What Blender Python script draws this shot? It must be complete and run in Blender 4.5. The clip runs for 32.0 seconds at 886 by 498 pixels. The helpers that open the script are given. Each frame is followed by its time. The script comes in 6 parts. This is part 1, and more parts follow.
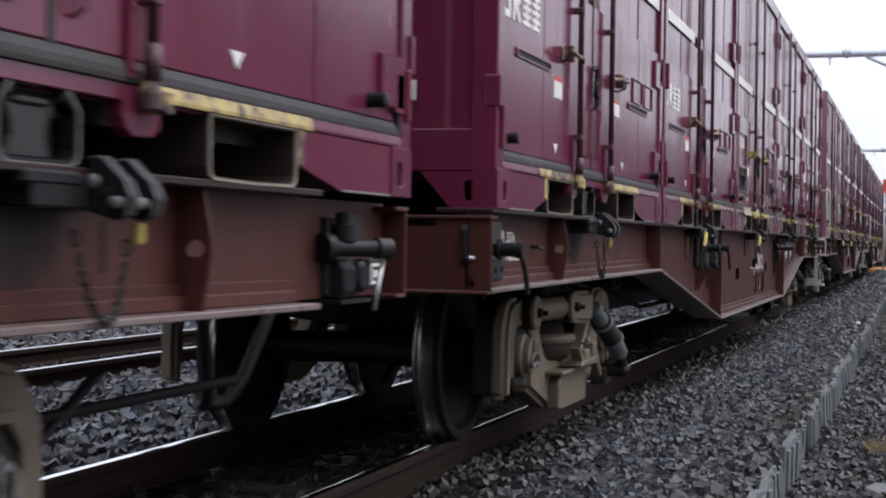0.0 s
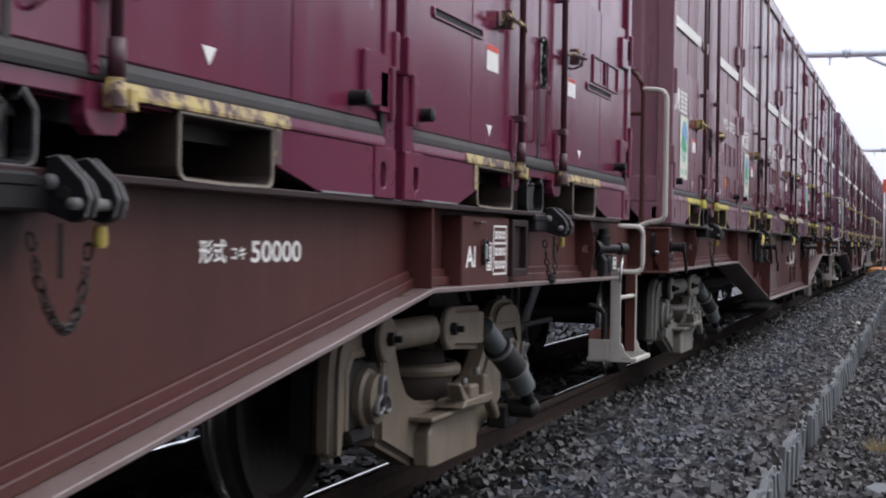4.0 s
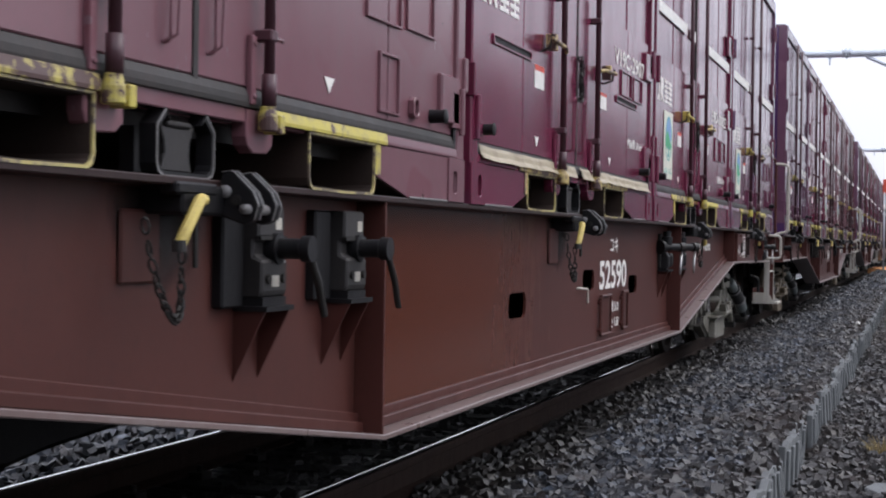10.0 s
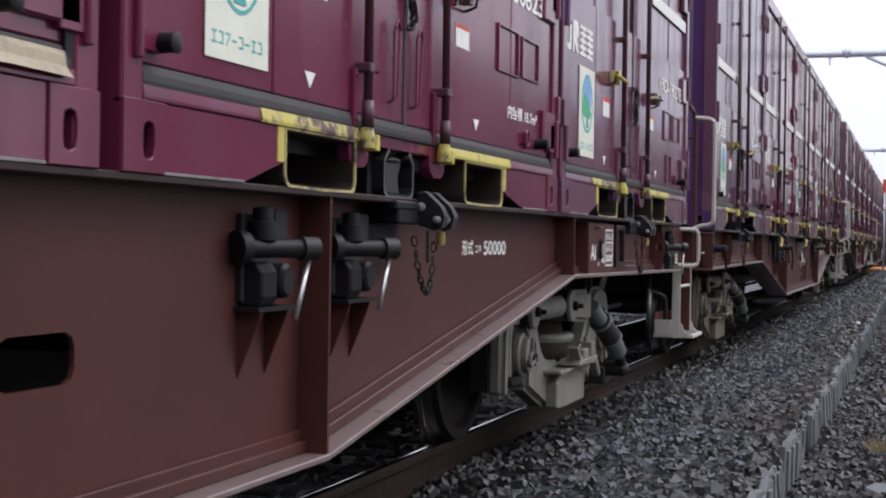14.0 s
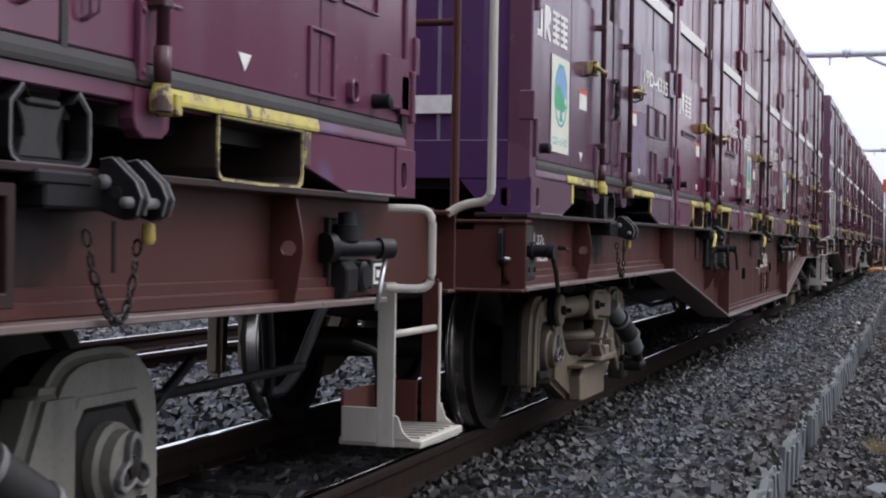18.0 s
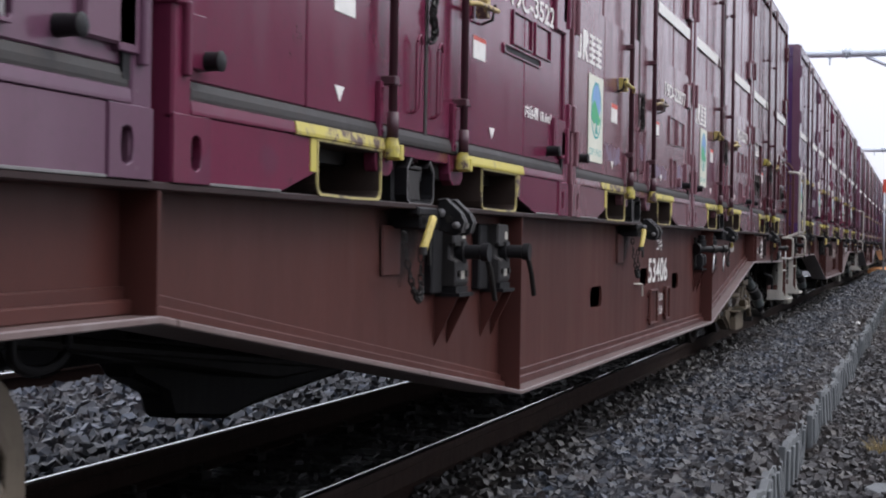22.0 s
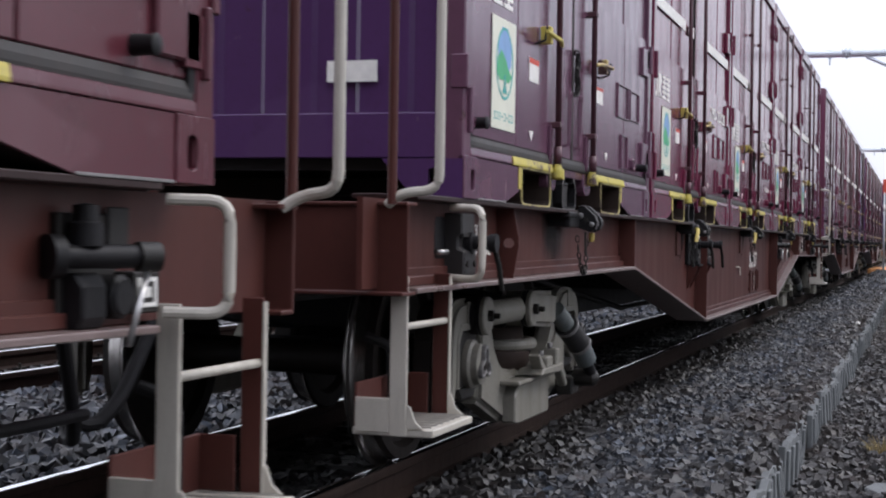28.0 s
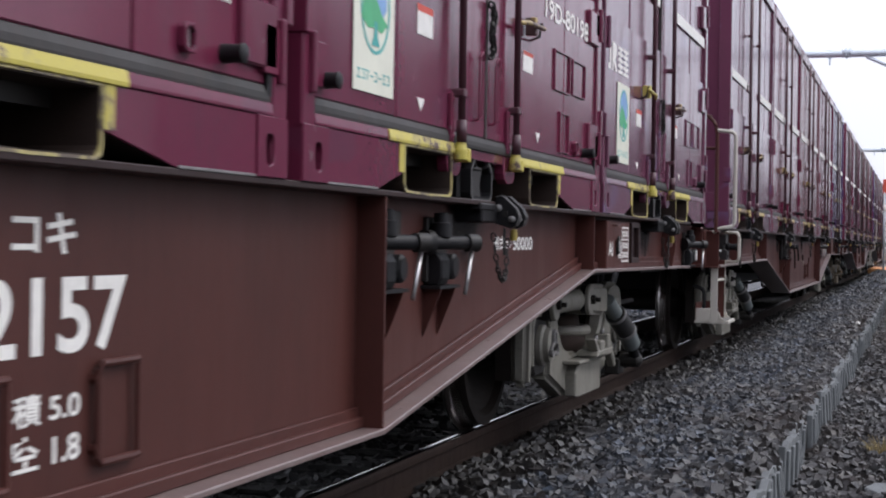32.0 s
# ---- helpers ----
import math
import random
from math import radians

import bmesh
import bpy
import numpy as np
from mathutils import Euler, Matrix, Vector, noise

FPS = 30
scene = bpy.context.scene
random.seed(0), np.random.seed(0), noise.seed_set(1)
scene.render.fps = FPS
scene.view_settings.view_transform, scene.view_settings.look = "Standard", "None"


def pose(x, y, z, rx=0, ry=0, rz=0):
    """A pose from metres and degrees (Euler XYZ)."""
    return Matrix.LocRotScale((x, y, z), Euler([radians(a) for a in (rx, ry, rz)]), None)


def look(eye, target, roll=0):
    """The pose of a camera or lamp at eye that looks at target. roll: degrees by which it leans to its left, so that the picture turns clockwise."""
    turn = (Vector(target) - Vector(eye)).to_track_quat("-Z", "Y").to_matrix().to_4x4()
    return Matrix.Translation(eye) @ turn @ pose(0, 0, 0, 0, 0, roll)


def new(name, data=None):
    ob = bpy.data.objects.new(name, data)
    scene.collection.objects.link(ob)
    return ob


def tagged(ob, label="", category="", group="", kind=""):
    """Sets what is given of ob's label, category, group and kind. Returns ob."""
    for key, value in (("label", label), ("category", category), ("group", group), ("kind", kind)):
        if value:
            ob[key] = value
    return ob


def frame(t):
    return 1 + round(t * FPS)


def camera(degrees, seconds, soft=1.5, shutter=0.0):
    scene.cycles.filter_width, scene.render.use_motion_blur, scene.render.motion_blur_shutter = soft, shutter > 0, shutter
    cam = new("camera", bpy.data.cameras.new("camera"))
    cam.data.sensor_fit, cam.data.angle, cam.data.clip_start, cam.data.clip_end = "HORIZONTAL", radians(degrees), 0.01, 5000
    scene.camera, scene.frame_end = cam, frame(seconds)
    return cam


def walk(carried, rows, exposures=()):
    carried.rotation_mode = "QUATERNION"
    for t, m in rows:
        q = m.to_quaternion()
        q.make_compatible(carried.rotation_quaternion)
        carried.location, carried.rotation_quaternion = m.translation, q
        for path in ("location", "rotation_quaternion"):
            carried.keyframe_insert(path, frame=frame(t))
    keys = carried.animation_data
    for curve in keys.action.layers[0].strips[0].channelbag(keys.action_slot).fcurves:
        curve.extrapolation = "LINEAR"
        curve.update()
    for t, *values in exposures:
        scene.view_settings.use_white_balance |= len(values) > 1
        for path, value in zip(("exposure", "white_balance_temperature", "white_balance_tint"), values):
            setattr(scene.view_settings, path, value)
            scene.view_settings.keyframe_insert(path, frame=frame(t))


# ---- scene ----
# A container train passes slowly beside a standing camera; world y runs along the track, x across it, z = 0 at the rail tops.
EYE = (2.7333, 0.0, 0.9750)
VIEW = pose(*EYE, 90 - 0.3838, 0, 17.6934) @ pose(0, 0, 0, 0, 0, 0.8829)
cam = camera(33.035, 32.0, soft=2.0, shutter=0.2)
walk(cam, [(0.0, VIEW), (32.0, VIEW)], exposures=[(0.0, -0.64), (32.0, -0.64)])

# ---- light: a bright overcast sky ----
world = bpy.data.worlds.new("overcast_sky")
scene.world = world
world.use_nodes = True
wn = world.node_tree.nodes
wl = world.node_tree.links
wn.clear()
w_out = wn.new("ShaderNodeOutputWorld")
w_bg = wn.new("ShaderNodeBackground")
w_sky = wn.new("ShaderNodeTexSky")
w_sky.sky_type = "NISHITA"
w_sky.sun_disc = False
w_sky.sun_elevation = radians(45)
w_sky.sun_rotation = radians(60)
w_mix = wn.new("ShaderNodeMixRGB")
w_mix.inputs[0].default_value = 0.90
w_mix.inputs[2].default_value = (9.0, 9.2, 10.6, 1)
wl.new(w_sky.outputs[0], w_mix.inputs[1])
# an overcast sky is brighter overhead than at the horizon
w_tc = wn.new("ShaderNodeTexCoord")
w_sep = wn.new("ShaderNodeSeparateXYZ")
wl.new(w_tc.outputs["Generated"], w_sep.inputs[0])
w_rng = wn.new("ShaderNodeMapRange")
w_rng.inputs["To Min"].default_value = 0.90
w_rng.inputs["To Max"].default_value = 2.4
wl.new(w_sep.outputs[2], w_rng.inputs["Value"])
w_mul = wn.new("ShaderNodeMixRGB")
w_mul.blend_type = "MULTIPLY"
w_mul.inputs[0].default_value = 1.0
wl.new(w_mix.outputs[0], w_mul.inputs[1])
wl.new(w_rng.outputs[0], w_mul.inputs[2])
wl.new(w_mul.outputs[0], w_bg.inputs[0])
w_bg.inputs[1].default_value = 0.175
wl.new(w_bg.outputs[0], w_out.inputs[0])

sun = new("sun", bpy.data.lights.new("sun", "SUN"))
sun.data.energy = 1.45
sun.data.angle = radians(22)
sun.data.color = (1.0, 0.96, 0.9)
sun.matrix_world = look((50, 37, 62), (0, 0, 0))

# ---- materials ----
MATS = {}


def nodes_of(name):
    m = bpy.data.materials.new(name)
    m.use_nodes = True
    nt = m.node_tree
    b = nt.nodes["Principled BSDF"]
    return m, nt, b


def noise_tex(nt, scale, detail=4.0, rough=0.55, vec=None, stretch=None):
    n = nt.nodes.new("ShaderNodeTexNoise")
    n.inputs["Scale"].default_value = scale
    n.inputs["Detail"].default_value = detail
    n.inputs["Roughness"].default_value = rough
    if vec is not None:
        if stretch:
            mp = nt.nodes.new("ShaderNodeMapping")
            mp.inputs["Scale"].default_value = stretch
            nt.links.new(vec, mp.inputs["Vector"])
            nt.links.new(mp.outputs[0], n.inputs["Vector"])
        else:
            nt.links.new(vec, n.inputs["Vector"])
    return n


def ramp(nt, fac, stops):
    r = nt.nodes.new("ShaderNodeValToRGB")
    els = r.color_ramp.elements
    while len(els) < len(stops):
        els.new(0.5)
    for e, (p, c) in zip(els, stops):
        e.position = p
        e.color = (*c, 1) if len(c) == 3 else c
    nt.links.new(fac, r.inputs[0])
    return r


def mix(nt, fac, a, b, kind="MIX"):
    m = nt.nodes.new("ShaderNodeMixRGB")
    m.blend_type = kind
    for slot, v in ((0, fac), (1, a), (2, b)):
        if isinstance(v, (int, float)):
            m.inputs[slot].default_value = v
        elif isinstance(v, tuple):
            m.inputs[slot].default_value = (*v, 1) if len(v) == 3 else v
        else:
            nt.links.new(v, m.inputs[slot])
    return m.outputs[0]


def painted(name, base, dark, dirt, rough=0.4, streak=0.5, scale=1.0, bump=0.05, metal=0.0, dirt_amount=0.5, gloss=0.5, patch=None):
    """Paint on steel: large faded patches, vertical run marks, grime specks and a slightly uneven surface."""
    m, nt, b = nodes_of(name)
    tc = nt.nodes.new("ShaderNodeTexCoord").outputs["Object"]
    info = nt.nodes.new("ShaderNodeObjectInfo")
    add = nt.nodes.new("ShaderNodeVectorMath")
    add.operation = "ADD"
    sc = nt.nodes.new("ShaderNodeVectorMath")
    sc.operation = "SCALE"
    cmb = nt.nodes.new("ShaderNodeCombineXYZ")
    for k in range(3):
        nt.links.new(info.outputs["Random"], cmb.inputs[k])
    nt.links.new(cmb.outputs[0], sc.inputs[0])
    sc.inputs["Scale"].default_value = 7.0
    nt.links.new(tc, add.inputs[0])
    nt.links.new(sc.outputs[0], add.inputs[1])
    vec = add.outputs[0]
    big = noise_tex(nt, 1.3 * scale, 5, 0.6, vec)
    run = noise_tex(nt, 3.0 * scale, 5, 0.65, vec, (2.4, 2.4, 0.35))
    fine = noise_tex(nt, 38.0 * scale, 4, 0.6, vec)
    r1 = ramp(nt, big.outputs["Fac"], [(0.35, (0, 0, 0)), (0.72, (1, 1, 1))])
    r2 = ramp(nt, run.outputs["Fac"], [(0.50, (0, 0, 0)), (0.78, (1, 1, 1))])
    r3 = ramp(nt, fine.outputs["Fac"], [(0.52, (0, 0, 0)), (0.72, (1, 1, 1))])
    c = mix(nt, r1.outputs[0], base, dark)
    f2 = nt.nodes.new("ShaderNodeMath")
    f2.operation = "MULTIPLY"
    f2.inputs[1].default_value = streak
    nt.links.new(r2.outputs[0], f2.inputs[0])
    c = mix(nt, f2.outputs[0], c, dirt)
    f3 = nt.nodes.new("ShaderNodeMath")
    f3.operation = "MULTIPLY"
    f3.inputs[1].default_value = 0.28 * dirt_amount
    nt.links.new(r3.outputs[0], f3.inputs[0])
    c = mix(nt, f3.outputs[0], c, dirt)
    if patch:
        spot = noise_tex(nt, 2.1, 2, 0.45, vec, (1.0, 0.8, 1.3))
        r4 = ramp(nt, spot.outputs["Fac"], [(0.615, (0, 0, 0)), (0.645, (0.6, 0.6, 0.6))])
        c = mix(nt, r4.outputs[0], c, patch)
        scuff = noise_tex(nt, 9.0, 3, 0.7, vec, (1.0, 1.6, 0.8))
        r5 = ramp(nt, scuff.outputs["Fac"], [(0.70, (0, 0, 0)), (0.73, (0.55, 0.55, 0.55))])
        c = mix(nt, r5.outputs[0], c, (0.20, 0.15, 0.16))
        rusty = noise_tex(nt, 6.0, 6, 0.75, vec)
        r6 = ramp(nt, rusty.outputs["Fac"], [(0.66, (0, 0, 0)), (0.72, (0.75, 0.75, 0.75))])
        c = mix(nt, r6.outputs[0], c, (0.052, 0.024, 0.017))
    nt.links.new(c, b.inputs["Base Color"])
    b.inputs["Specular IOR Level"].default_value = gloss
    rr = nt.nodes.new("ShaderNodeMapRange")
    nt.links.new(run.outputs["Fac"], rr.inputs["Value"])
    rr.inputs["From Min"].default_value, rr.inputs["From Max"].default_value = 0.3, 0.75
    rr.inputs["To Min"].default_value, rr.inputs["To Max"].default_value = rough - 0.04, min(1.0, rough + 0.10)
    nt.links.new(rr.outputs[0], b.inputs["Roughness"])
    b.inputs["Metallic"].default_value = metal
    bp = nt.nodes.new("ShaderNodeBump")
    bp.inputs["Strength"].default_value = bump * 4
    bp.inputs["Distance"].default_value = 0.012
    hm = mix(nt, 0.25, big.outputs["Fac"], fine.outputs["Fac"])
    nt.links.new(hm, bp.inputs["Height"])
    nt.links.new(bp.outputs[0], b.inputs["Normal"])
    MATS[name] = m
    return m


def plain(name, col, rough=0.6, metal=0.0, spread=0.25, scale=14.0, bump=0.15):
    m, nt, b = nodes_of(name)
    tc = nt.nodes.new("ShaderNodeTexCoord").outputs["Object"]
    n = noise_tex(nt, scale, 5, 0.6, tc)
    lo = tuple(v * (1 - spread) for v in col)
    hi = tuple(min(1, v * (1 + spread)) for v in col)
    r = ramp(nt, n.outputs["Fac"], [(0.3, lo), (0.7, hi)])
    nt.links.new(r.outputs[0], b.inputs["Base Color"])
    b.inputs["Roughness"].default_value = rough
    b.inputs["Metallic"].default_value = metal
    bp = nt.nodes.new("ShaderNodeBump")
    bp.inputs["Strength"].default_value = bump
    bp.inputs["Distance"].default_value = 0.004
    nt.links.new(n.outputs["Fac"], bp.inputs["Height"])
    nt.links.new(bp.outputs[0], b.inputs["Normal"])
    MATS[name] = m
    return m


# container paint in its several ages
CONT = [
    painted("maroon_paint", (0.155, 0.024, 0.054), (0.124, 0.019, 0.046), (0.084, 0.024, 0.040), 0.15, 0.32, 1.0, 0.008, 0.0, 0.9, 0.5, (0.115, 0.030, 0.060)),
    painted("faded_maroon_paint", (0.200, 0.092, 0.108), (0.170, 0.074, 0.090), (0.142, 0.084, 0.092), 0.20, 0.36, 1.0, 0.010, 0.0, 1.0, 0.5, (0.175, 0.060, 0.075)),
    painted("purple_maroon_paint", (0.146, 0.046, 0.080), (0.120, 0.037, 0.068), (0.095, 0.043, 0.060), 0.15, 0.32, 1.0, 0.008, 0.0, 0.9, 0.5, (0.150, 0.095, 0.180)),
    painted("dull_brown_maroon_paint", (0.108, 0.029, 0.039), (0.085, 0.021, 0.030), (0.068, 0.031, 0.038), 0.22, 0.36, 1.0, 0.012, 0.0, 0.6, 0.45, (0.125, 0.048, 0.060)),
    painted("violet_paint", (0.080, 0.036, 0.112), (0.068, 0.030, 0.094), (0.056, 0.028, 0.064), 0.15, 0.32, 1.0, 0.008, 0.0, 0.9, 0.5, (0.090, 0.045, 0.120)),
    painted("dusty_lilac_maroon_paint", (0.225, 0.115, 0.135), (0.185, 0.090, 0.110), (0.150, 0.098, 0.105), 0.28, 0.40, 1.0, 0.014, 0.0, 0.8, 0.45, (0.205, 0.075, 0.085)),
    painted("lilac_violet_paint", (0.128, 0.058, 0.092), (0.108, 0.047, 0.080), (0.090, 0.050, 0.062), 0.18, 0.34, 1.0, 0.010, 0.0, 1.0, 0.5, (0.150, 0.075, 0.105)),
]
FRAME_P = painted("brown_underframe_paint", (0.086, 0.0290, 0.0235), (0.062, 0.0210, 0.0170), (0.046, 0.0205, 0.0175), 0.42, 0.26, 0.8, 0.02, 0.0, 0.8, 0.22)
# pale base colour carries the sky's highlight on the flange top
FLANGE_P = painted("skylit_flange_paint", (0.190, 0.140, 0.130), (0.140, 0.092, 0.084), (0.240, 0.215, 0.205), 0.30, 0.55, 1.2, 0.03, 0.0, 0.9, 0.5)
def wet_paint():
    """Underframe paint with a redder rain-wet patch that ends in a ragged, dripping edge."""
    m = painted("rain_wet_underframe_paint", (0.086, 0.0290, 0.0235), (0.062, 0.0210, 0.0170), (0.046, 0.0205, 0.0175), 0.42, 0.26, 0.8, 0.02, 0.0, 0.8, 0.22)
    nt = m.node_tree
    b = nt.nodes["Principled BSDF"]
    old = b.inputs["Base Color"].links[0].from_socket
    tc = nt.nodes.new("ShaderNodeTexCoord").outputs["Object"]
    sep = nt.nodes.new("ShaderNodeSeparateXYZ")
    nt.links.new(tc, sep.inputs[0])
    drip = noise_tex(nt, 3.4, 7, 0.75, tc, (1.0, 3.2, 0.9))
    add = nt.nodes.new("ShaderNodeMath")
    add.operation = "MULTIPLY_ADD"
    add.inputs[1].default_value = 2.4
    nt.links.new(drip.outputs["Fac"], add.inputs[0])
    nt.links.new(sep.outputs[1], add.inputs[2])
    f = nt.nodes.new("ShaderNodeMapRange")
    f.inputs["From Min"].default_value, f.inputs["From Max"].default_value = 0.55, -0.25
    f.inputs["To Min"].default_value, f.inputs["To Max"].default_value = 0.0, 1.0
    nt.links.new(add.outputs[0], f.inputs["Value"])
    g = nt.nodes.new("ShaderNodeMath")
    g.operation = "GREATER_THAN"
    g.inputs[1].default_value = -2.9
    nt.links.new(sep.outputs[1], g.inputs[0])
    k = nt.nodes.new("ShaderNodeMath")
    k.operation = "MULTIPLY"
    nt.links.new(f.outputs[0], k.inputs[0])
    nt.links.new(g.outputs[0], k.inputs[1])
    c = mix(nt, k.outputs[0], old, (0.088, 0.021, 0.0095))
    nt.links.new(c, b.inputs["Base Color"])
    shine = nt.nodes.new("ShaderNodeMapRange")
    shine.inputs["To Min"].default_value, shine.inputs["To Max"].default_value = 0.45, 0.16
    nt.links.new(k.outputs[0], shine.inputs["Value"])
    nt.links.new(shine.outputs[0], b.inputs["Roughness"])
    return m


WET_P = wet_paint()
# sill paint made darker: shade below the containers is put into the colour
TOPFL_P = painted("shaded_brown_paint", (0.028, 0.013, 0.012), (0.022, 0.011, 0.010), (0.045, 0.027, 0.025), 0.45, 0.5, 1.5, 0.04, 0.0, 0.9, 0.25)
BOGIE_P = painted("dusty_grey_bogie_paint", (0.235, 0.222, 0.190), (0.175, 0.164, 0.136), (0.075, 0.064, 0.050), 0.48, 0.38, 1.6, 0.04, 0.0, 1.2, 0.4)
BOGIE_BROWN = painted("dusty_brown_bogie_paint", (0.185, 0.150, 0.108), (0.135, 0.105, 0.072), (0.070, 0.052, 0.036), 0.48, 0.40, 1.6, 0.04, 0.0, 1.2, 0.4)
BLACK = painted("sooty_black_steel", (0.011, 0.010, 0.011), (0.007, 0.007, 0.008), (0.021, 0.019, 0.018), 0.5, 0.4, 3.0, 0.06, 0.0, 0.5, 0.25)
DARKSTEEL = painted("grimy_dark_steel", (0.018, 0.016, 0.014), (0.012, 0.011, 0.010), (0.030, 0.022, 0.016), 0.5, 0.5, 2.0, 0.06, 0.0, 0.5, 0.35)
RUBBER = painted("grey_rubber_gasket", (0.040, 0.036, 0.034), (0.027, 0.025, 0.024), (0.066, 0.050, 0.046), 0.6, 0.6, 1.5, 0.05, 0.0, 1.0, 0.35)
TAPE = painted("cream_packing_tape", (0.40, 0.34, 0.23), (0.33, 0.27, 0.17), (0.20, 0.16, 0.12), 0.5, 0.65, 2.0, 0.12, 0.0, 1.2)
YELLOW_TAG = painted("chipped_yellow_paint", (0.60, 0.47, 0.12), (0.50, 0.38, 0.09), (0.25, 0.17, 0.07), 0.5, 0.55, 4.0, 0.05, 0.0, 1.6)


def flaking(name, fresh, faded, under, keep):
    """Thin paint that has flaked in ragged islands; keep: how much of it is left."""
    m, nt, b = nodes_of(name)
    tc = nt.nodes.new("ShaderNodeTexCoord").outputs["Object"]
    inf = nt.nodes.new("ShaderNodeObjectInfo").outputs["Random"]
    n = noise_tex(nt, 11.0, 6, 0.72, tc)
    add = nt.nodes.new("ShaderNodeMath")
    add.operation = "MULTIPLY_ADD"
    add.inputs[1].default_value = 0.12
    nt.links.new(inf, add.inputs[0])
    nt.links.new(n.outputs["Fac"], add.inputs[2])
    r = ramp(nt, add.outputs[0], [(keep - 0.08, fresh), (keep, faded), (keep + 0.035, under)])
    nt.links.new(r.outputs[0], b.inputs["Base Color"])
    b.inputs["Roughness"].default_value = 0.5
    bp = nt.nodes.new("ShaderNodeBump")
    bp.inputs["Strength"].default_value = 0.35
    bp.inputs["Distance"].default_value = 0.004
    nt.links.new(n.outputs["Fac"], bp.inputs["Height"])
    nt.links.new(bp.outputs[0], b.inputs["Normal"])
    return m


YELLOW = flaking("flaking_yellow_paint", (0.52, 0.44, 0.085), (0.38, 0.31, 0.11), (0.085, 0.046, 0.042), 0.625)
YELLOW_WORN = flaking("worn_yellow_paint", (0.50, 0.38, 0.13), (0.34, 0.25, 0.12), (0.075, 0.038, 0.036), 0.555)
RIM_YELLOW = flaking("thin_yellow_edge_paint", (0.50, 0.42, 0.16), (0.36, 0.30, 0.15), (0.13, 0.10, 0.075), 0.60)
CREAM = painted("aged_white_paint", (0.527, 0.493, 0.425), (0.459, 0.425, 0.365), (0.306, 0.272, 0.230), 0.45, 0.55, 3.0, 0.05)
WHITE = plain("white_lettering_paint", (0.80, 0.78, 0.73), 0.5, 0, 0.10, 22)
STICKER = plain("cream_sticker", (0.74, 0.74, 0.61), 0.4, 0, 0.06, 9, 0.03)
GREEN = plain("green_print", (0.06, 0.40, 0.17), 0.45, 0, 0.1)
TEAL = plain("teal_print", (0.05, 0.36, 0.33), 0.45, 0, 0.1)
BLUE = plain("blue_print", (0.20, 0.36, 0.62), 0.45, 0, 0.1)
RED = plain("red_print", (0.60, 0.08, 0.05), 0.5, 0, 0.12)
ORANGE = plain("orange_print", (0.70, 0.22, 0.05), 0.5, 0, 0.12)
CHROME = plain("worn_bare_steel", (0.42, 0.41, 0.40), 0.32, 0.9, 0.2, 30)
TREAD = plain("polished_wheel_tread", (0.38, 0.36, 0.34), 0.26, 1.0, 0.2, 20, 0.05)
RUST = painted("rusty_wheel_steel", (0.015, 0.0105, 0.008), (0.011, 0.008, 0.0065), (0.022, 0.0145, 0.010), 0.55, 0.4, 3.0, 0.05, 0.0, 0.5, 0.3)
RAILSIDE = painted("brown_rusty_rail", (0.026, 0.014, 0.010), (0.019, 0.011, 0.008), (0.016, 0.011, 0.009), 0.75, 0.5, 3.0, 0.08, 0.0, 0.5, 0.2)
RAILTOP = plain("polished_rail_head", (0.80, 0.81, 0.83), 0.10, 1.0, 0.05, 6, 0.01)
CONCRETE = painted("weathered_grey_concrete", (0.150, 0.160, 0.162), (0.106, 0.114, 0.116), (0.070, 0.072, 0.073), 0.8, 0.7, 3.0, 0.12)
# near-black sleepers: the shade under the train is put into the colour
SLEEPER = painted("darkened_concrete_sleeper", (0.012, 0.011, 0.010), (0.009, 0.008, 0.007), (0.006, 0.005, 0.005), 0.9, 0.5, 4.0, 0.12)
# strong orange: a distant patch of sunlight put into the deck's colour
SUNLIT_DECK = plain("sunlit_orange", (0.75, 0.34, 0.12), 0.6, 0, 0.3, 6)
RIM = painted("scraped_pocket_steel", (0.30, 0.25, 0.19), (0.20, 0.165, 0.13), (0.110, 0.085, 0.065), 0.5, 0.5, 4.0, 0.05)
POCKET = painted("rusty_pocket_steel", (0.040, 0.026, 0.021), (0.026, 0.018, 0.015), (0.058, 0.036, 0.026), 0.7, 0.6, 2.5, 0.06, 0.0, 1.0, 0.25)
EDGE = painted("edge_worn_steel", (0.20, 0.19, 0.185), (0.13, 0.125, 0.12), (0.06, 0.055, 0.05), 0.42, 0.5, 4.0, 0.05, 0.0, 0.8, 0.5)
SHIELD = painted("dull_grey_steel", (0.034, 0.031, 0.030), (0.022, 0.020, 0.020), (0.052, 0.046, 0.042), 0.5, 0.6, 3.0, 0.06, 0.0, 0.8, 0.35)
BOOT = painted("dusty_rubber_boot", (0.022, 0.021, 0.021), (0.014, 0.014, 0.014), (0.050, 0.046, 0.042), 0.6, 0.5, 3.0, 0.05, 0.0, 0.9, 0.35)
DAMPER = painted("grey_green_damper_paint", (0.13, 0.145, 0.140), (0.085, 0.10, 0.10), (0.045, 0.045, 0.045), 0.42, 0.6, 2.0, 0.04, 0.0, 0.9, 0.5)
RUBBED = flaking("rubbed_lilac_paint", (0.200, 0.155, 0.220), (0.180, 0.115, 0.150), (0.145, 0.066, 0.090), 0.585)
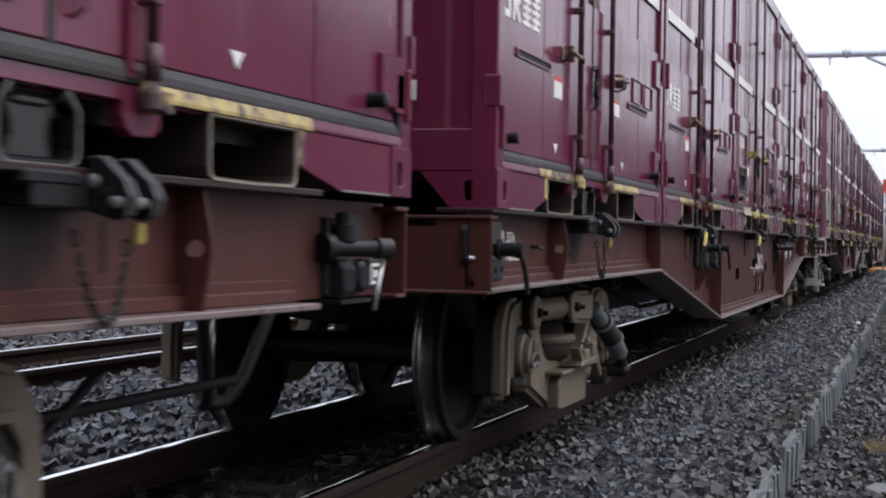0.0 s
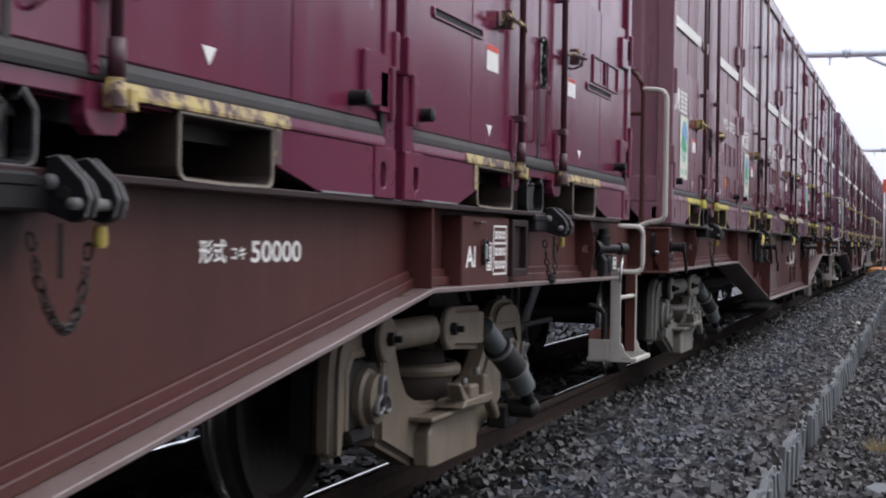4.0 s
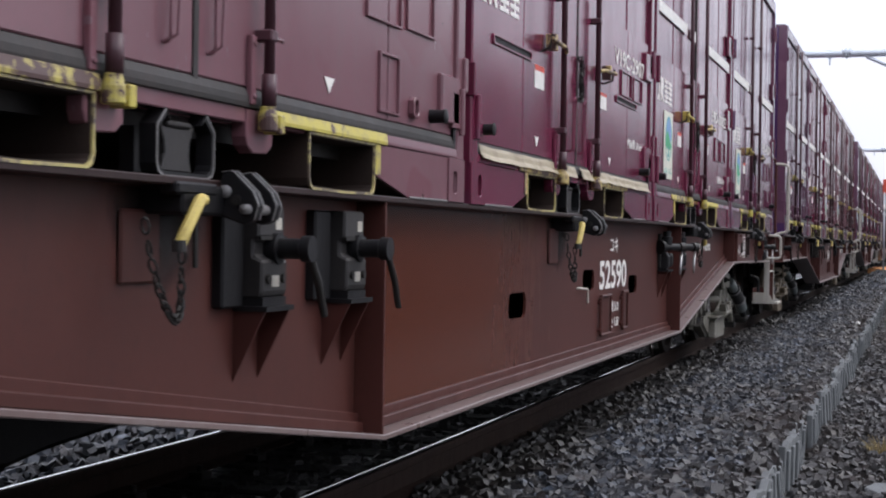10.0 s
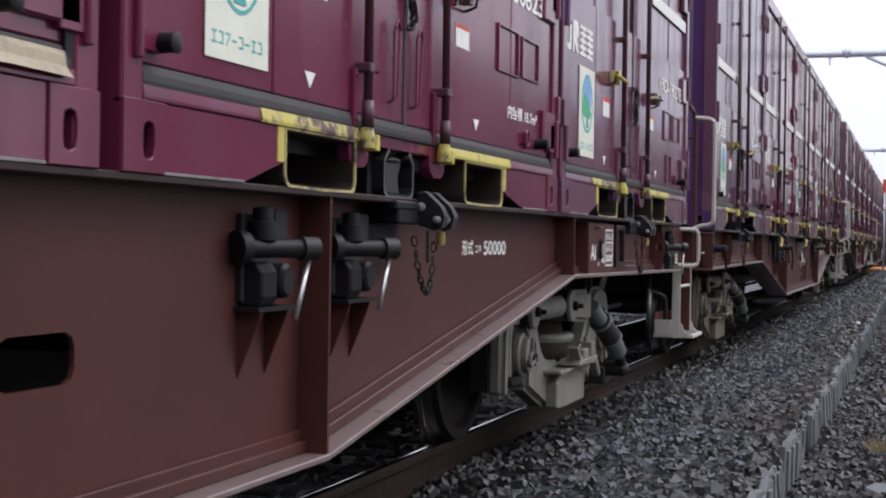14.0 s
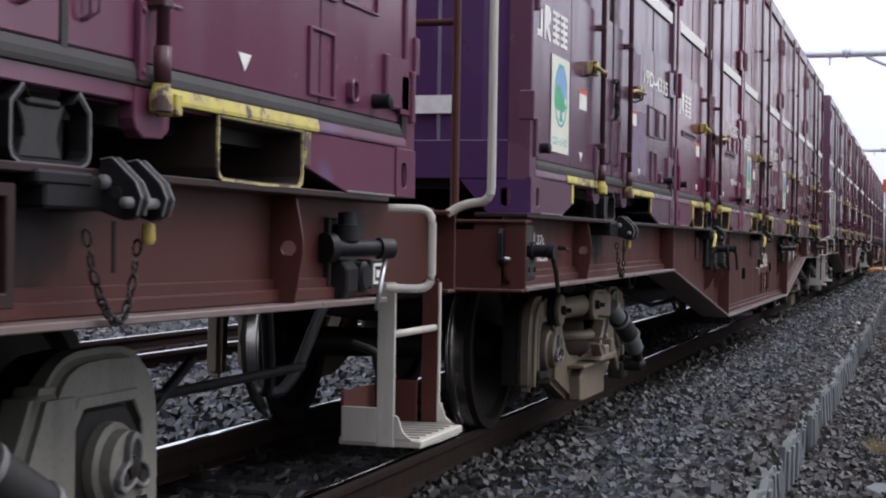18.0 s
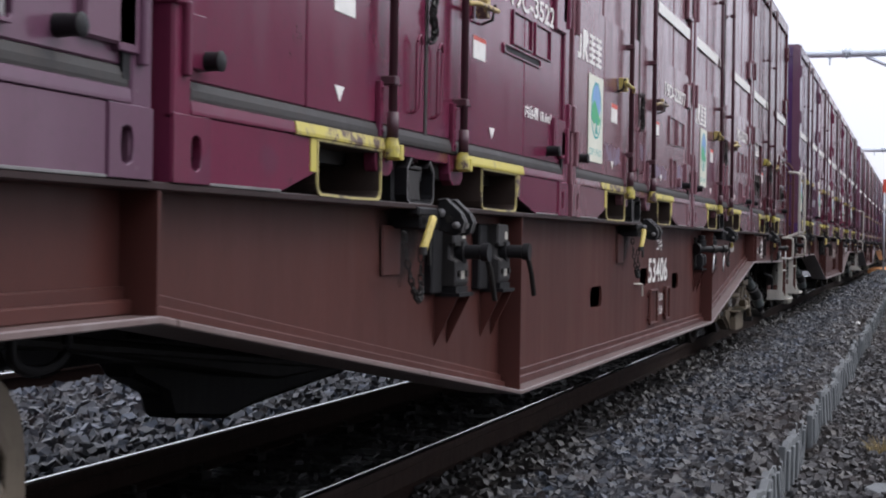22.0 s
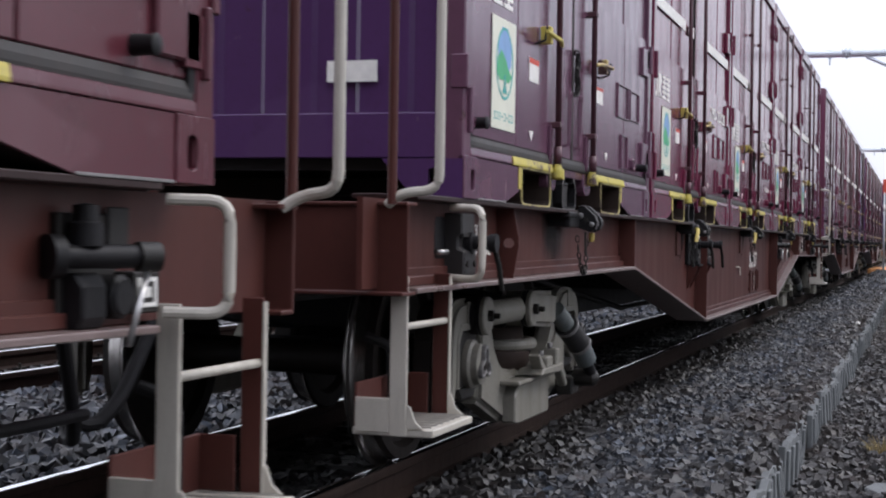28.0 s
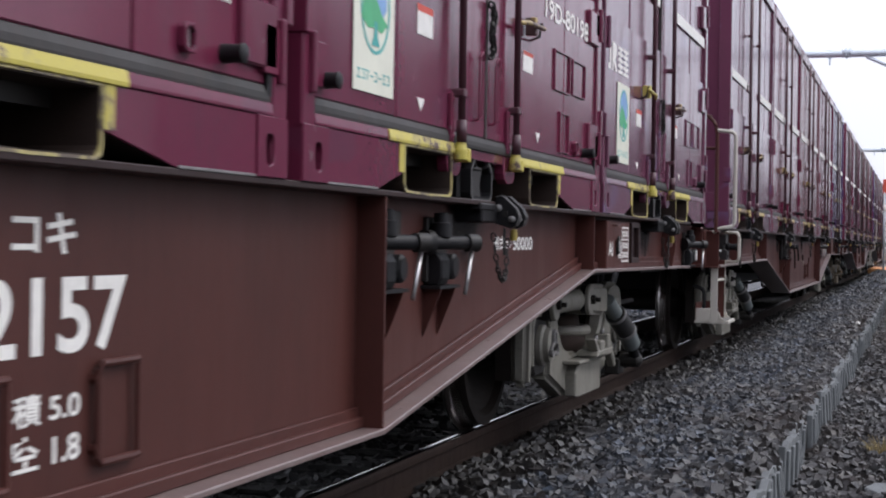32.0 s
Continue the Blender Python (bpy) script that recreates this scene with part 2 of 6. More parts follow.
ROD = painted("grimy_rod_paint", (0.088, 0.034, 0.044), (0.062, 0.026, 0.033), (0.042, 0.026, 0.026), 0.32, 0.5, 2.0, 0.03, 0.0, 1.0, 0.4)
STRAW = plain("dry_grass", (0.32, 0.25, 0.12), 0.8, 0, 0.3, 20)
PALEBLUE = plain("pale_blue_paint", (0.42, 0.55, 0.68), 0.4, 0, 0.1)
GALV = plain("galvanised_pipe", (0.52, 0.56, 0.60), 0.42, 0.35, 0.10, 4, 0.05)


def dark_patch():
    """A dark patch that thins out in ragged wisps towards its edges."""
    m, nt, b = nodes_of("ragged_dark_patch")
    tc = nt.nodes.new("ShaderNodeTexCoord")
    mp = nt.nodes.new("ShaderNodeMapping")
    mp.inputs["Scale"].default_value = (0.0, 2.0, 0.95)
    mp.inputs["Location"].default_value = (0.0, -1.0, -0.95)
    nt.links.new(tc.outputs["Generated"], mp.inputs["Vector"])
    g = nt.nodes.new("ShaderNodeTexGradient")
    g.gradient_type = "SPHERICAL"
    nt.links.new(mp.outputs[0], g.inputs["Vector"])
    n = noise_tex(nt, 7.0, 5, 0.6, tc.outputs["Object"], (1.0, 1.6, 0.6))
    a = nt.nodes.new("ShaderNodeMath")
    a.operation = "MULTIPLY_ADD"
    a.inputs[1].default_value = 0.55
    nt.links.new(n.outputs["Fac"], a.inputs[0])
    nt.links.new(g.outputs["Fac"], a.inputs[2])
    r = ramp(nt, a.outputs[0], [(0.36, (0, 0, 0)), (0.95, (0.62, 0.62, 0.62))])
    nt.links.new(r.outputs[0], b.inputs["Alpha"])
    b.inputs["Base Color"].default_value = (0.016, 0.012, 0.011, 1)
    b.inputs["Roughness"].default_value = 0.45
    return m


DARK_PATCH = dark_patch()


def stone_mat(name, cols, bed=False):
    m, nt, b = nodes_of(name)
    geo = nt.nodes.new("ShaderNodeNewGeometry")
    tc = nt.nodes.new("ShaderNodeTexCoord").outputs["Object"]
    n = noise_tex(nt, 90.0, 4, 0.6, tc)
    big = noise_tex(nt, 0.7, 3, 0.6, tc)
    if bed:
        v = nt.nodes.new("ShaderNodeTexVoronoi")
        v.inputs["Scale"].default_value = 17.0
        nt.links.new(tc, v.inputs["Vector"])
        sep = nt.nodes.new("ShaderNodeSeparateColor")
        nt.links.new(v.outputs["Color"], sep.inputs[0])
        fac = sep.outputs[0]
        height = v.outputs["Distance"]
    else:
        fac = geo.outputs["Random Per Island"]
        height = n.outputs["Fac"]
    r = ramp(nt, fac, [(k / (len(cols) - 1), c) for k, c in enumerate(cols)])
    c = mix(nt, 0.55, r.outputs[0], n.outputs["Fac"], "OVERLAY")
    rb = ramp(nt, big.outputs["Fac"], [(0.36, (0.98, 0.78, 0.66)), (0.48, (0.92, 0.94, 0.98)), (0.66, (0.98, 1.06, 1.19))])
    c = mix(nt, 1.0, c, rb.outputs[0], "MULTIPLY")
    nt.links.new(c, b.inputs["Base Color"])
    b.inputs["Roughness"].default_value = 0.5
    bp = nt.nodes.new("ShaderNodeBump")
    bp.inputs["Strength"].default_value = 0.9 if bed else 0.4
    bp.inputs["Distance"].default_value = 0.03 if bed else 0.006
    if bed:
        bp.invert = True
    nt.links.new(height, bp.inputs["Height"])
    nt.links.new(bp.outputs[0], b.inputs["Normal"])
    return m


STONES = stone_mat("ballast_stone", [(0.006, 0.007, 0.009), (0.019, 0.023, 0.030), (0.010, 0.010, 0.011), (0.075, 0.086, 0.104), (0.005, 0.005, 0.006), (0.028, 0.034, 0.044), (0.026, 0.018, 0.015), (0.010, 0.012, 0.015), (0.036, 0.034, 0.034), (0.007, 0.008, 0.010)])
# brown stones by the rail, coloured darker for the shade beside the train
SHADED_BROWN = stone_mat("shaded_brown_stone", [(0.008, 0.006, 0.005), (0.014, 0.011, 0.009), (0.009, 0.007, 0.006), (0.022, 0.018, 0.016), (0.007, 0.006, 0.005)])
BED = stone_mat("ballast_bed", [(0.012, 0.012, 0.012), (0.020, 0.020, 0.021), (0.015, 0.014, 0.013), (0.022, 0.022, 0.024)], True)
# stones under the train, its shade painted into their colour
TRAIN_SHADE = stone_mat("train_shade_stone", [(0.005, 0.0045, 0.004), (0.009, 0.008, 0.007), (0.006, 0.005, 0.005), (0.013, 0.012, 0.011)])
PATHSTONE = stone_mat("path_gravel", [(0.012, 0.011, 0.010), (0.027, 0.024, 0.022), (0.016, 0.014, 0.013), (0.044, 0.042, 0.041), (0.024, 0.019, 0.016), (0.010, 0.009, 0.009)])
PATHBED = stone_mat("path_bed", [(0.013, 0.012, 0.010), (0.020, 0.018, 0.017), (0.016, 0.015, 0.013)], True)


# ---- mesh building ----
class Shape:
    """Gathers boxes, prisms, tubes and rings into one bmesh."""

    def __init__(self):
        self.bm = bmesh.new()

    def box(self, x0, x1, y0, y1, z0, z1):
        v = [self.bm.verts.new(p) for p in ((x0, y0, z0), (x1, y0, z0), (x1, y1, z0), (x0, y1, z0), (x0, y0, z1), (x1, y0, z1), (x1, y1, z1), (x0, y1, z1))]
        for f in ((3, 2, 1, 0), (4, 5, 6, 7), (0, 1, 5, 4), (1, 2, 6, 5), (2, 3, 7, 6), (3, 0, 4, 7)):
            self.bm.faces.new([v[k] for k in f])
        return self

    def prism(self, pts, axis, a, b):
        """pts: outline in the two other axes, in order (y, z), (x, z) or (x, y)."""
        def put(p, d):
            return {"x": (d, p[0], p[1]), "y": (p[0], d, p[1]), "z": (p[0], p[1], d)}[axis]
        lo = [self.bm.verts.new(put(p, a)) for p in pts]
        hi = [self.bm.verts.new(put(p, b)) for p in pts]
        self.bm.faces.new(lo[::-1])
        self.bm.faces.new(hi)
        n = len(pts)
        for k in range(n):
            self.bm.faces.new((lo[k], lo[(k + 1) % n], hi[(k + 1) % n], hi[k]))
        return self

    def tube(self, path, r, n=10, cap=True, r1=None):
        """A round bar along a path of points."""
        path = [Vector(p) for p in path]
        rings = []
        for k, p in enumerate(path):
            d = (path[min(k + 1, len(path) - 1)] - path[max(k - 1, 0)]).normalized()
            up = Vector((0, 0, 1)) if abs(d.z) < 0.95 else Vector((0, 1, 0))
            a = d.cross(up).normalized()
            c = a.cross(d)
            rr = r if r1 is None else r + (r1 - r) * k / (len(path) - 1)
            rings.append([self.bm.verts.new(p + rr * (math.cos(t) * a + math.sin(t) * c)) for t in (2 * math.pi * j / n for j in range(n))])
        for q, w in zip(rings, rings[1:]):
            for j in range(n):
                self.bm.faces.new((q[j], q[(j + 1) % n], w[(j + 1) % n], w[j]))
        if cap:
            self.bm.faces.new(rings[0][::-1])
            self.bm.faces.new(rings[-1])
        return self

    def lathe(self, prof, centre, axis="x", n=28):
        """Turns (offset along axis, radius) about an axis through centre; closed outline."""
        c = Vector(centre)
        rings = []
        for t in range(n):
            an = 2 * math.pi * t / n
            ring = []
            for o, r in prof:
                p = {"x": Vector((o, r * math.cos(an), r * math.sin(an))), "y": Vector((r * math.cos(an), o, r * math.sin(an))), "z": Vector((r * math.cos(an), r * math.sin(an), o))}[axis]
                ring.append(self.bm.verts.new(c + p))
            rings.append(ring)
        m = len(prof)
        for t in range(n):
            a, b = rings[t], rings[(t + 1) % n]
            for k in range(m):
                self.bm.faces.new((a[k], a[(k + 1) % m], b[(k + 1) % m], b[k]))
        return self

    def ring_plate(self, outer, inner, axis, a, b):
        """A plate with a hole: two outlines of equal count, extruded along axis."""
        def put(p, d):
            return {"x": (d, p[0], p[1]), "y": (p[0], d, p[1]), "z": (p[0], p[1], d)}[axis]
        n = len(outer)
        sets = [[self.bm.verts.new(put(p, d)) for p in o] for d in (a, b) for o in (outer, inner)]
        oa, ia, ob_, ib = sets
        for k in range(n):
            j = (k + 1) % n
            self.bm.faces.new((oa[k], oa[j], ob_[j], ob_[k]))
            self.bm.faces.new((ia[j], ia[k], ib[k], ib[j]))
            self.bm.faces.new((ob_[k], ob_[j], ib[j], ib[k]))
            self.bm.faces.new((oa[j], oa[k], ia[k], ia[j]))
        return self

    def mesh(self, name, bevel=0.0, smooth=False):
        bm = self.bm
        bmesh.ops.recalc_face_normals(bm, faces=bm.faces)
        if bevel:
            es = [e for e in bm.edges if len(e.link_faces) == 2 and e.calc_face_angle(0) > 0.6]
            bmesh.ops.bevel(bm, geom=es, offset=bevel, segments=3 if smooth else 1, affect="EDGES", clamp_overlap=True)
        me = bpy.data.meshes.new(name)
        bm.to_mesh(me)
        bm.free()
        if smooth:
            me.polygons.foreach_set("use_smooth", [True] * len(me.polygons))
            sharp = me.attributes.new("sharp_edge", "BOOLEAN", "EDGE")
            b2 = bmesh.new()
            b2.from_mesh(me)
            b2.edges.ensure_lookup_table()
            vals = [len(e.link_faces) != 2 or e.calc_face_angle(0) > 0.6 for e in b2.edges]
            b2.free()
            sharp.data.foreach_set("value", vals)
        return me


STORE = {}


def part(name, key, make, mat, parent, label="", at=None, bevel=0.0, smooth=False):
    """One mesh object under a thing or a part; alike parts share their mesh by key."""
    if key not in STORE:
        me = make().mesh(name, bevel, smooth)
        me.materials.append(mat)
        STORE[key] = me
    me = STORE[key]
    ob = new(name, me)
    if me.materials[0] != mat:
        ob.material_slots[0].link = "OBJECT"
        ob.material_slots[0].material = mat
    if parent:
        ob.parent = parent
    if at is not None:
        ob.matrix_basis = at
    if label:
        ob["label"] = label
    return ob


def thing(name, label, category, group="", kind=""):
    return tagged(new(name), label, category, group, kind)


def octagon(cx, cy, w, h, c):
    x0, x1, y0, y1 = cx - w / 2, cx + w / 2, cy - h / 2, cy + h / 2
    return [(x0 + c, y0), (x1 - c, y0), (x1, y0 + c), (x1, y1 - c), (x1 - c, y1), (x0 + c, y1), (x0, y1 - c), (x0, y0 + c)]


def ellipse(cx, cy, w, h, n=16):
    return [(cx + w / 2 * math.cos(2 * math.pi * k / n), cy + h / 2 * math.sin(2 * math.pi * k / n)) for k in range(n)]


def lettering(name, text, x, y, z, width, height, mat, parent, label=""):
    """Flat painted letters on a face that looks to +x; y, z: the lower left corner; the text reads along +y."""
    cu = bpy.data.curves.new(name, "FONT")
    cu.body = text
    cu.size = 1.0
    cu.offset = 0.022
    tmp = bpy.data.objects.new(name, cu)
    scene.collection.objects.link(tmp)
    dg = bpy.context.evaluated_depsgraph_get()
    me = bpy.data.meshes.new_from_object(tmp.evaluated_get(dg))
    bpy.data.objects.remove(tmp)
    bpy.data.curves.remove(cu)
    co = np.empty(len(me.vertices) * 3)
    me.vertices.foreach_get("co", co)
    co = co.reshape(-1, 3)
    lo, hi = co.min(0), co.max(0)
    out = np.zeros_like(co)
    out[:, 1] = (co[:, 0] - lo[0]) / max(hi[0] - lo[0], 1e-6) * width
    out[:, 2] = (co[:, 1] - lo[1]) / max(hi[1] - lo[1], 1e-6) * height
    me.vertices.foreach_set("co", out.ravel())
    me.materials.clear()
    me.materials.append(mat)
    ob = new(name, me)
    ob.parent = parent
    ob.matrix_basis = pose(x, y, z)
    if label:
        ob["label"] = label
    return ob


# ---- the ground and the track ----
GAUGE = 1.132
FENCE_X = 2.08
PATH_Z = -0.31
BAL_Z = -0.13


def ground():
    """One sheet out to the horizon: path, ballast shoulder, two track beds and the land beyond."""
    rng = random.Random(3)
    xs = [-900, -200, -60, -20, -9, -7.6, -6.6, -5.6, -4.9, -4.41, -3.85, -3.3, -2.7, -2.1, -1.5, -0.95, -0.56, 0, 0.56, 0.90, 1.02, 1.2, 1.45, 1.7, 1.9, 2.07, 2.075, 2.10, 2.6, 3.2, 4.2, 6, 12, 40, 200, 900]
    ys = [-900, -200, -60, -20] + [-8 + 0.8 * k for k in range(110)] + [100, 150, 300, 900]

    def height(x):
        if x > 2.074:
            return PATH_Z
        if x > 1.0:
            return BAL_Z + 0.012 * math.cos((x - 0.9) * 2.0)
        if x > -0.9:
            return -0.20
        if x > -2.8:
            return -0.16 - 0.06 * math.sin((x + 0.9) / 1.9 * -math.pi)
        if x > -5.0:
            return -0.20
        if x > -7:
            return -0.2
        return -0.5
    verts = [(x, y, height(x) + (rng.uniform(-0.012, 0.012) if -8 < x < 4 and abs(x - 2.08) > 0.03 else 0)) for y in ys for x in xs]
    n = len(xs)
    faces = [(j * n + i, j * n + i + 1, (j + 1) * n + i + 1, (j + 1) * n + i) for j in range(len(ys) - 1) for i in range(n - 1)]
    me = bpy.data.meshes.new("ground")
    me.from_pydata(verts, [], faces)
    me.materials.append(BED)
    me.materials.append(PATHBED)
    mats = [1 if (xs[k % (n - 1)] > 2.07) else 0 for k in range(len(faces))]
    me.polygons.foreach_set("material_index", mats)
    tagged(new("ground", me), "dark grey ballast and trodden gravel path beside the track", "ground", "", "structure")


def stones(name, label, mat, zones, seed):
    """Loose angular stones, each its own shape, scattered in zones (x0, x1, y0, y1, z, count, size)."""
    rng = np.random.default_rng(seed)
    base = np.array([(-1, -1, -1), (1, -1, -1), (1, 1, -1), (-1, 1, -1), (-1, -1, 1), (1, -1, 1), (1, 1, 1), (-1, 1, 1)], float)
    quads = np.array([(3, 2, 1, 0), (4, 5, 6, 7), (0, 1, 5, 4), (1, 2, 6, 5), (2, 3, 7, 6), (3, 0, 4, 7)])
    vs, fs, at = [], [], 0
    for x0, x1, y0, y1, z, count, size in zones:
        u = rng.random(count)
        px = x0 + (x1 - x0) * rng.random(count)
        py = y0 + (y1 - y0) * u
        pz = z + rng.uniform(-0.4, 0.75, count) * size * 0.5
        shape = base[None] * rng.uniform(0.55, 1.0, (count, 8, 3)) * rng.uniform(0.62, 1.0, (count, 1, 3))
        q = rng.normal(size=(count, 4))
        q /= np.linalg.norm(q, axis=1, keepdims=True)
        a, b, c, d = q.T
        R = np.stack([1 - 2 * (c * c + d * d), 2 * (b * c - a * d), 2 * (b * d + a * c), 2 * (b * c + a * d), 1 - 2 * (b * b + d * d), 2 * (c * d - a * b), 2 * (b * d - a * c), 2 * (c * d + a * b), 1 - 2 * (b * b + c * c)], 1).reshape(-1, 3, 3)
        s = size * rng.uniform(0.55, 1.25, (count, 1, 1)) * 0.62
        v = np.einsum("nij,nkj->nki", R, shape * s) + np.stack([px, py, pz], 1)[:, None]
        vs.append(v.reshape(-1, 3))
        f = quads[None] + (np.arange(count) * 8)[:, None, None] + at
        fs.append(f.reshape(-1, 4))
        at += count * 8
    me = bpy.data.meshes.new(name)
    me.from_pydata(np.concatenate(vs).tolist(), [], np.concatenate(fs).tolist())
    me.materials.append(mat)
    tagged(new(name, me), label, "gravel", "", "stuff")


ground()
stones("ballast_stones", "loose angular grey ballast stones heaped beside the rails", STONES, [
    (1.06, 1.92, 3.5, 9.0, -0.118, 9000, 0.048), (1.04, 1.92, 9.0, 18.0, -0.118, 13000, 0.049), (1.02, 1.92, 18.0, 34.0, -0.12, 12000, 0.058), (1.0, 1.95, 34.0, 66.0, -0.12, 6500, 0.090),
    (-3.2, -0.64, 4.0, 16.0, -0.15, 9000, 0.066), (-3.2, -0.64, 16.0, 30.0, -0.15, 4000, 0.075),
    (-7.5, -4.5, 7.0, 30.0, -0.18, 5000, 0.085), (-4.3, -3.4, 6.0, 24.0, -0.2, 2200, 0.066)], 11)
stones("shaded_ballast", "brown ballast stones beside the rails, darkened for the train's shade", SHADED_BROWN, [
    (0.64, 1.02, 3.5, 16.0, -0.155, 4200, 0.052), (0.90, 1.22, 3.5, 20.0, -0.115, 3600, 0.052), (0.64, 1.06, 16.0, 40.0, -0.15, 3600, 0.064)], 13)
stones("train_shade_ballast", "ballast stones between the rails, blackened for the train's shade", TRAIN_SHADE, [(-0.50, 0.50, 3.5, 24.0, -0.215, 5200, 0.056)], 14)
stones("path_gravel", "brownish loose gravel beside the edging and over the path", PATHSTONE, [
    (1.66, 2.06, 5.0, 14.0, -0.118, 3000, 0.055), (1.62, 2.06, 14.0, 34.0, -0.12, 4500, 0.062), (2.11, 3.3, 5.5, 12.0, -0.312, 3600, 0.042), (2.11, 3.3, 12.0, 30.0, -0.312, 5200, 0.05), (2.11, 3.4, 30.0, 60.0, -0.31, 2500, 0.075)], 12)


def rail_profile(x):
    h = [(-0.0325, -0.012), (-0.029, 0.0), (0.029, 0.0), (0.0325, -0.012), (0.0325, -0.036), (0.010, -0.048), (0.008, -0.125), (0.0625, -0.143), (0.0625, -0.153), (-0.0625, -0.153), (-0.0625, -0.143), (-0.008, -0.125), (-0.010, -0.048), (-0.0325, -0.036)]
    return [(x + a, b) for a, b in h]


def track(cx, name, y0, y1):
    t = thing(name, "narrow gauge railway track with bright running rails on concrete sleepers", "track", "tracks", "structure")
    for sx in (-1, 1):
        x = cx + sx * GAUGE / 2
        r = part("rail", ("rail", x), lambda x=x: Shape().prism(rail_profile(x), "y", y0, y1), RAILSIDE, t, "rusty brown steel rail")
        part("rail_head", ("head", x), lambda x=x: Shape().prism([(x - 0.031, -0.008), (x - 0.026, -0.0015), (x - 0.016, 0.0022), (x - 0.004, 0.0036), (x + 0.008, 0.0030), (x + 0.018, 0.0005), (x + 0.018, -0.004), (x - 0.02, -0.010)], "y", y0, y1), RAILTOP, r, "polished running surface", None, 0, True)

    def tie():
        s = Shape()
        s.prism([(-1.0, -0.25), (1.0, -0.25), (0.98, -0.165), (0.3, -0.185), (-0.3, -0.185), (-0.98, -0.165)], "y", -0.11, 0.11)
        return s

    def clip():
        s = Shape()
        for sx in (-1, 1):
            for dx in (-0.095, 0.095):
                x = sx * GAUGE / 2 + dx
                s.box(x - 0.035, x + 0.035, -0.05, 0.05, -0.17, -0.135)
                s.tube([(x, 0, -0.15), (x, 0, -0.105)], 0.014, 8)
        return s
    k = 0
    y = 2.0
    while y < 62 and k < 100:
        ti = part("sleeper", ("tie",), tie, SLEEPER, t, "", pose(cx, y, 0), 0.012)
        part("rail_clip", ("clip",), clip, DARKSTEEL, ti)
        y += 0.62
        k += 1
    return t


track(0.0, "track_1", -60, 300)
track(-3.85, "track_2", -60, 300)


def edging():
    """Row of thin concrete boards on edge that holds the ballast back from the path."""
    rng = random.Random(5)
    f = thing("ballast_edging", "row of thin weathered grey concrete boards holding back ballast", "edging", "", "structure")
    y = 5.0
    n = 0
    while y < 66 and n < 110:
        w = 0.58
        top = BAL_Z + 0.035 + rng.uniform(-0.02, 0.025)
        k = n % 6

        def board(k=k):
            r = random.Random(k)
            pts = [(0, PATH_Z - 0.1), (w - 0.012, PATH_Z - 0.1)]
            m = 7
            for j in range(m + 1):
                pts.append(((w - 0.012) * (1 - j / m), 0.0 + r.uniform(-0.014, 0.012) + (0.012 if j % 2 else -0.004)))
            s = Shape().prism(pts, "x", -0.018, 0.018)
            for j in range(3):
                s.prism([(0.05 + j * 0.19, PATH_Z - 0.1), (0.12 + j * 0.19, PATH_Z - 0.1), (0.12 + j * 0.19, -0.02), (0.05 + j * 0.19, -0.02)], "x", 0.018, 0.034)
            return s
        part("board", ("edgeboard", k), board, CONCRETE, f, "", pose(FENCE_X + rng.uniform(-0.012, 0.012), y, top, 0, rng.uniform(-7, 3), rng.uniform(-3.5, 3.5)), 0.004)
        y += w
        n += 1


edging()


def gantry(y, z, name):
    g = thing(name, "galvanised steel overhead line beam across the tracks", "gantry", "overhead line gantries")
    part("beam", ("beam", y), lambda: Shape().tube([(-9, 0, 0), (9, 0, 0.02)], 0.095, 14), GALV, g, "", None, 0, True)
    for sx in (-9, 9):
        part("post", ("gpost",), lambda: Shape().tube([(0, 0, -7), (0, 0, 0.5)], 0.16, 14, True, 0.13), GALV, g, "", pose(sx, 0, 0), 0, True)
        part("brace", ("gbrace", sx), lambda sx=sx: Shape().tube([(sx, 0, -1.2), (sx * 0.8, 0, 0)], 0.04, 8), GALV, g, "", None, 0, True)
    for x in (0.85, -3.2):
        part("insulator", ("ins",), lambda: Shape().lathe([(-0.13, 0.03), (-0.10, 0.14), (-0.05, 0.10), (0.0, 0.16), (0.05, 0.10), (0.10, 0.14), (0.13, 0.03)], (0, 0, 0), "x", 16), GALV, g, "grey ribbed insulator", pose(x, 0, 0.03), 0, True)
        part("hanger", ("hang",), lambda: Shape().box(-0.02, 0.02, -0.02, 0.02, -0.28, -0.05).box(-0.06, 0.06, -0.05, 0.05, -0.1, 0.1), GALV, g, "", pose(x - 0.42, 0, 0))
        part("diagonal", ("diag",), lambda: Shape().tube([(0, 0, -0.08), (0.75, 0, -0.42), (1.6, 0, -0.9)], 0.045, 8), GALV, g, "", pose(x + 0.5, 0, 0), 0, True)
    g.matrix_basis = pose(0, y, z)
    return g


gantry(40.0, 5.92, "overhead_gantry")
gantry(80.0, 5.88, "overhead_gantry")


def wall_behind():
    """Added plain wall, unseen behind the camera; keeps sky light off near-facing ends."""
    me = Shape().box(1.9, 30.0, -4.2, -4.0, -0.4, 4.6).mesh("wall_south")
    me.materials.append(CONCRETE)
    tagged(new("wall_south", me), "added plain grey concrete wall, out of view, that blocks sky light", "wall", "", "structure")


wall_behind()


def wall_beyond():
    """Added plain wall, unseen beyond the path; cuts low sky light and reflections."""
    me = Shape().box(8.0, 8.2, 14.0, 400.0, -0.4, 4.6).mesh("wall_east")
    me.materials.append(CONCRETE)
    tagged(new("wall_east", me), "added plain grey wall, out of view, that darkens low reflections", "wall", "", "structure")


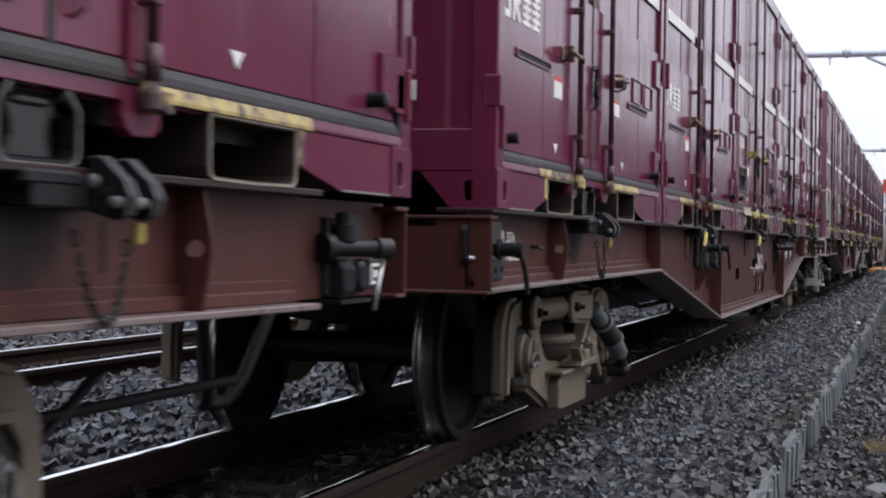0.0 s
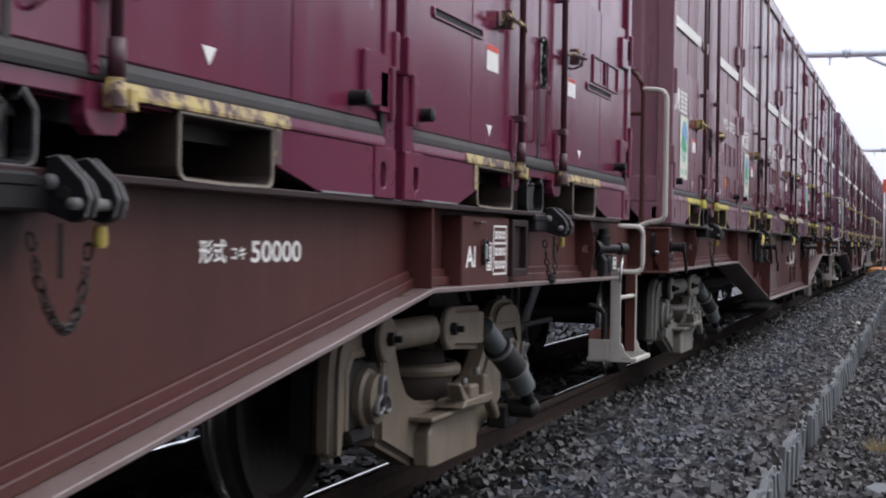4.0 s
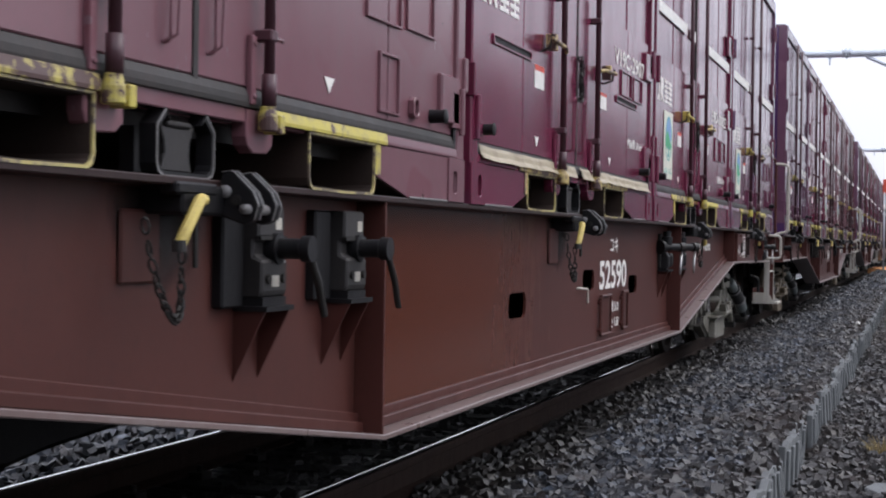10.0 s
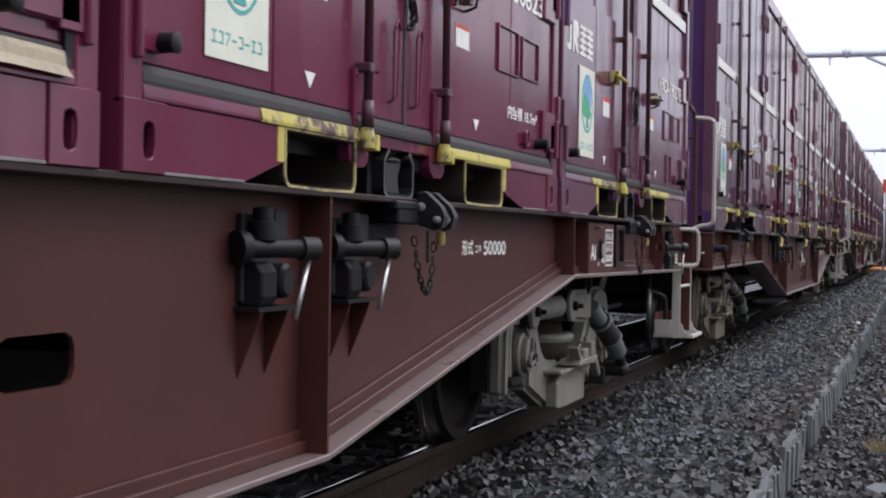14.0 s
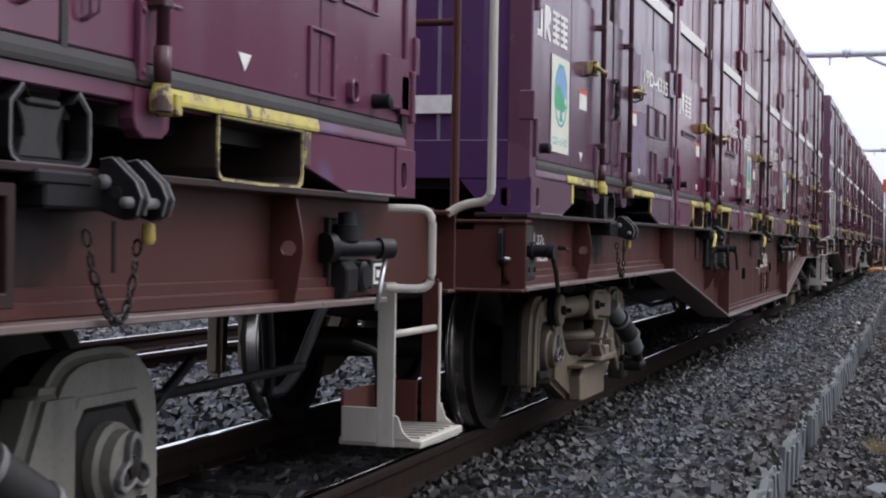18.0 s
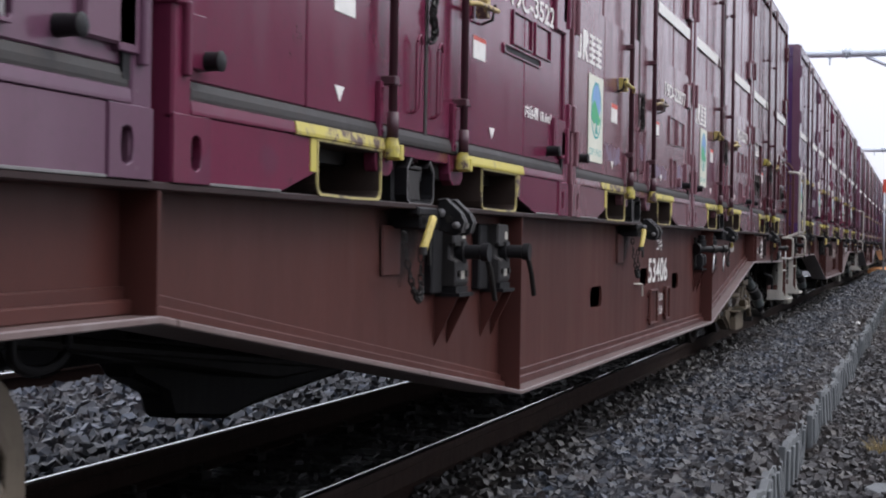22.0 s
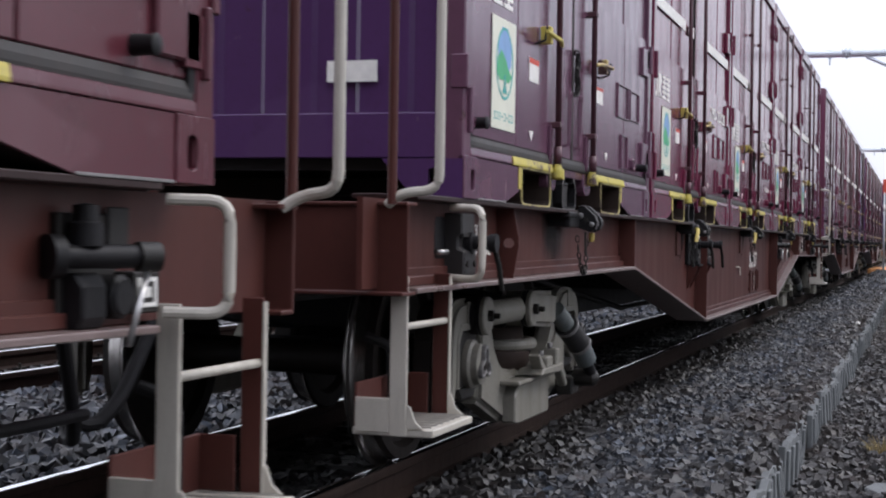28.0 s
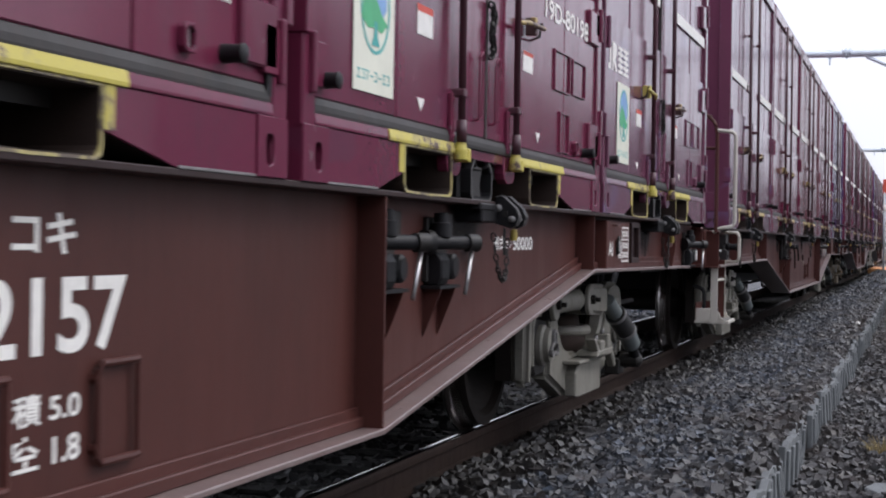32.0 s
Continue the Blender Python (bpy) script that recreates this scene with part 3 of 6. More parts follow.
wall_beyond()


def crossing():
    """Far level crossing: a deck coloured as a sunlit patch, a striped red post and a pale blue cabinet."""
    d = thing("sunlit_deck", "orange level crossing deck panel far down the track, coloured as a sunlit patch", "crossing")
    for k in range(7):
        part("deck_plank", ("plank",), lambda: Shape().box(0.65, 2.2, 0, 0.95, -0.19, -0.02).box(-0.45, 0.47, 0, 0.95, -0.19, -0.02), SUNLIT_DECK, d, "", pose(0, 66 + k, 0), 0.01)
    p = thing("crossing_post", "slim pale post with a red sign head", "post")
    part("pole", ("xpole",), lambda: Shape().tube([(1.5, 56, -0.3), (1.5, 56, 2.9)], 0.03, 10), GALV, p, "", None, 0, True)
    part("sign_head", ("xhead",), lambda: Shape().box(1.44, 1.60, 55.98, 56.02, 2.86, 3.37), RED, p, "red sign head", None, 0.006)
    part("white_band", ("xband",), lambda: Shape().tube([(1.5, 56, 2.2), (1.5, 56, 2.45)], 0.04, 10), WHITE, p, "white band", None, 0, True)
    c = thing("relay_cabinet", "small pale blue trackside relay cabinet", "cabinet")
    part("case", ("case",), lambda: Shape().box(1.86, 2.02, 43.0, 43.3, -0.31, 0.05), PALEBLUE, c, "", None, 0.01)
    part("lid", ("caselid",), lambda: Shape().box(1.84, 2.04, 42.98, 43.32, 0.05, 0.075), PALEBLUE, c, "", None, 0.006)


crossing()


def dry_tuft(x, y, z):
    """A tuft of dry grass on the path, blade by blade."""
    rng = random.Random(8)
    s = Shape()
    for k in range(70):
        a, r = rng.uniform(0, 6.283), rng.uniform(0.0, 0.06)
        bx, by = r * math.cos(a), r * math.sin(a) * 1.4
        lean, h = rng.uniform(0.02, 0.09), rng.uniform(0.04, 0.11)
        s.tube([(bx, by, -0.01), (bx + 0.5 * lean * math.cos(a), by + 0.5 * lean * math.sin(a), 0.65 * h), (bx + lean * math.cos(a), by + lean * math.sin(a), h)], 0.0035, 3, True, 0.001)
    me = s.mesh("dry_grass_tuft")
    me.materials.append(STRAW)
    ob = tagged(new("dry_grass_tuft", me), "small tuft of dry yellow grass on the gravel path", "grass", "", "stuff")
    ob.matrix_basis = pose(x, y, z)


def marker_peg(x, y, z):
    p = thing("marker_peg", "small white marker peg standing in the ballast", "peg")
    part("stake", ("peg",), lambda: Shape().tube([(0, 0, -0.05), (0, 0, 0.05)], 0.016, 8), CONCRETE, p, "", None, 0, True)
    part("cap", ("pegcap",), lambda: Shape().lathe([(0.045, 0.0), (0.045, 0.028), (0.085, 0.028), (0.098, 0.018), (0.098, 0.0)], (0, 0, 0), "z", 12), WHITE, p, "white peg cap", None, 0, True)
    p.matrix_basis = pose(x, y, z)



dry_tuft(2.53, 9.6, -0.31)
marker_peg(1.975, 20.4, -0.125)


def flat_stone(x, y, z):
    pts = [(-0.09, -0.14), (0.06, -0.17), (0.12, -0.05), (0.10, 0.12), (-0.02, 0.16), (-0.11, 0.06)]
    me = Shape().prism(pts, "z", -0.03, 0.022).mesh("flat_stone", 0.008)
    me.materials.append(CONCRETE)
    tagged(new("flat_stone", me), "pale flat stone lying in the path gravel", "stone").matrix_basis = pose(x, y, z, 2, -3, 20)


flat_stone(2.60, 8.05, -0.30)


# ---- the flat wagon: fish-bellied side sills, bogies, brake gear ----
WEB_X, TOP_Z, DECK_Z = 1.130, 1.082, 1.100
FRONT_Y, REAR_Y = -9.68, 9.80
SILL = [(FRONT_Y, 0.80), (-5.88, 0.82), (-2.89, 0.39), (2.89, 0.39), (5.88, 0.82), (9.05, 0.80)]
HOLES = [(-1.155, -0.865, 0.647, 0.755), (0.26, 0.54, 0.725, 0.83), (1.49, 1.76, 0.675, 0.78)]


def sill_z(y):
    for (a, za), (b, zb) in zip(SILL, SILL[1:]):
        if a <= y <= b:
            return za + (zb - za) * (y - a) / (b - a)
    return 0.80


def web(side, holes=True):
    s = Shape()
    x0, x1 = (WEB_X - 0.012, WEB_X) if side > 0 else (-WEB_X, -WEB_X + 0.012)
    s.prism([(FRONT_Y, TOP_Z), (FRONT_Y, 0.80), (-5.88, 0.82), (-5.88, TOP_Z)], "x", x0, x1)
    s.prism([(-5.88, TOP_Z), (-5.88, 0.82), (-2.89, 0.39), (-2.89, TOP_Z)], "x", x0, x1)
    ys = [-2.89]
    for a, b, zl, zh in HOLES if holes else ():
        ys += [a - 0.15, b + 0.15]
    ys.append(2.89)
    for k in range(0, len(ys), 2):
        s.prism([(ys[k], TOP_Z), (ys[k], 0.39), (ys[k + 1], 0.39), (ys[k + 1], TOP_Z)], "x", x0, x1)
    for a, b, zl, zh in HOLES if holes else ():
        c = 0.035
        A, B = a - 0.15, b + 0.15
        outer = [(A, 0.39), (a + c, 0.39), (b - c, 0.39), (B, 0.39), (B, zl + c), (B, zh - c), (B, TOP_Z), (b - c, TOP_Z), (a + c, TOP_Z), (A, TOP_Z), (A, zh - c), (A, zl + c)]
        q = 0.3 * c
        inner = [(a + q, zl + q), (a + c, zl), (b - c, zl), (b - q, zl + q), (b, zl + c), (b, zh - c), (b - q, zh - q), (b - c, zh), (a + c, zh), (a + q, zh - q), (a, zh - c), (a, zl + c)]
        s.ring_plate(outer, inner, "x", x0, x1)
    s.prism([(2.89, TOP_Z), (2.89, 0.39), (5.88, 0.82), (5.88, TOP_Z)], "x", x0, x1)
    s.prism([(5.88, TOP_Z), (5.88, 0.82), (REAR_Y - 0.02, 0.80), (REAR_Y - 0.02, TOP_Z)], "x", x0, x1)
    bmesh.ops.remove_doubles(s.bm, verts=s.bm.verts, dist=0.0004)
    return s


def bottom_flange(side, x0, x1, d0, d1):
    """A strip that follows the belly line: the lower flange, or the welding ledge above it."""
    lo = [(y, z + d0) for y, z in SILL]
    hi = [(y, z + d1) for y, z in SILL]
    s = Shape()
    xs = sorted((side * x0, side * x1))
    rings = []
    for x in xs:
        rings.append([[s.bm.verts.new((x, *p)) for p in row] for row in (lo, hi)])
    (al, ah), (bl, bh) = rings
    for k in range(len(SILL) - 1):
        for p, q in ((al, ah), (ah, bh), (bh, bl), (bl, al)):
            s.bm.faces.new((p[k], p[k + 1], q[k + 1], q[k]))
    for k in (0, len(SILL) - 1):
        s.bm.faces.new((al[k], ah[k], bh[k], bl[k]))
    return s


def rib(y, h0, deep=0.09):
    def make():
        s = Shape()
        s.box(WEB_X - 0.004, WEB_X + deep, y - 0.006, y + 0.006, h0, TOP_Z)
        return s
    return make


def holed_rib(y):
    """Stiffener across the sill with a lightening hole and a bulged edge."""
    def make():
        zc = 0.945
        out = [(WEB_X, 0.80), (1.20, 0.80), (1.222, 0.93), (1.222, 0.97), (1.20, TOP_Z), (WEB_X, TOP_Z), (WEB_X, 0.98), (WEB_X, 0.91)]
        cx, r = 1.182, 0.022
        inn = [(cx + r * math.cos(a), zc + r * math.sin(a)) for a in (math.radians(d) for d in (230, 300, 345, 15, 60, 120, 165, 195))]
        return Shape().ring_plate(out, inn, "y", y - 0.005, y + 0.005)
    return make


def chain(points_of, n, r=0.011, rr=0.0035):
    s = Shape()
    for k in range(n):
        p = Vector(points_of((k + 0.5) / n))
        d = (Vector(points_of((k + 1) / n)) - Vector(points_of(k / n))).normalized()
        side = d.cross(Vector((1, 0, 0))).normalized() if k % 2 else Vector((1, 0, 0))
        ring = []
        for j in range(9):
            a = 2 * math.pi * j / 8
            ring.append(p + d * (r * 1.55 * math.cos(a)) + side * (r * 0.8 * math.sin(a)))
        s.tube(ring, rr, 5, False)
    return s


HOOK = [(1.215, 1.075), (1.225, 1.118), (1.25, 1.122), (1.302, 1.075), (1.315, 1.045), (1.305, 1.012), (1.28, 1.0), (1.225, 1.018), (1.205, 1.04)]


def u_frame(x0, x1, thick):
    """The rounded upright frame of a clamp, open at its top."""
    path = [(-0.190, 1.226), (-0.205, 1.244), (-0.245, 1.208), (-0.245, 1.125), (-0.237, 1.108), (-0.215, 1.098), (-0.005, 1.098), (0.017, 1.108), (0.025, 1.125), (0.025, 1.208), (-0.015, 1.244), (-0.030, 1.226)]
    s = Shape()
    cy, cz = -0.11, 1.17
    inner = [(cy + (y - cy) * (1 - thick / 0.135), cz + (z - cz) * (1 - thick / 0.072)) for y, z in path]
    rows = [[s.bm.verts.new((xx, *p)) for xx, p in ((x0, a), (x1, a), (x1, b), (x0, b))] for a, b in zip(path, inner)]
    for p, q in zip(rows, rows[1:]):
        for k in range(4):
            s.bm.faces.new((p[k], p[(k + 1) % 4], q[(k + 1) % 4], q[k]))
    s.bm.faces.new(rows[0][::-1])
    s.bm.faces.new(rows[-1])
    return s


def clamp_parts(w, y, yellow):
    """Container clamp at mid-container: twin black hooks on a pivot, the upright frame behind and a hanging chain."""
    base = part("container_clamp", ("clampbase",), lambda: Shape().box(WEB_X - 0.01, 1.232, -0.16, 0.16, 1.02, 1.085).box(1.19, 1.236, -0.19, 0.0, 1.062, 1.09), BLACK, w, "black steel container clamp", pose(0, y, 0), 0.006)
    part("grease_stain", ("dark_patch",), lambda: Shape().box(WEB_X + 0.0012, WEB_X + 0.0016, -0.34, 0.16, 0.83, 1.078), DARK_PATCH, base, "ragged black patch on the sill")
    for dy in (0.055, 0.155):
        hk = part("hook", ("hook", dy), lambda dy=dy: Shape().prism(HOOK, "y", dy - 0.016, dy + 0.016), BLACK, base, "worn black hook plate", None, 0.004)
        for e in (-1, 1):
            def strip(dy=dy, e=e):
                s = Shape()
                run = HOOK[1:6]
                for (xa, za), (xb, zb) in zip(run, run[1:]):
                    lift = lambda x, z: (1.262 + (x - 1.262) * 1.035, 1.055 + (z - 1.055) * 1.035)
                    s.prism([(xa, za), (xb, zb), lift(xb, zb), lift(xa, za)], "y", dy + e * 0.0145 - 0.0022, dy + e * 0.0145 + 0.0022)
                return s
            part("worn_edge", ("hookedge", dy, e), strip, EDGE, hk, "bare worn plate edge")
        part("hook_rivet", ("hkriv", dy), lambda dy=dy: Shape().tube([(1.262, dy - 0.021, 1.055), (1.262, dy - 0.015, 1.055)], 0.012, 10), DARKSTEEL, hk)
    part("pivot", ("pivot",), lambda: Shape().tube([(1.29, 0.02, 1.035), (1.29, 0.195, 1.035)], 0.012, 10).tube([(1.235, 0.03, 1.075), (1.235, 0.185, 1.075)], 0.015, 10), EDGE, base, "", None, 0, True)
    sh = part("shackle", ("shackle",), lambda: u_frame(1.172, 1.212, 0.012), BLACK, base, "upright rounded steel frame")
    part("worn_edge", ("shackedge",), lambda: u_frame(1.212, 1.2135, 0.0045), EDGE, sh, "bare worn frame edge")
    part("shield", ("shield",), lambda: Shape().prism([(-0.195, 1.222), (-0.172, 1.208), (-0.048, 1.208), (-0.025, 1.222), (-0.052, 1.175), (-0.056, 1.15), (-0.04, 1.112), (-0.18, 1.112), (-0.164, 1.15), (-0.168, 1.175)], "x", 1.160, 1.190).tube([(1.19, -0.165, 1.215), (1.19, -0.055, 1.215)], 0.008, 8), SHIELD, sh, "waisted grey shield plate", None, 0.003)
    part("backing", ("shback",), lambda: Shape().box(1.120, 1.155, -0.235, 0.015, 1.088, 1.205), BLACK, sh)
    if yellow:
        part("chain", ("chainy",), lambda: chain(lambda t: (1.235 + 0.012 * math.sin(3 * t), -0.335 + 0.165 * t + 0.03 * math.sin(math.pi * t), 1.03 - 0.065 * t - 0.20 * (1 - (2 * t - 1) ** 2) ** 0.75), 19), DARKSTEEL, base, "hanging steel chain")
        part("release_lever", ("lever",), lambda: Shape().tube(bent([(1.25, -0.10, 1.052), (1.268, -0.150, 1.052), (1.268, -0.225, 0.972), (1.264, -0.232, 0.955)], 0.02), 0.0135, 8), YELLOW_TAG, base, "yellow release lever", None, 0, True)
        part("lever_knob", ("leverk",), lambda: Shape().lathe([(-0.012, 0.0), (-0.012, 0.015), (0.012, 0.015), (0.012, 0.0)], (1.264, -0.234, 0.952), "z", 10), SHIELD, base, "", None, 0, True)
        part("drop_pin", ("dpin",), lambda: Shape().tube([(1.262, -0.16, 1.0), (1.262, -0.158, 0.905)], 0.0065, 6), DARKSTEEL, base)
        part("cover_box", ("coverbox",), lambda: Shape().box(WEB_X, WEB_X + 0.012, -0.26, -0.09, 0.868, 1.03), FRAME_P, base, "", None, 0.006)
    else:
        part("chain", ("chain",), lambda: chain(lambda t: (1.235 + 0.012 * math.sin(3 * t), -0.03 + 0.20 * t, 1.0 - 0.02 * t - 0.185 * (1 - (2 * t - 1) ** 2) ** 0.8), 17), DARKSTEEL, base, "hanging steel chain")
        part("release_tag", ("tag",), lambda: Shape().lathe([(0.955, 0.0), (0.955, 0.010), (0.965, 0.015), (0.995, 0.013), (1.0, 0.0)], (1.262, 0.165, 0), "z", 10), YELLOW_TAG, base, "small yellow release knob", None, 0, True)
        part("drop_pin", ("dpin2",), lambda: Shape().tube([(1.262, 0.03, 1.0), (1.262, 0.032, 0.90)], 0.0055, 6), DARKSTEEL, base)
    return base


def brake_box(w, y, key, lean=0.0, lever_mat=None, gusset=False):
    """End brake unit: a dark stepped housing on the web, a stub shaft and a hanging lever."""
    b = part("brake_box", ("bb",), lambda: Shape().prism([(WEB_X - 0.01, 0.822), (1.195, 0.822), (1.205, 0.835), (1.205, 0.915), (1.180, 0.925), (1.180, 0.965), (1.196, 0.972), (1.196, 1.050), (WEB_X - 0.01, 1.050)], "y", -0.075, 0.075), SHIELD, w, "grimy dark brake box with lever", pose(0, y, 0), 0.006)
    part("box_rim", ("bbrim",), lambda: Shape().box(1.196, 1.202, -0.079, 0.079, 0.966, 0.976), DARKSTEEL, b)
    part("shaft", ("bbshaft",), lambda: Shape().lathe([(1.15, 0.0), (1.15, 0.040), (1.21, 0.040), (1.212, 0.026), (1.268, 0.026), (1.272, 0.033), (1.298, 0.033), (1.298, 0.0)], (0, 0.02, 0.945), "x", 16), BLACK, b, "", None, 0, True)
    part("lever", ("bblever", lean), lambda: Shape().tube([(1.286, 0.02, 0.94), (1.292, 0.03 + lean * 0.5, 0.86), (1.292, 0.03 + lean, 0.775)], 0.0105, 8), lever_mat or DARKSTEEL, b, "steel lever", None, 0, True)
    if gusset:
        part("box_foot", ("bbfoot",), lambda: Shape().box(WEB_X, 1.222, -0.085, 0.085, 0.790, 0.803).box(WEB_X, 1.205, -0.07, 0.07, 0.803, 0.825), BLACK, b)
        part("box_column", ("bbcol",), lambda: Shape().box(WEB_X - 0.005, 1.160, -0.20, -0.085, 0.80, 1.05), BLACK, b, "black upright housing", None, 0.006)
        part("plate", ("bbplate",), lambda: Shape().box(1.205, 1.2068, -0.020, 0.022, 0.850, 0.878), CREAM, b, "small white data plate")
        part("plate", ("bbplate2",), lambda: Shape().box(1.196, 1.1978, 0.02, 0.055, 0.992, 1.022), CREAM, b, "small white data plate")
        for dy in (-0.075, 0.07):
            part("gusset", ("bbgus", dy), lambda dy=dy: Shape().prism([(WEB_X, 0.79), (1.215, 0.79), (WEB_X, 0.615)], "y", dy - 0.004, dy + 0.004), FRAME_P, b, "brown triangular gusset")
    for dy in (-0.045, 0.045):
        part("cover_bolt", ("bbbolt", dy), lambda dy=dy: Shape().lathe([(1.20, 0.0), (1.20, 0.012), (1.212, 0.012), (1.212, 0.0)], (0, dy, 0.87), "x", 8), DARKSTEEL, b)
    return b


def brake_unit(w, y, lean, lever_mat, plate=False, gusset=True, mirror=1):
    """Side brake unit: valve pots, a cross shaft between flanges, a loose lever and brown gussets below."""
    b = part("brake_unit", ("bu", mirror), lambda: Shape().box(WEB_X - 0.006, 1.150, *sorted((-0.12 * mirror, 0.10 * mirror)), 0.81, 1.03), DARKSTEEL, w, "black brake valve gear with lever", pose(0, y, 0), 0.004)
    m = mirror
    part("valve_pot", ("bupot", m), lambda: Shape().lathe([(0.965, 0.0), (0.965, 0.036), (1.01, 0.036), (1.014, 0.026), (1.045, 0.026), (1.05, 0.0)], (1.182, -0.075 * m, 0), "z", 12), BLACK, b, "", None, 0, True)
    part("back_tag", ("butag", m), lambda: Shape().box(1.150, 1.158, *sorted((0.055 * m, 0.135 * m)), 0.955, 1.045), DARKSTEEL, b, "", None, 0.003)
    part("cross_shaft", ("bushaft", m), lambda: Shape().tube([(1.155, -0.15 * m, 0.945), (1.205, -0.05 * m, 0.945), (1.255, 0.03 * m, 0.945)], 0.024, 12), BLACK, b, "", None, 0, True)
    part("flange", ("buflange", m), lambda: Shape().tube([(1.150, -0.165 * m, 0.945), (1.163, -0.14 * m, 0.945)], 0.044, 14), BLACK, b, "", None, 0, True)
    part("shaft_end", ("buend", m), lambda: Shape().tube([(1.246, 0.014 * m, 0.945), (1.272, 0.052 * m, 0.945)], 0.031, 14), DARKSTEEL, b, "", None, 0, True)
    part("lower_housing", ("bulow", m), lambda: Shape().prism([(WEB_X, 0.80), (1.185, 0.80), (1.198, 0.825), (1.198, 0.885), (1.18, 0.912), (WEB_X, 0.912)], "y", *sorted((-0.105 * m, -0.015 * m))), BLACK, b, "", None, 0.006)
    part("lower_housing", ("bulow2", m), lambda: Shape().lathe([(WEB_X, 0.0), (WEB_X, 0.046), (1.19, 0.046), (1.20, 0.036), (1.20, 0.0)], (0, 0.05 * m, 0.862), "x", 14), BLACK, b, "", None, 0, True)
    part("foot_plate", ("bufoot", m), lambda: Shape().box(WEB_X, 1.20, *sorted((-0.13 * m, 0.10 * m)), 0.788, 0.800), BLACK, b)
    part("lever", ("bulever", lean), lambda: Shape().tube([(1.262, 0.035, 0.93), (1.268, 0.035 + lean, 0.772)], 0.0075, 8), lever_mat, b, "steel lever", None, 0, True)
    if plate:
        part("plate", ("buplate",), lambda: Shape().ring_plate([(0.105, 0.838), (0.185, 0.838), (0.185, 0.90), (0.105, 0.90)], [(0.116, 0.847), (0.174, 0.847), (0.174, 0.891), (0.116, 0.891)], "x", 1.196, 1.199).box(1.196, 1.199, 0.130, 0.160, 0.858, 0.880), WHITE, b, "small white data plate")
        part("plate_back", ("buplateb",), lambda: Shape().box(WEB_X, 1.196, 0.09, 0.20, 0.825, 0.912), DARKSTEEL, b, "", None, 0.003)
    if gusset:
        for dy in (-0.10, 0.06):
            part("gusset", ("bugus", dy), lambda dy=dy: Shape().prism([(WEB_X, 0.79), (1.195, 0.79), (1.188, 0.765), (WEB_X, 0.62)], "y", dy - 0.004, dy + 0.004), FRAME_P, b, "brown triangular gusset")
    return b


def frame_box(w, y0, y1, z0, z1, key):
    """A bent-wire card holder on the web."""
    r = 0.009
    x = WEB_X + 0.014

    def make():
        s = Shape()
        s.tube([(x, y0, z0 + 0.012), (x, y0, z1 - 0.012), (x, y0 + 0.012, z1), (x, y1, z1)], r, 8)
        s.tube([(x, y0, z0 + 0.012), (x, y0 + 0.012, z0), (x, y1, z0)], r, 8)
        s.tube([(x, y1, z0), (x, y1, z1)], r * 0.75, 8)
        for z in (z0 + 0.03, z1 - 0.03):
            s.tube([(x - 0.02, y0, z), (x + 0.004, y0, z)], r * 1.5, 8)
        return s
    part("card_holder", ("cardh", key), make, FRAME_P, w, "bent steel card holder", None, 0, True)


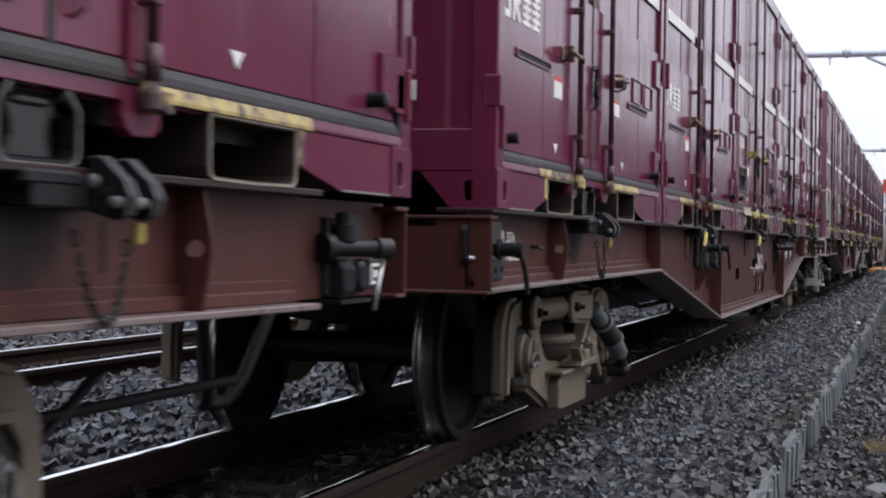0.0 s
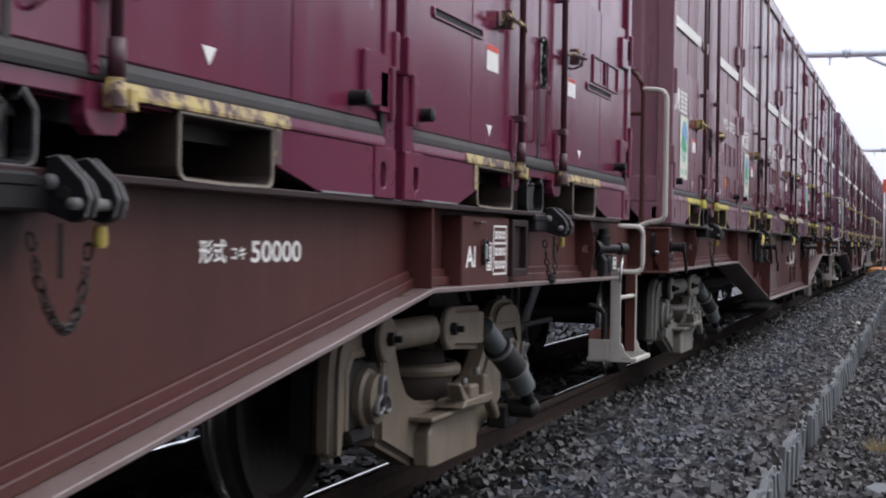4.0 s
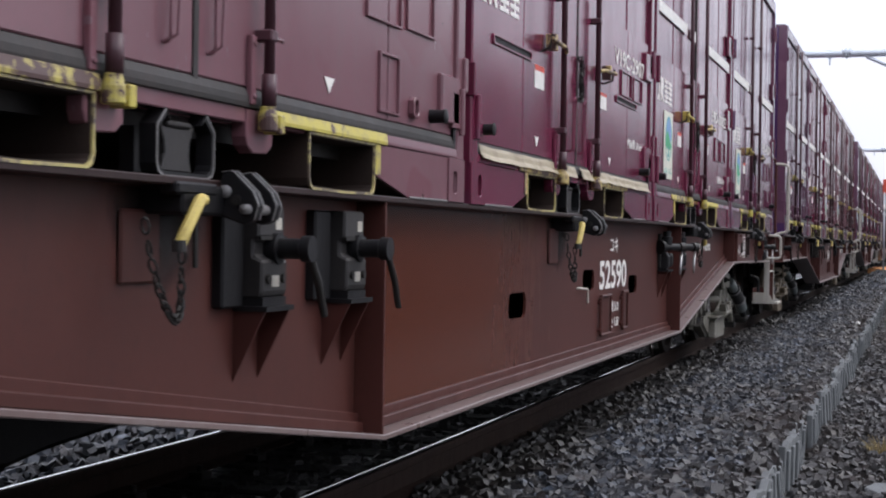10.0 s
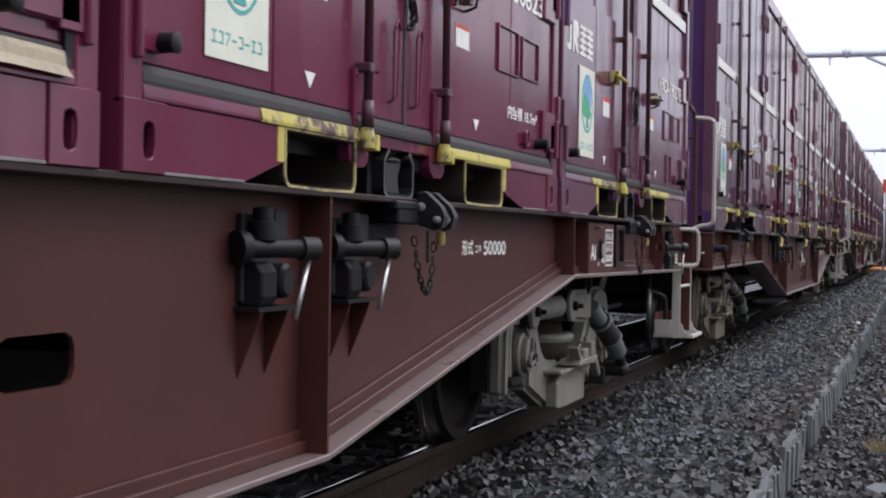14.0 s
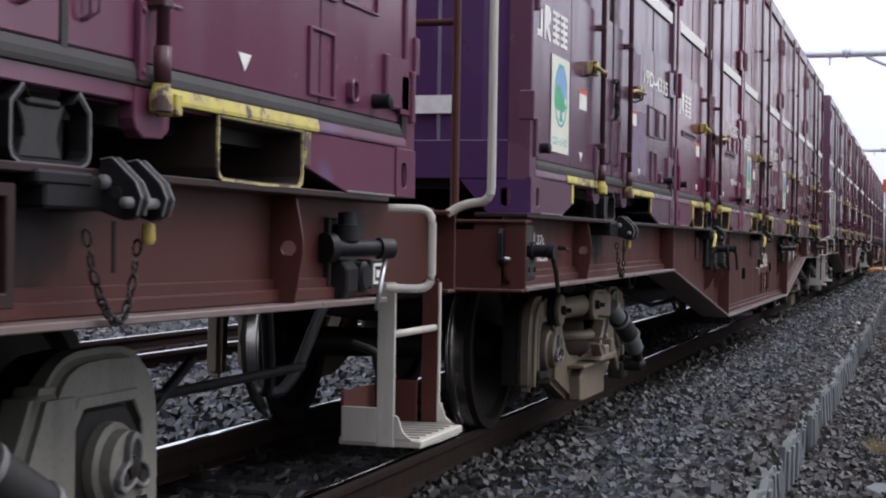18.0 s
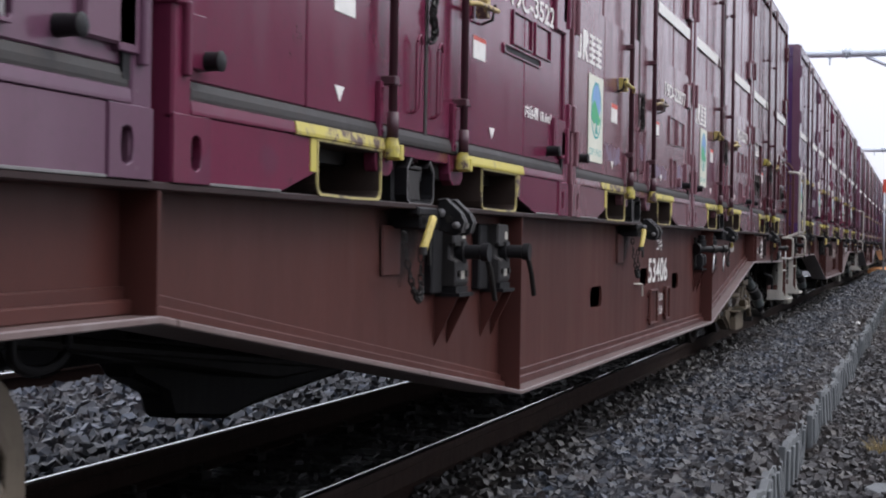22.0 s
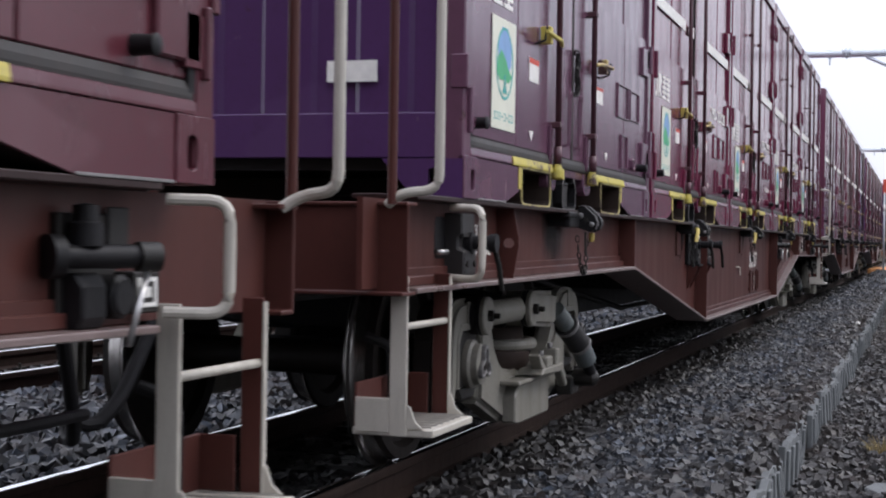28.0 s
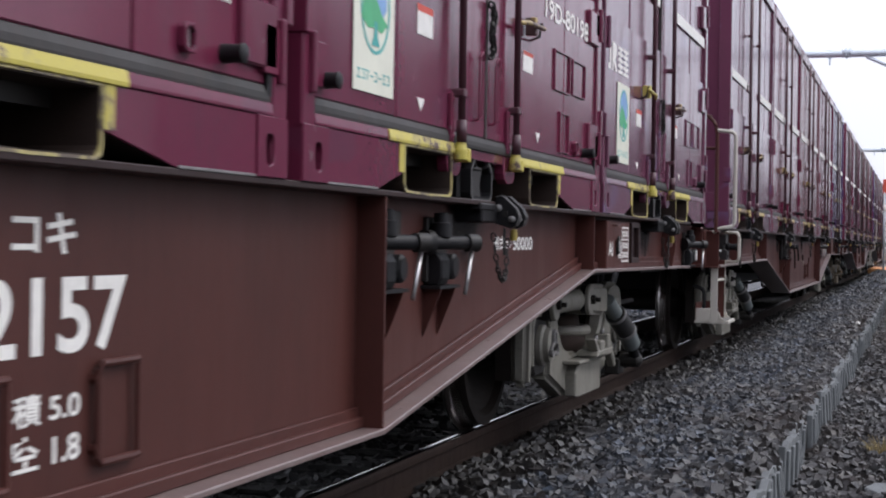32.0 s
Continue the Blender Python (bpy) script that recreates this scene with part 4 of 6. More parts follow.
def bogie(w, cy, BM):
    """Cast two-axle bogie: portal arches over the axle boxes, a low centre plate with a spring pocket, an outside link and a damper."""
    def side_frame(sx):
        def make():
            s = Shape()
            for ya in (-0.95, 0.95):
                out = [(ya + 0.268 * abs(math.cos(a)) ** 0.60 * (1 if math.cos(a) > 0 else -1), 0.42 + 0.285 * math.sin(a) ** 0.66) for a in (math.pi * q / 16 for q in range(17))]
                win = [(ya + 0.155, 0.38), (ya + 0.155, 0.50), (ya + 0.135, 0.545), (ya + 0.09, 0.568), (ya - 0.09, 0.568), (ya - 0.135, 0.545), (ya - 0.155, 0.50), (ya - 0.155, 0.38)]
                s.prism(out + [(ya - 0.268, 0.24), (ya - 0.19, 0.22)] + win[::-1] + [(ya + 0.19, 0.22), (ya + 0.268, 0.24)], "x", *sorted((sx * 0.815, sx * 0.905)))
            cut = [(-0.815, 0.63), (-0.655, 0.63), (-0.622, 0.563), (-0.583, 0.489), (-0.52, 0.426), (-0.45, 0.388), (-0.36, 0.360), (-0.22, 0.340)]
            low = [(0.42, 0.115), (0.815, 0.245)]
            pts = cut + [(-a, b) for a, b in cut[::-1]] + [(-a, b) for a, b in [(-v, z) for v, z in low[::-1]]] + [(-v, z) for v, z in low]
            s.prism(pts, "x", *sorted((sx * 0.80, sx * 0.916)))
            return s
        return make
    fr = None
    for sx in (1, -1):
        f = part("bogie_frame", ("bframe", sx), side_frame(sx), BM, w, "dusty grey cast bogie frame", pose(0, cy, 0), 0.026, True)
        if sx > 0:
            fr = f
    for ya in (-0.95, 0.95):
        part("inner_casting", ("innerc", ya), lambda ya=ya: Shape().prism([(ya + 0.262 * abs(math.cos(a)) ** 0.60 * (1 if math.cos(a) > 0 else -1), 0.42 + 0.275 * math.sin(a) ** 0.66) for a in (math.pi * q / 12 for q in range(13))] + [(ya - 0.262, 0.26), (ya + 0.262, 0.26)], "x", 0.74, 0.814), RUST, fr, "rust-black inner casting")
        part("window_rim", ("wrim", ya), lambda ya=ya: Shape().ring_plate([(ya + u * 0.185, v) for u, v in ((-1, 0.33), (-1, 0.53), (-0.72, 0.60), (0.72, 0.60), (1, 0.53), (1, 0.33))], [(ya + u * 0.157, v) for u, v in ((-1, 0.33), (-1, 0.515), (-0.72, 0.570), (0.72, 0.570), (1, 0.515), (1, 0.33))], "x", 0.90, 0.911), BM, fr, "raised casting rim", None, 0.004)
    part("spring_pocket", ("pocket",), lambda: Shape().prism([(-0.43, 0.115), (-0.36, 0.105), (0.205, 0.105), (0.215, 0.115), (0.215, 0.285), (-0.36, 0.285), (-0.43, 0.24)], "x", 0.91, 0.975), BM, fr, "", None, 0.010)
    part("pocket_shelf", ("shelf",), lambda: Shape().prism([(-0.50, 0.292), (0.23, 0.292), (0.23, 0.308), (-0.50, 0.312)], "x", 0.84, 1.010), BM, fr, "", None, 0.005)
    part("spring_seat", ("seat",), lambda: Shape().lathe([(0.318, 0.02), (0.318, 0.17), (0.335, 0.205), (0.375, 0.225), (0.42, 0.225), (0.445, 0.20), (0.54, 0.185), (0.54, 0.02)], (0.705, -0.03, 0), "z", 28), POCKET, fr, "dark spring bowl", None, 0, True)
    part("spring_rim", ("srim",), lambda: Shape().lathe([(0.452 + 0.030 * math.sin(a), 0.212 + 0.030 * math.cos(a)) for a in (2 * math.pi * q / 10 for q in range(10))], (0.715, 0.0, 0), "z", 32), BM, fr, "thick rounded spring rim", None, 0, True)
    br = part("bracket", ("bbracket",), lambda: Shape().prism([(-0.25, 0.322), (0.12, 0.312), (0.18, 0.335), (0.18, 0.352), (-0.20, 0.350)], "x", 0.93, 1.055), BM, fr, "worn pale bracket shelf", None, 0.006)
    part("bracket_web", ("bbweb",), lambda: Shape().prism([(-0.27, 0.415), (-0.255, 0.425), (-0.13, 0.352), (-0.19, 0.335)], "x", 0.99, 1.045), BM, br, "", None, 0.004)
    for nm, ya, yb, zt in (("a", -0.135, -0.015, 0.402), ("b", 0.06, 0.135, 0.430)):
        part("bracket_block", ("bblock", nm), lambda ya=ya, yb=yb, zt=zt: Shape().box(0.97, 1.05, ya, yb, 0.345, zt), BM, br, "worn cast block", None, 0.008)
        part("bracket_bolt", ("bbolt", nm), lambda ya=ya, yb=yb, zt=zt: Shape().tube([(1.01, (ya + yb) / 2 - 0.02, zt - 0.01), (1.01, (ya + yb) / 2 - 0.02, zt + 0.026)], 0.013, 8), EDGE, br, "", None, 0, True)
    part("bracket_arm", ("bbarm",), lambda: Shape().prism([(0.08, 0.43), (0.13, 0.43), (0.22, 0.36), (0.33, 0.24), (0.30, 0.22), (0.20, 0.30), (0.10, 0.38)], "x", 1.0, 1.045), BM, fr, "", None, 0.008)

    def disc(y, x, z, r):
        return lambda: Shape().lathe([(x - 0.022, 0.0), (x - 0.022, r), (x - 0.006, r), (x, r * 0.93), (x, 0.0)], (0, y, z), "x", 28)

    def rubber(y, x, z, r, long):
        return lambda: Shape().lathe([(x - long, 0.0), (x - long, r * 0.96), (x - 0.05, r * 1.0), (x - 0.040, r * 0.93), (x - 0.032, r * 1.04), (x - 0.022, r * 1.02), (x - 0.022, 0.0)], (0, y, z), "x", 28)
    for nm, y, x, z, r, long in (("a", -0.895, 0.975, 0.630, 0.084, 0.17), ("b", -0.385, 1.045, 0.642, 0.082, 0.05)):
        part("link_bush", ("bush", nm), disc(y, x, z, r), BM, fr, "round pale bush plate", None, 0, True)
        part("bush_rubber", ("brub", nm), rubber(y, x, z, r, long), BLACK, fr, "black rubber bush", None, 0, True)
        part("link_bolt", ("lbolt", nm), lambda y=y, x=x, z=z: Shape().lathe([(x, 0.0), (x, 0.027), (x + 0.022, 0.027), (x + 0.024, 0.014), (x + 0.05, 0.013), (x + 0.05, 0.0)], (0, y, z), "x", 6), DARKSTEEL, fr, "dark bolt")
    part("link_bar", ("linkbar",), lambda: Shape().tube([(0.915, -0.89, 0.632), (0.935, -0.76, 0.634), (0.978, -0.39, 0.642)], 0.056, 20), BM, fr, "", None, 0, True)
    part("link_box", ("linkbox",), lambda: Shape().prism([(-0.38, 0.562), (0.06, 0.536), (0.105, 0.556), (0.105, 0.690), (0.07, 0.712), (-0.38, 0.722)], "x", 0.88, 1.036), BM, fr, "", None, 0.024, True)
    dm = part("damper", ("damper",), lambda: Shape().tube([(1.058, 0.205, 0.540), (1.066, 0.235, 0.518), (1.085, 0.32, 0.462), (1.095, 0.365, 0.430)], 0.058, 18), BOOT, fr, "black rubber-booted damper", None, 0, True)
    part("damper_neck", ("dneck",), lambda: Shape().tube([(1.03, 0.10, 0.618), (1.060, 0.21, 0.537)], 0.045, 16), DAMPER, dm, "grey damper neck", None, 0, True)
    part("damper_sleeve", ("dsleeve",), lambda: Shape().tube([(1.094, 0.36, 0.434), (1.112, 0.455, 0.348)], 0.053, 18), DAMPER, dm, "grey painted damper sleeve", None, 0, True)
    part("damper_rod", ("drod",), lambda: Shape().tube([(1.112, 0.455, 0.348), (1.125, 0.525, 0.265)], 0.030, 12), BLACK, dm, "", None, 0, True)
    for nm, p, q, rr in (("a", (1.060, 0.212, 0.535), (1.064, 0.226, 0.525), 0.0625), ("b", (1.093, 0.355, 0.438), (1.098, 0.370, 0.426), 0.0625)):
        part("damper_clip", ("dclip", nm), lambda p=p, q=q, rr=rr: Shape().tube([p, q], rr, 18), EDGE, dm, "bare steel hose clip", None, 0, True)
    part("damper_foot", ("dfoot",), lambda: Shape().lathe([(1.03, 0.0), (1.03, 0.045), (1.145, 0.045), (1.15, 0.03), (1.165, 0.02), (1.165, 0.0)], (0, 0.53, 0.252), "x", 14).box(0.95, 1.04, 0.45, 0.61, 0.165, 0.255), DARKSTEEL, fr, "", None, 0.008)
    for ya in (-0.95, 0.95):
        part("axle_box", ("abox", ya), lambda ya=ya: Shape().prism(octagon(ya, 0.42, 0.34, 0.30, 0.08), "x", 0.72, 0.90), DARKSTEEL, fr, "grimy axle box", None, 0.012)
        part("bearing_cap", ("cap", ya), lambda ya=ya: Shape().lathe([(0.84, 0.0), (0.84, 0.108), (0.925, 0.104), (0.935, 0.090), (0.962, 0.086), (0.968, 0.074), (0.968, 0.0)], (0, ya, 0.425), "x", 28), BM, fr, "round bearing cap", None, 0, True)
        def lobes(r, ya=ya):
            return [(ya + (r + 0.024 * math.cos(3 * (an - math.pi / 2))) * math.cos(an), 0.425 + (r + 0.024 * math.cos(3 * (an - math.pi / 2))) * math.sin(an)) for an in (2 * math.pi * q / 24 for q in range(24))]
        part("cap_plate", ("cplate", ya), lambda lobes=lobes: Shape().ring_plate(lobes(0.062), lobes(0.044), "x", 0.964, 0.986), EDGE, fr, "worn three-lobed cap ring", None, 0.003)
        part("cap_boss", ("cboss", ya), lambda ya=ya: Shape().lathe([(0.962, 0.0), (0.962, 0.030), (0.982, 0.026), (0.986, 0.0)], (0, ya, 0.425), "x", 12), RUST, fr, "", None, 0, True)
        for k in range(3):
            a = math.radians(90 + 120 * k)
            part("cap_bolt", ("cbolt",), lambda: Shape().lathe([(0, 0.0), (0, 0.015), (0.012, 0.015), (0.012, 0.0)], (0, 0, 0), "x", 10), DARKSTEEL, fr, "", pose(0.968, ya + 0.046 * math.cos(a), 0.425 + 0.046 * math.sin(a)))
        if cy < 0:
            part("arch_pad", ("apad", ya), lambda ya=ya: Shape().box(0.90, 0.909, ya - 0.045, ya + 0.03, 0.60, 0.69), BM, fr)
    part("bolster", ("bolster",), lambda: Shape().prism([(-0.93, 0.56), (-0.4, 0.50), (0.4, 0.50), (0.86, 0.54), (0.86, 0.66), (0.3, 0.76), (-0.3, 0.76), (-0.93, 0.66)], "y", -0.20, 0.20), BLACK, fr, "dark cast bolster", None, 0.02)
    for sy in (-1, 1):
        part("brake_beam", ("bbeam", sy), lambda sy=sy: Shape().tube([(-0.75, sy * 0.42, 0.38), (0.75, sy * 0.42, 0.38)], 0.04, 8), BLACK, fr)
        for sx in (-1, 1):
            part("brake_shoe", ("shoe", sy, sx), lambda sy=sy, sx=sx: Shape().prism([(sy * 0.50, 0.30), (sy * 0.44, 0.30), (sy * 0.42, 0.42), (sy * 0.45, 0.54), (sy * 0.51, 0.54), (sy * 0.50, 0.42)], "x", *sorted((sx * 0.52, sx * 0.62))), RUST, fr, "", None, 0.006)
    return fr


WHEELSETS = []


def wheelset(w, y):
    ax = part("axle", ("axle",), lambda: Shape().lathe([(-0.80, 0.0), (-0.80, 0.065), (-0.62, 0.075), (-0.42, 0.082), (0, 0.075), (0.42, 0.082), (0.62, 0.075), (0.80, 0.065), (0.80, 0.0)], (0, 0, 0), "x", 20), RUST, w, "rusty axle", pose(0, y, 0.43), 0, True)
    for sx in (1, -1):
        prof = [(0.497, 0.0), (0.497, 0.10), (0.525, 0.12), (0.535, 0.35), (0.500, 0.375), (0.497, 0.445), (0.505, 0.457), (0.520, 0.457), (0.530, 0.436), (0.545, 0.430), (0.622, 0.424), (0.624, 0.376), (0.590, 0.352), (0.575, 0.14), (0.66, 0.11), (0.66, 0.0)]
        if sx < 0:
            prof = [(-a, b) for a, b in prof][::-1]
        wh = part("wheel", ("wheel", sx), lambda prof=prof: Shape().lathe(prof, (0, 0, 0), "x", 48), RUST, ax, "rusty brown solid wheel", None, 0, True)
        tr = [(0.503, 0.450), (0.506, 0.4585), (0.515, 0.4585), (0.530, 0.4378), (0.545, 0.4318), (0.590, 0.4282), (0.590, 0.415), (0.52, 0.415)]
        if sx < 0:
            tr = [(-a, b) for a, b in tr][::-1]
        part("tread", ("tread", sx), lambda tr=tr: Shape().lathe(tr, (0, 0, 0), "x", 64), TREAD, ax, "polished wheel tread", None, 0, True)
    return ax


def bent(pts, r=0.03, n=4):
    """Rounds the corners of a path of points."""
    out = [Vector(pts[0])]
    for a, b, c in zip(pts, pts[1:], pts[2:]):
        a, b, c = Vector(a), Vector(b), Vector(c)
        p, q = b + (a - b).normalized() * r, b + (c - b).normalized() * r
        for k in range(n + 1):
            t = k / n
            out.append(p.lerp(b, t).lerp(b.lerp(q, t), t))
    out.append(Vector(pts[-1]))
    return out


def ladder_end(w, y, d, key):
    """Shunter's step at one wagon end: two flat stiles, a rung, a chequered tread, a lower grab bar and a tall rail. d: +1 towards the wagon's rear."""
    ya, yb, yr = y - 0.63 * d, y - 0.20 * d, y - 0.04 * d

    def P(*pts):
        return [(x, yy, z) for x, yy, z in pts]
    lad = part("shunter_step", ("step", key), lambda: Shape().box(1.03, 1.30, *sorted((ya, yb)), 0.335, 0.36), CREAM, w, "white painted shunter step", None, 0.004)
    for n_, yy, mat, lab in (("a", min(ya, yb), CREAM, "white painted flat stile"), ("b", max(ya, yb), FRAME_P, "brown flat stile")):
        part("stile", ("stile", key, n_), lambda yy=yy: Shape().box(1.155, 1.212, yy - 0.006, yy + 0.006, 0.335, 0.84), mat, lad, lab, None, 0.003)
    part("stile_edge", ("sedge", key), lambda: Shape().box(1.212, 1.218, max(ya, yb) - 0.008, max(ya, yb) + 0.008, 0.36, 0.83), CREAM, lad, "white stile edge")
    part("rung", ("rung", key), lambda: Shape().tube([(1.20, ya, 0.680), (1.20, yb, 0.680)], 0.0115, 10), CREAM, lad, "", None, 0, True)
    part("kick_plate", ("kick", key), lambda: Shape().box(1.04, 1.155, min(ya, yb) - 0.005, min(ya, yb) + 0.005, 0.345, 0.455), CREAM, lad, "white kick plate", None, 0.003)
    part("back_plate", ("backp", key), lambda: Shape().box(1.04, 1.14, max(ya, yb) - 0.004, max(ya, yb) + 0.004, 0.36, 0.50).prism([(ya, 0.36), (yb, 0.36), (yb, 0.50), (ya, 0.50)], "x", 1.035, 1.045), FRAME_P, lad, "brown back plate", None, 0.003)

    for k in range(7):
        part("tread_bar", ("tbar",), lambda: Shape().prism([(1.06, -0.012), (1.08, -0.016), (1.28, 0.012), (1.27, 0.018)], "z", 0.36, 0.366), CHROME, lad, "worn raised tread bar", pose(0, ya + (yb - ya) * (k + 0.5) / 7, 0))
    part("side_gusset", ("sgus", key), lambda: Shape().prism([(1.212, 0.360), (1.27, 0.360), (1.24, 0.385), (1.225, 0.43), (1.212, 0.435)], "y", max(ya, yb) - 0.004, max(ya, yb) + 0.004), CREAM, lad, "small white gusset", None, 0.002)
    part("side_gusset", ("sgus2", key), lambda: Shape().prism([(1.212, 0.360), (1.27, 0.360), (1.24, 0.385), (1.225, 0.43), (1.212, 0.435)], "y", min(ya, yb) - 0.004, min(ya, yb) + 0.004), CREAM, lad, "small white gusset", None, 0.002)
    part("drain_pipe", ("dpipe", key), lambda: Shape().tube(bent([(1.07, (ya + yb) / 2 + 0.04, 0.36), (1.07, (ya + yb) / 2 + 0.04, 0.60), (0.98, (ya + yb) / 2 + 0.02, 0.63)], 0.04), 0.016, 10), BLACK, w, "black bent pipe", None, 0, True)
    part("grab_bar", ("grab", key), lambda: Shape().tube(bent(P((1.20, ya - 0.05 * d, 1.066), (1.325, ya, 1.064), (1.325, ya, 0.822), (1.20, ya - 0.06 * d, 0.824)), 0.045), 0.0135, 10), CREAM, w, "white grab bar", None, 0, True)
    part("hand_rail", ("hrail", key), lambda: Shape().tube(bent(P((1.21, yr, 1.86), (1.35, yr - 0.03 * d, 1.845), (1.35, yr - 0.03 * d, 1.105), (1.235, yr, 1.095), (1.19, yr - 0.02 * d, 1.06)), 0.05), 0.0155, 10), CREAM, w, "white hand rail", None, 0, True)
    part("end_rail", ("erail", key), lambda: Shape().tube(bent(P((1.21, yr, 1.06), (1.21, yr, 1.95), (1.05, yr, 2.0), (0.55, yr, 2.0), (0.40, yr, 1.95), (0.40, yr, 1.06)), 0.12), 0.0155, 10).tube([(0.4, yr, 1.72), (1.21, yr, 1.72)], 0.012, 8), FRAME_P, w, "brown end railing", None, 0, True)
    part("side_plate", ("splate", key), lambda: Shape().box(WEB_X - 0.03, WEB_X - 0.01, *sorted((y - 0.7 * d, y - 0.03 * d)), 0.80, TOP_Z), FRAME_P, w, "brown side plate")


def wagon(k, number, yellow, rear_step=True, front_step=False, near=True, shift=0.0, holes=True, turned=False, lift=0.0):
    w = thing("flat_wagon", "brown fish-bellied steel container flat wagon on two bogies", "wagon", "container flat wagons")
    for side in (1, -1):
        part("side_sill", ("web", side, holes), lambda side=side: web(side, holes), WET_P if number == "52590" and side > 0 else FRAME_P, w, "red-brown side sill with a wet patch" if number == "52590" and side > 0 else "red-brown painted side sill")
        part("bottom_flange", ("flange", side), lambda side=side: bottom_flange(side, 1.00, 1.228, -0.017, 0.0), FLANGE_P, w, "lower flange, paled for the sky highlight on its top", None, 0.003)
        part("weld_ledge", ("ledge", side), lambda side=side: bottom_flange(side, WEB_X, WEB_X + 0.013, 0.0, 0.060), FRAME_P, w, "", None, 0.003)
        part("angle_ledge", ("ledge2", side), lambda side=side: bottom_flange(side, WEB_X, WEB_X + 0.030, 0.0, 0.033), FRAME_P, w, "", None, 0.004)
        part("top_flange", ("tflange", side), lambda side=side: Shape().box(*sorted((side * 1.00, side * 1.224)), FRONT_Y, 9.06, TOP_Z, DECK_Z), TOPFL_P, w, "upper flange darkened for shade under the containers", None, 0.003)
    # added black sheet that puts shade behind the first lightening hole
    if holes:
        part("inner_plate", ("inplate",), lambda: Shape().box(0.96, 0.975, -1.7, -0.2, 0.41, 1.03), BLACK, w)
    part("deck", ("deck",), lambda: Shape().box(-1.0, 1.0, FRONT_Y, REAR_Y - 0.05, 1.03, 1.055), DARKSTEEL, w)
    part("centre_sill", ("csill",), lambda: Shape().prism([(FRONT_Y, 0.72), (-5.0, 0.68), (-3.0, 0.40), (3.0, 0.40), (5.0, 0.68), (REAR_Y, 0.72), (REAR_Y, 1.03), (FRONT_Y, 1.03)], "x", -0.22, 0.22), DARKSTEEL, w, "", None, 0.01)
    for y in (-8.4, -5.7, -4.2, -2.9, -1.4, 0.0, 1.4, 2.9, 4.2, 5.7, 8.4):
        part("cross_member", ("xmem", round(abs(y), 2)), lambda y=y: Shape().box(-1.12, 1.12, -0.05, 0.05, max(0.62, sill_z(y)) + 0.02, 1.03), DARKSTEEL, w, "", pose(0, y, 0))
    if not turned:
        part("brake_cylinder_frame", ("bcframe",), lambda: Shape().prism([(-3.84, 0.72), (-3.82, 0.52), (-3.76, 0.46), (-3.50, 0.37), (-3.45, 0.275), (-2.97, 0.22), (-2.72, 0.25), (-1.6, 0.31), (-1.45, 0.60), (-1.45, 0.72)], "x", -0.16, -0.02), BLACK, w, "sooty black brake cylinder housing", None, 0.02)
        part("brake_cylinder", ("bcyl",), lambda: Shape().tube([(0.02, -4.45, 0.64), (0.02, -3.80, 0.64)], 0.10, 18).tube([(0.02, -4.50, 0.64), (0.02, -4.44, 0.64)], 0.12, 18), BLACK, w, "black brake cylinder", None, 0, True)
        part("safety_loop", ("sloop",), lambda: Shape().tube(bent([(0.95, -6.00, 0.80), (0.95, -6.01, 0.715), (0.95, -5.90, 0.69), (0.95, -5.79, 0.715), (0.95, -5.79, 0.80)], 0.05), 0.012, 8), BLACK, w, "black hanging safety loop", None, 0, True)
    else:
        for q, yy in enumerate((-5.45, -4.95, -4.55)):
            part("slack_hose", ("shose", q), lambda yy=yy: Shape().tube(bent([(0.15, yy, 0.66), (0.18, yy + 0.06, 0.50), (0.20, yy + 0.22, 0.42), (0.20, yy + 0.38, 0.47), (0.16, yy + 0.46, 0.66)], 0.09), 0.018, 8), BLACK, w, "slack black brake hose", None, 0, True)
        part("air_reservoir", ("resv2",), lambda: Shape().tube([(0.0, -4.2, 0.60), (0.0, -3.0, 0.60)], 0.17, 18), BLACK, w, "sooty black air reservoir", None, 0, True)
    # end beams
    part("end_beam", ("ebeam_f",), lambda: Shape().prism([(FRONT_Y, 0.79), (FRONT_Y - 0.045, 0.79), (FRONT_Y - 0.045, 0.778), (FRONT_Y + 0.09, 0.778), (FRONT_Y + 0.09, 0.79), (FRONT_Y + 0.012, 0.79), (FRONT_Y + 0.012, 1.058), (FRONT_Y + 0.09, 1.058), (FRONT_Y + 0.09, 1.071), (FRONT_Y - 0.012, 1.071), (FRONT_Y - 0.012, 1.058), (FRONT_Y, 1.058)], "x", -1.22, 1.22), FRAME_P, w, "brown end beam", pose(0, -0.08 if turned else 0.0, 0), 0.003)
    part("end_beam", ("ebeam_r",), lambda: Shape().prism([(REAR_Y - 0.08, 0.79), (REAR_Y, 0.79), (REAR_Y, 1.058), (REAR_Y + 0.015, 1.058), (REAR_Y + 0.015, 1.072), (REAR_Y - 0.1, 1.072), (REAR_Y - 0.1, 1.058), (REAR_Y - 0.012, 1.058), (REAR_Y - 0.012, 0.802), (REAR_Y - 0.08, 0.802)], "x", -1.205, 1.205), FRAME_P, w, "brown end beam", None, 0.003)
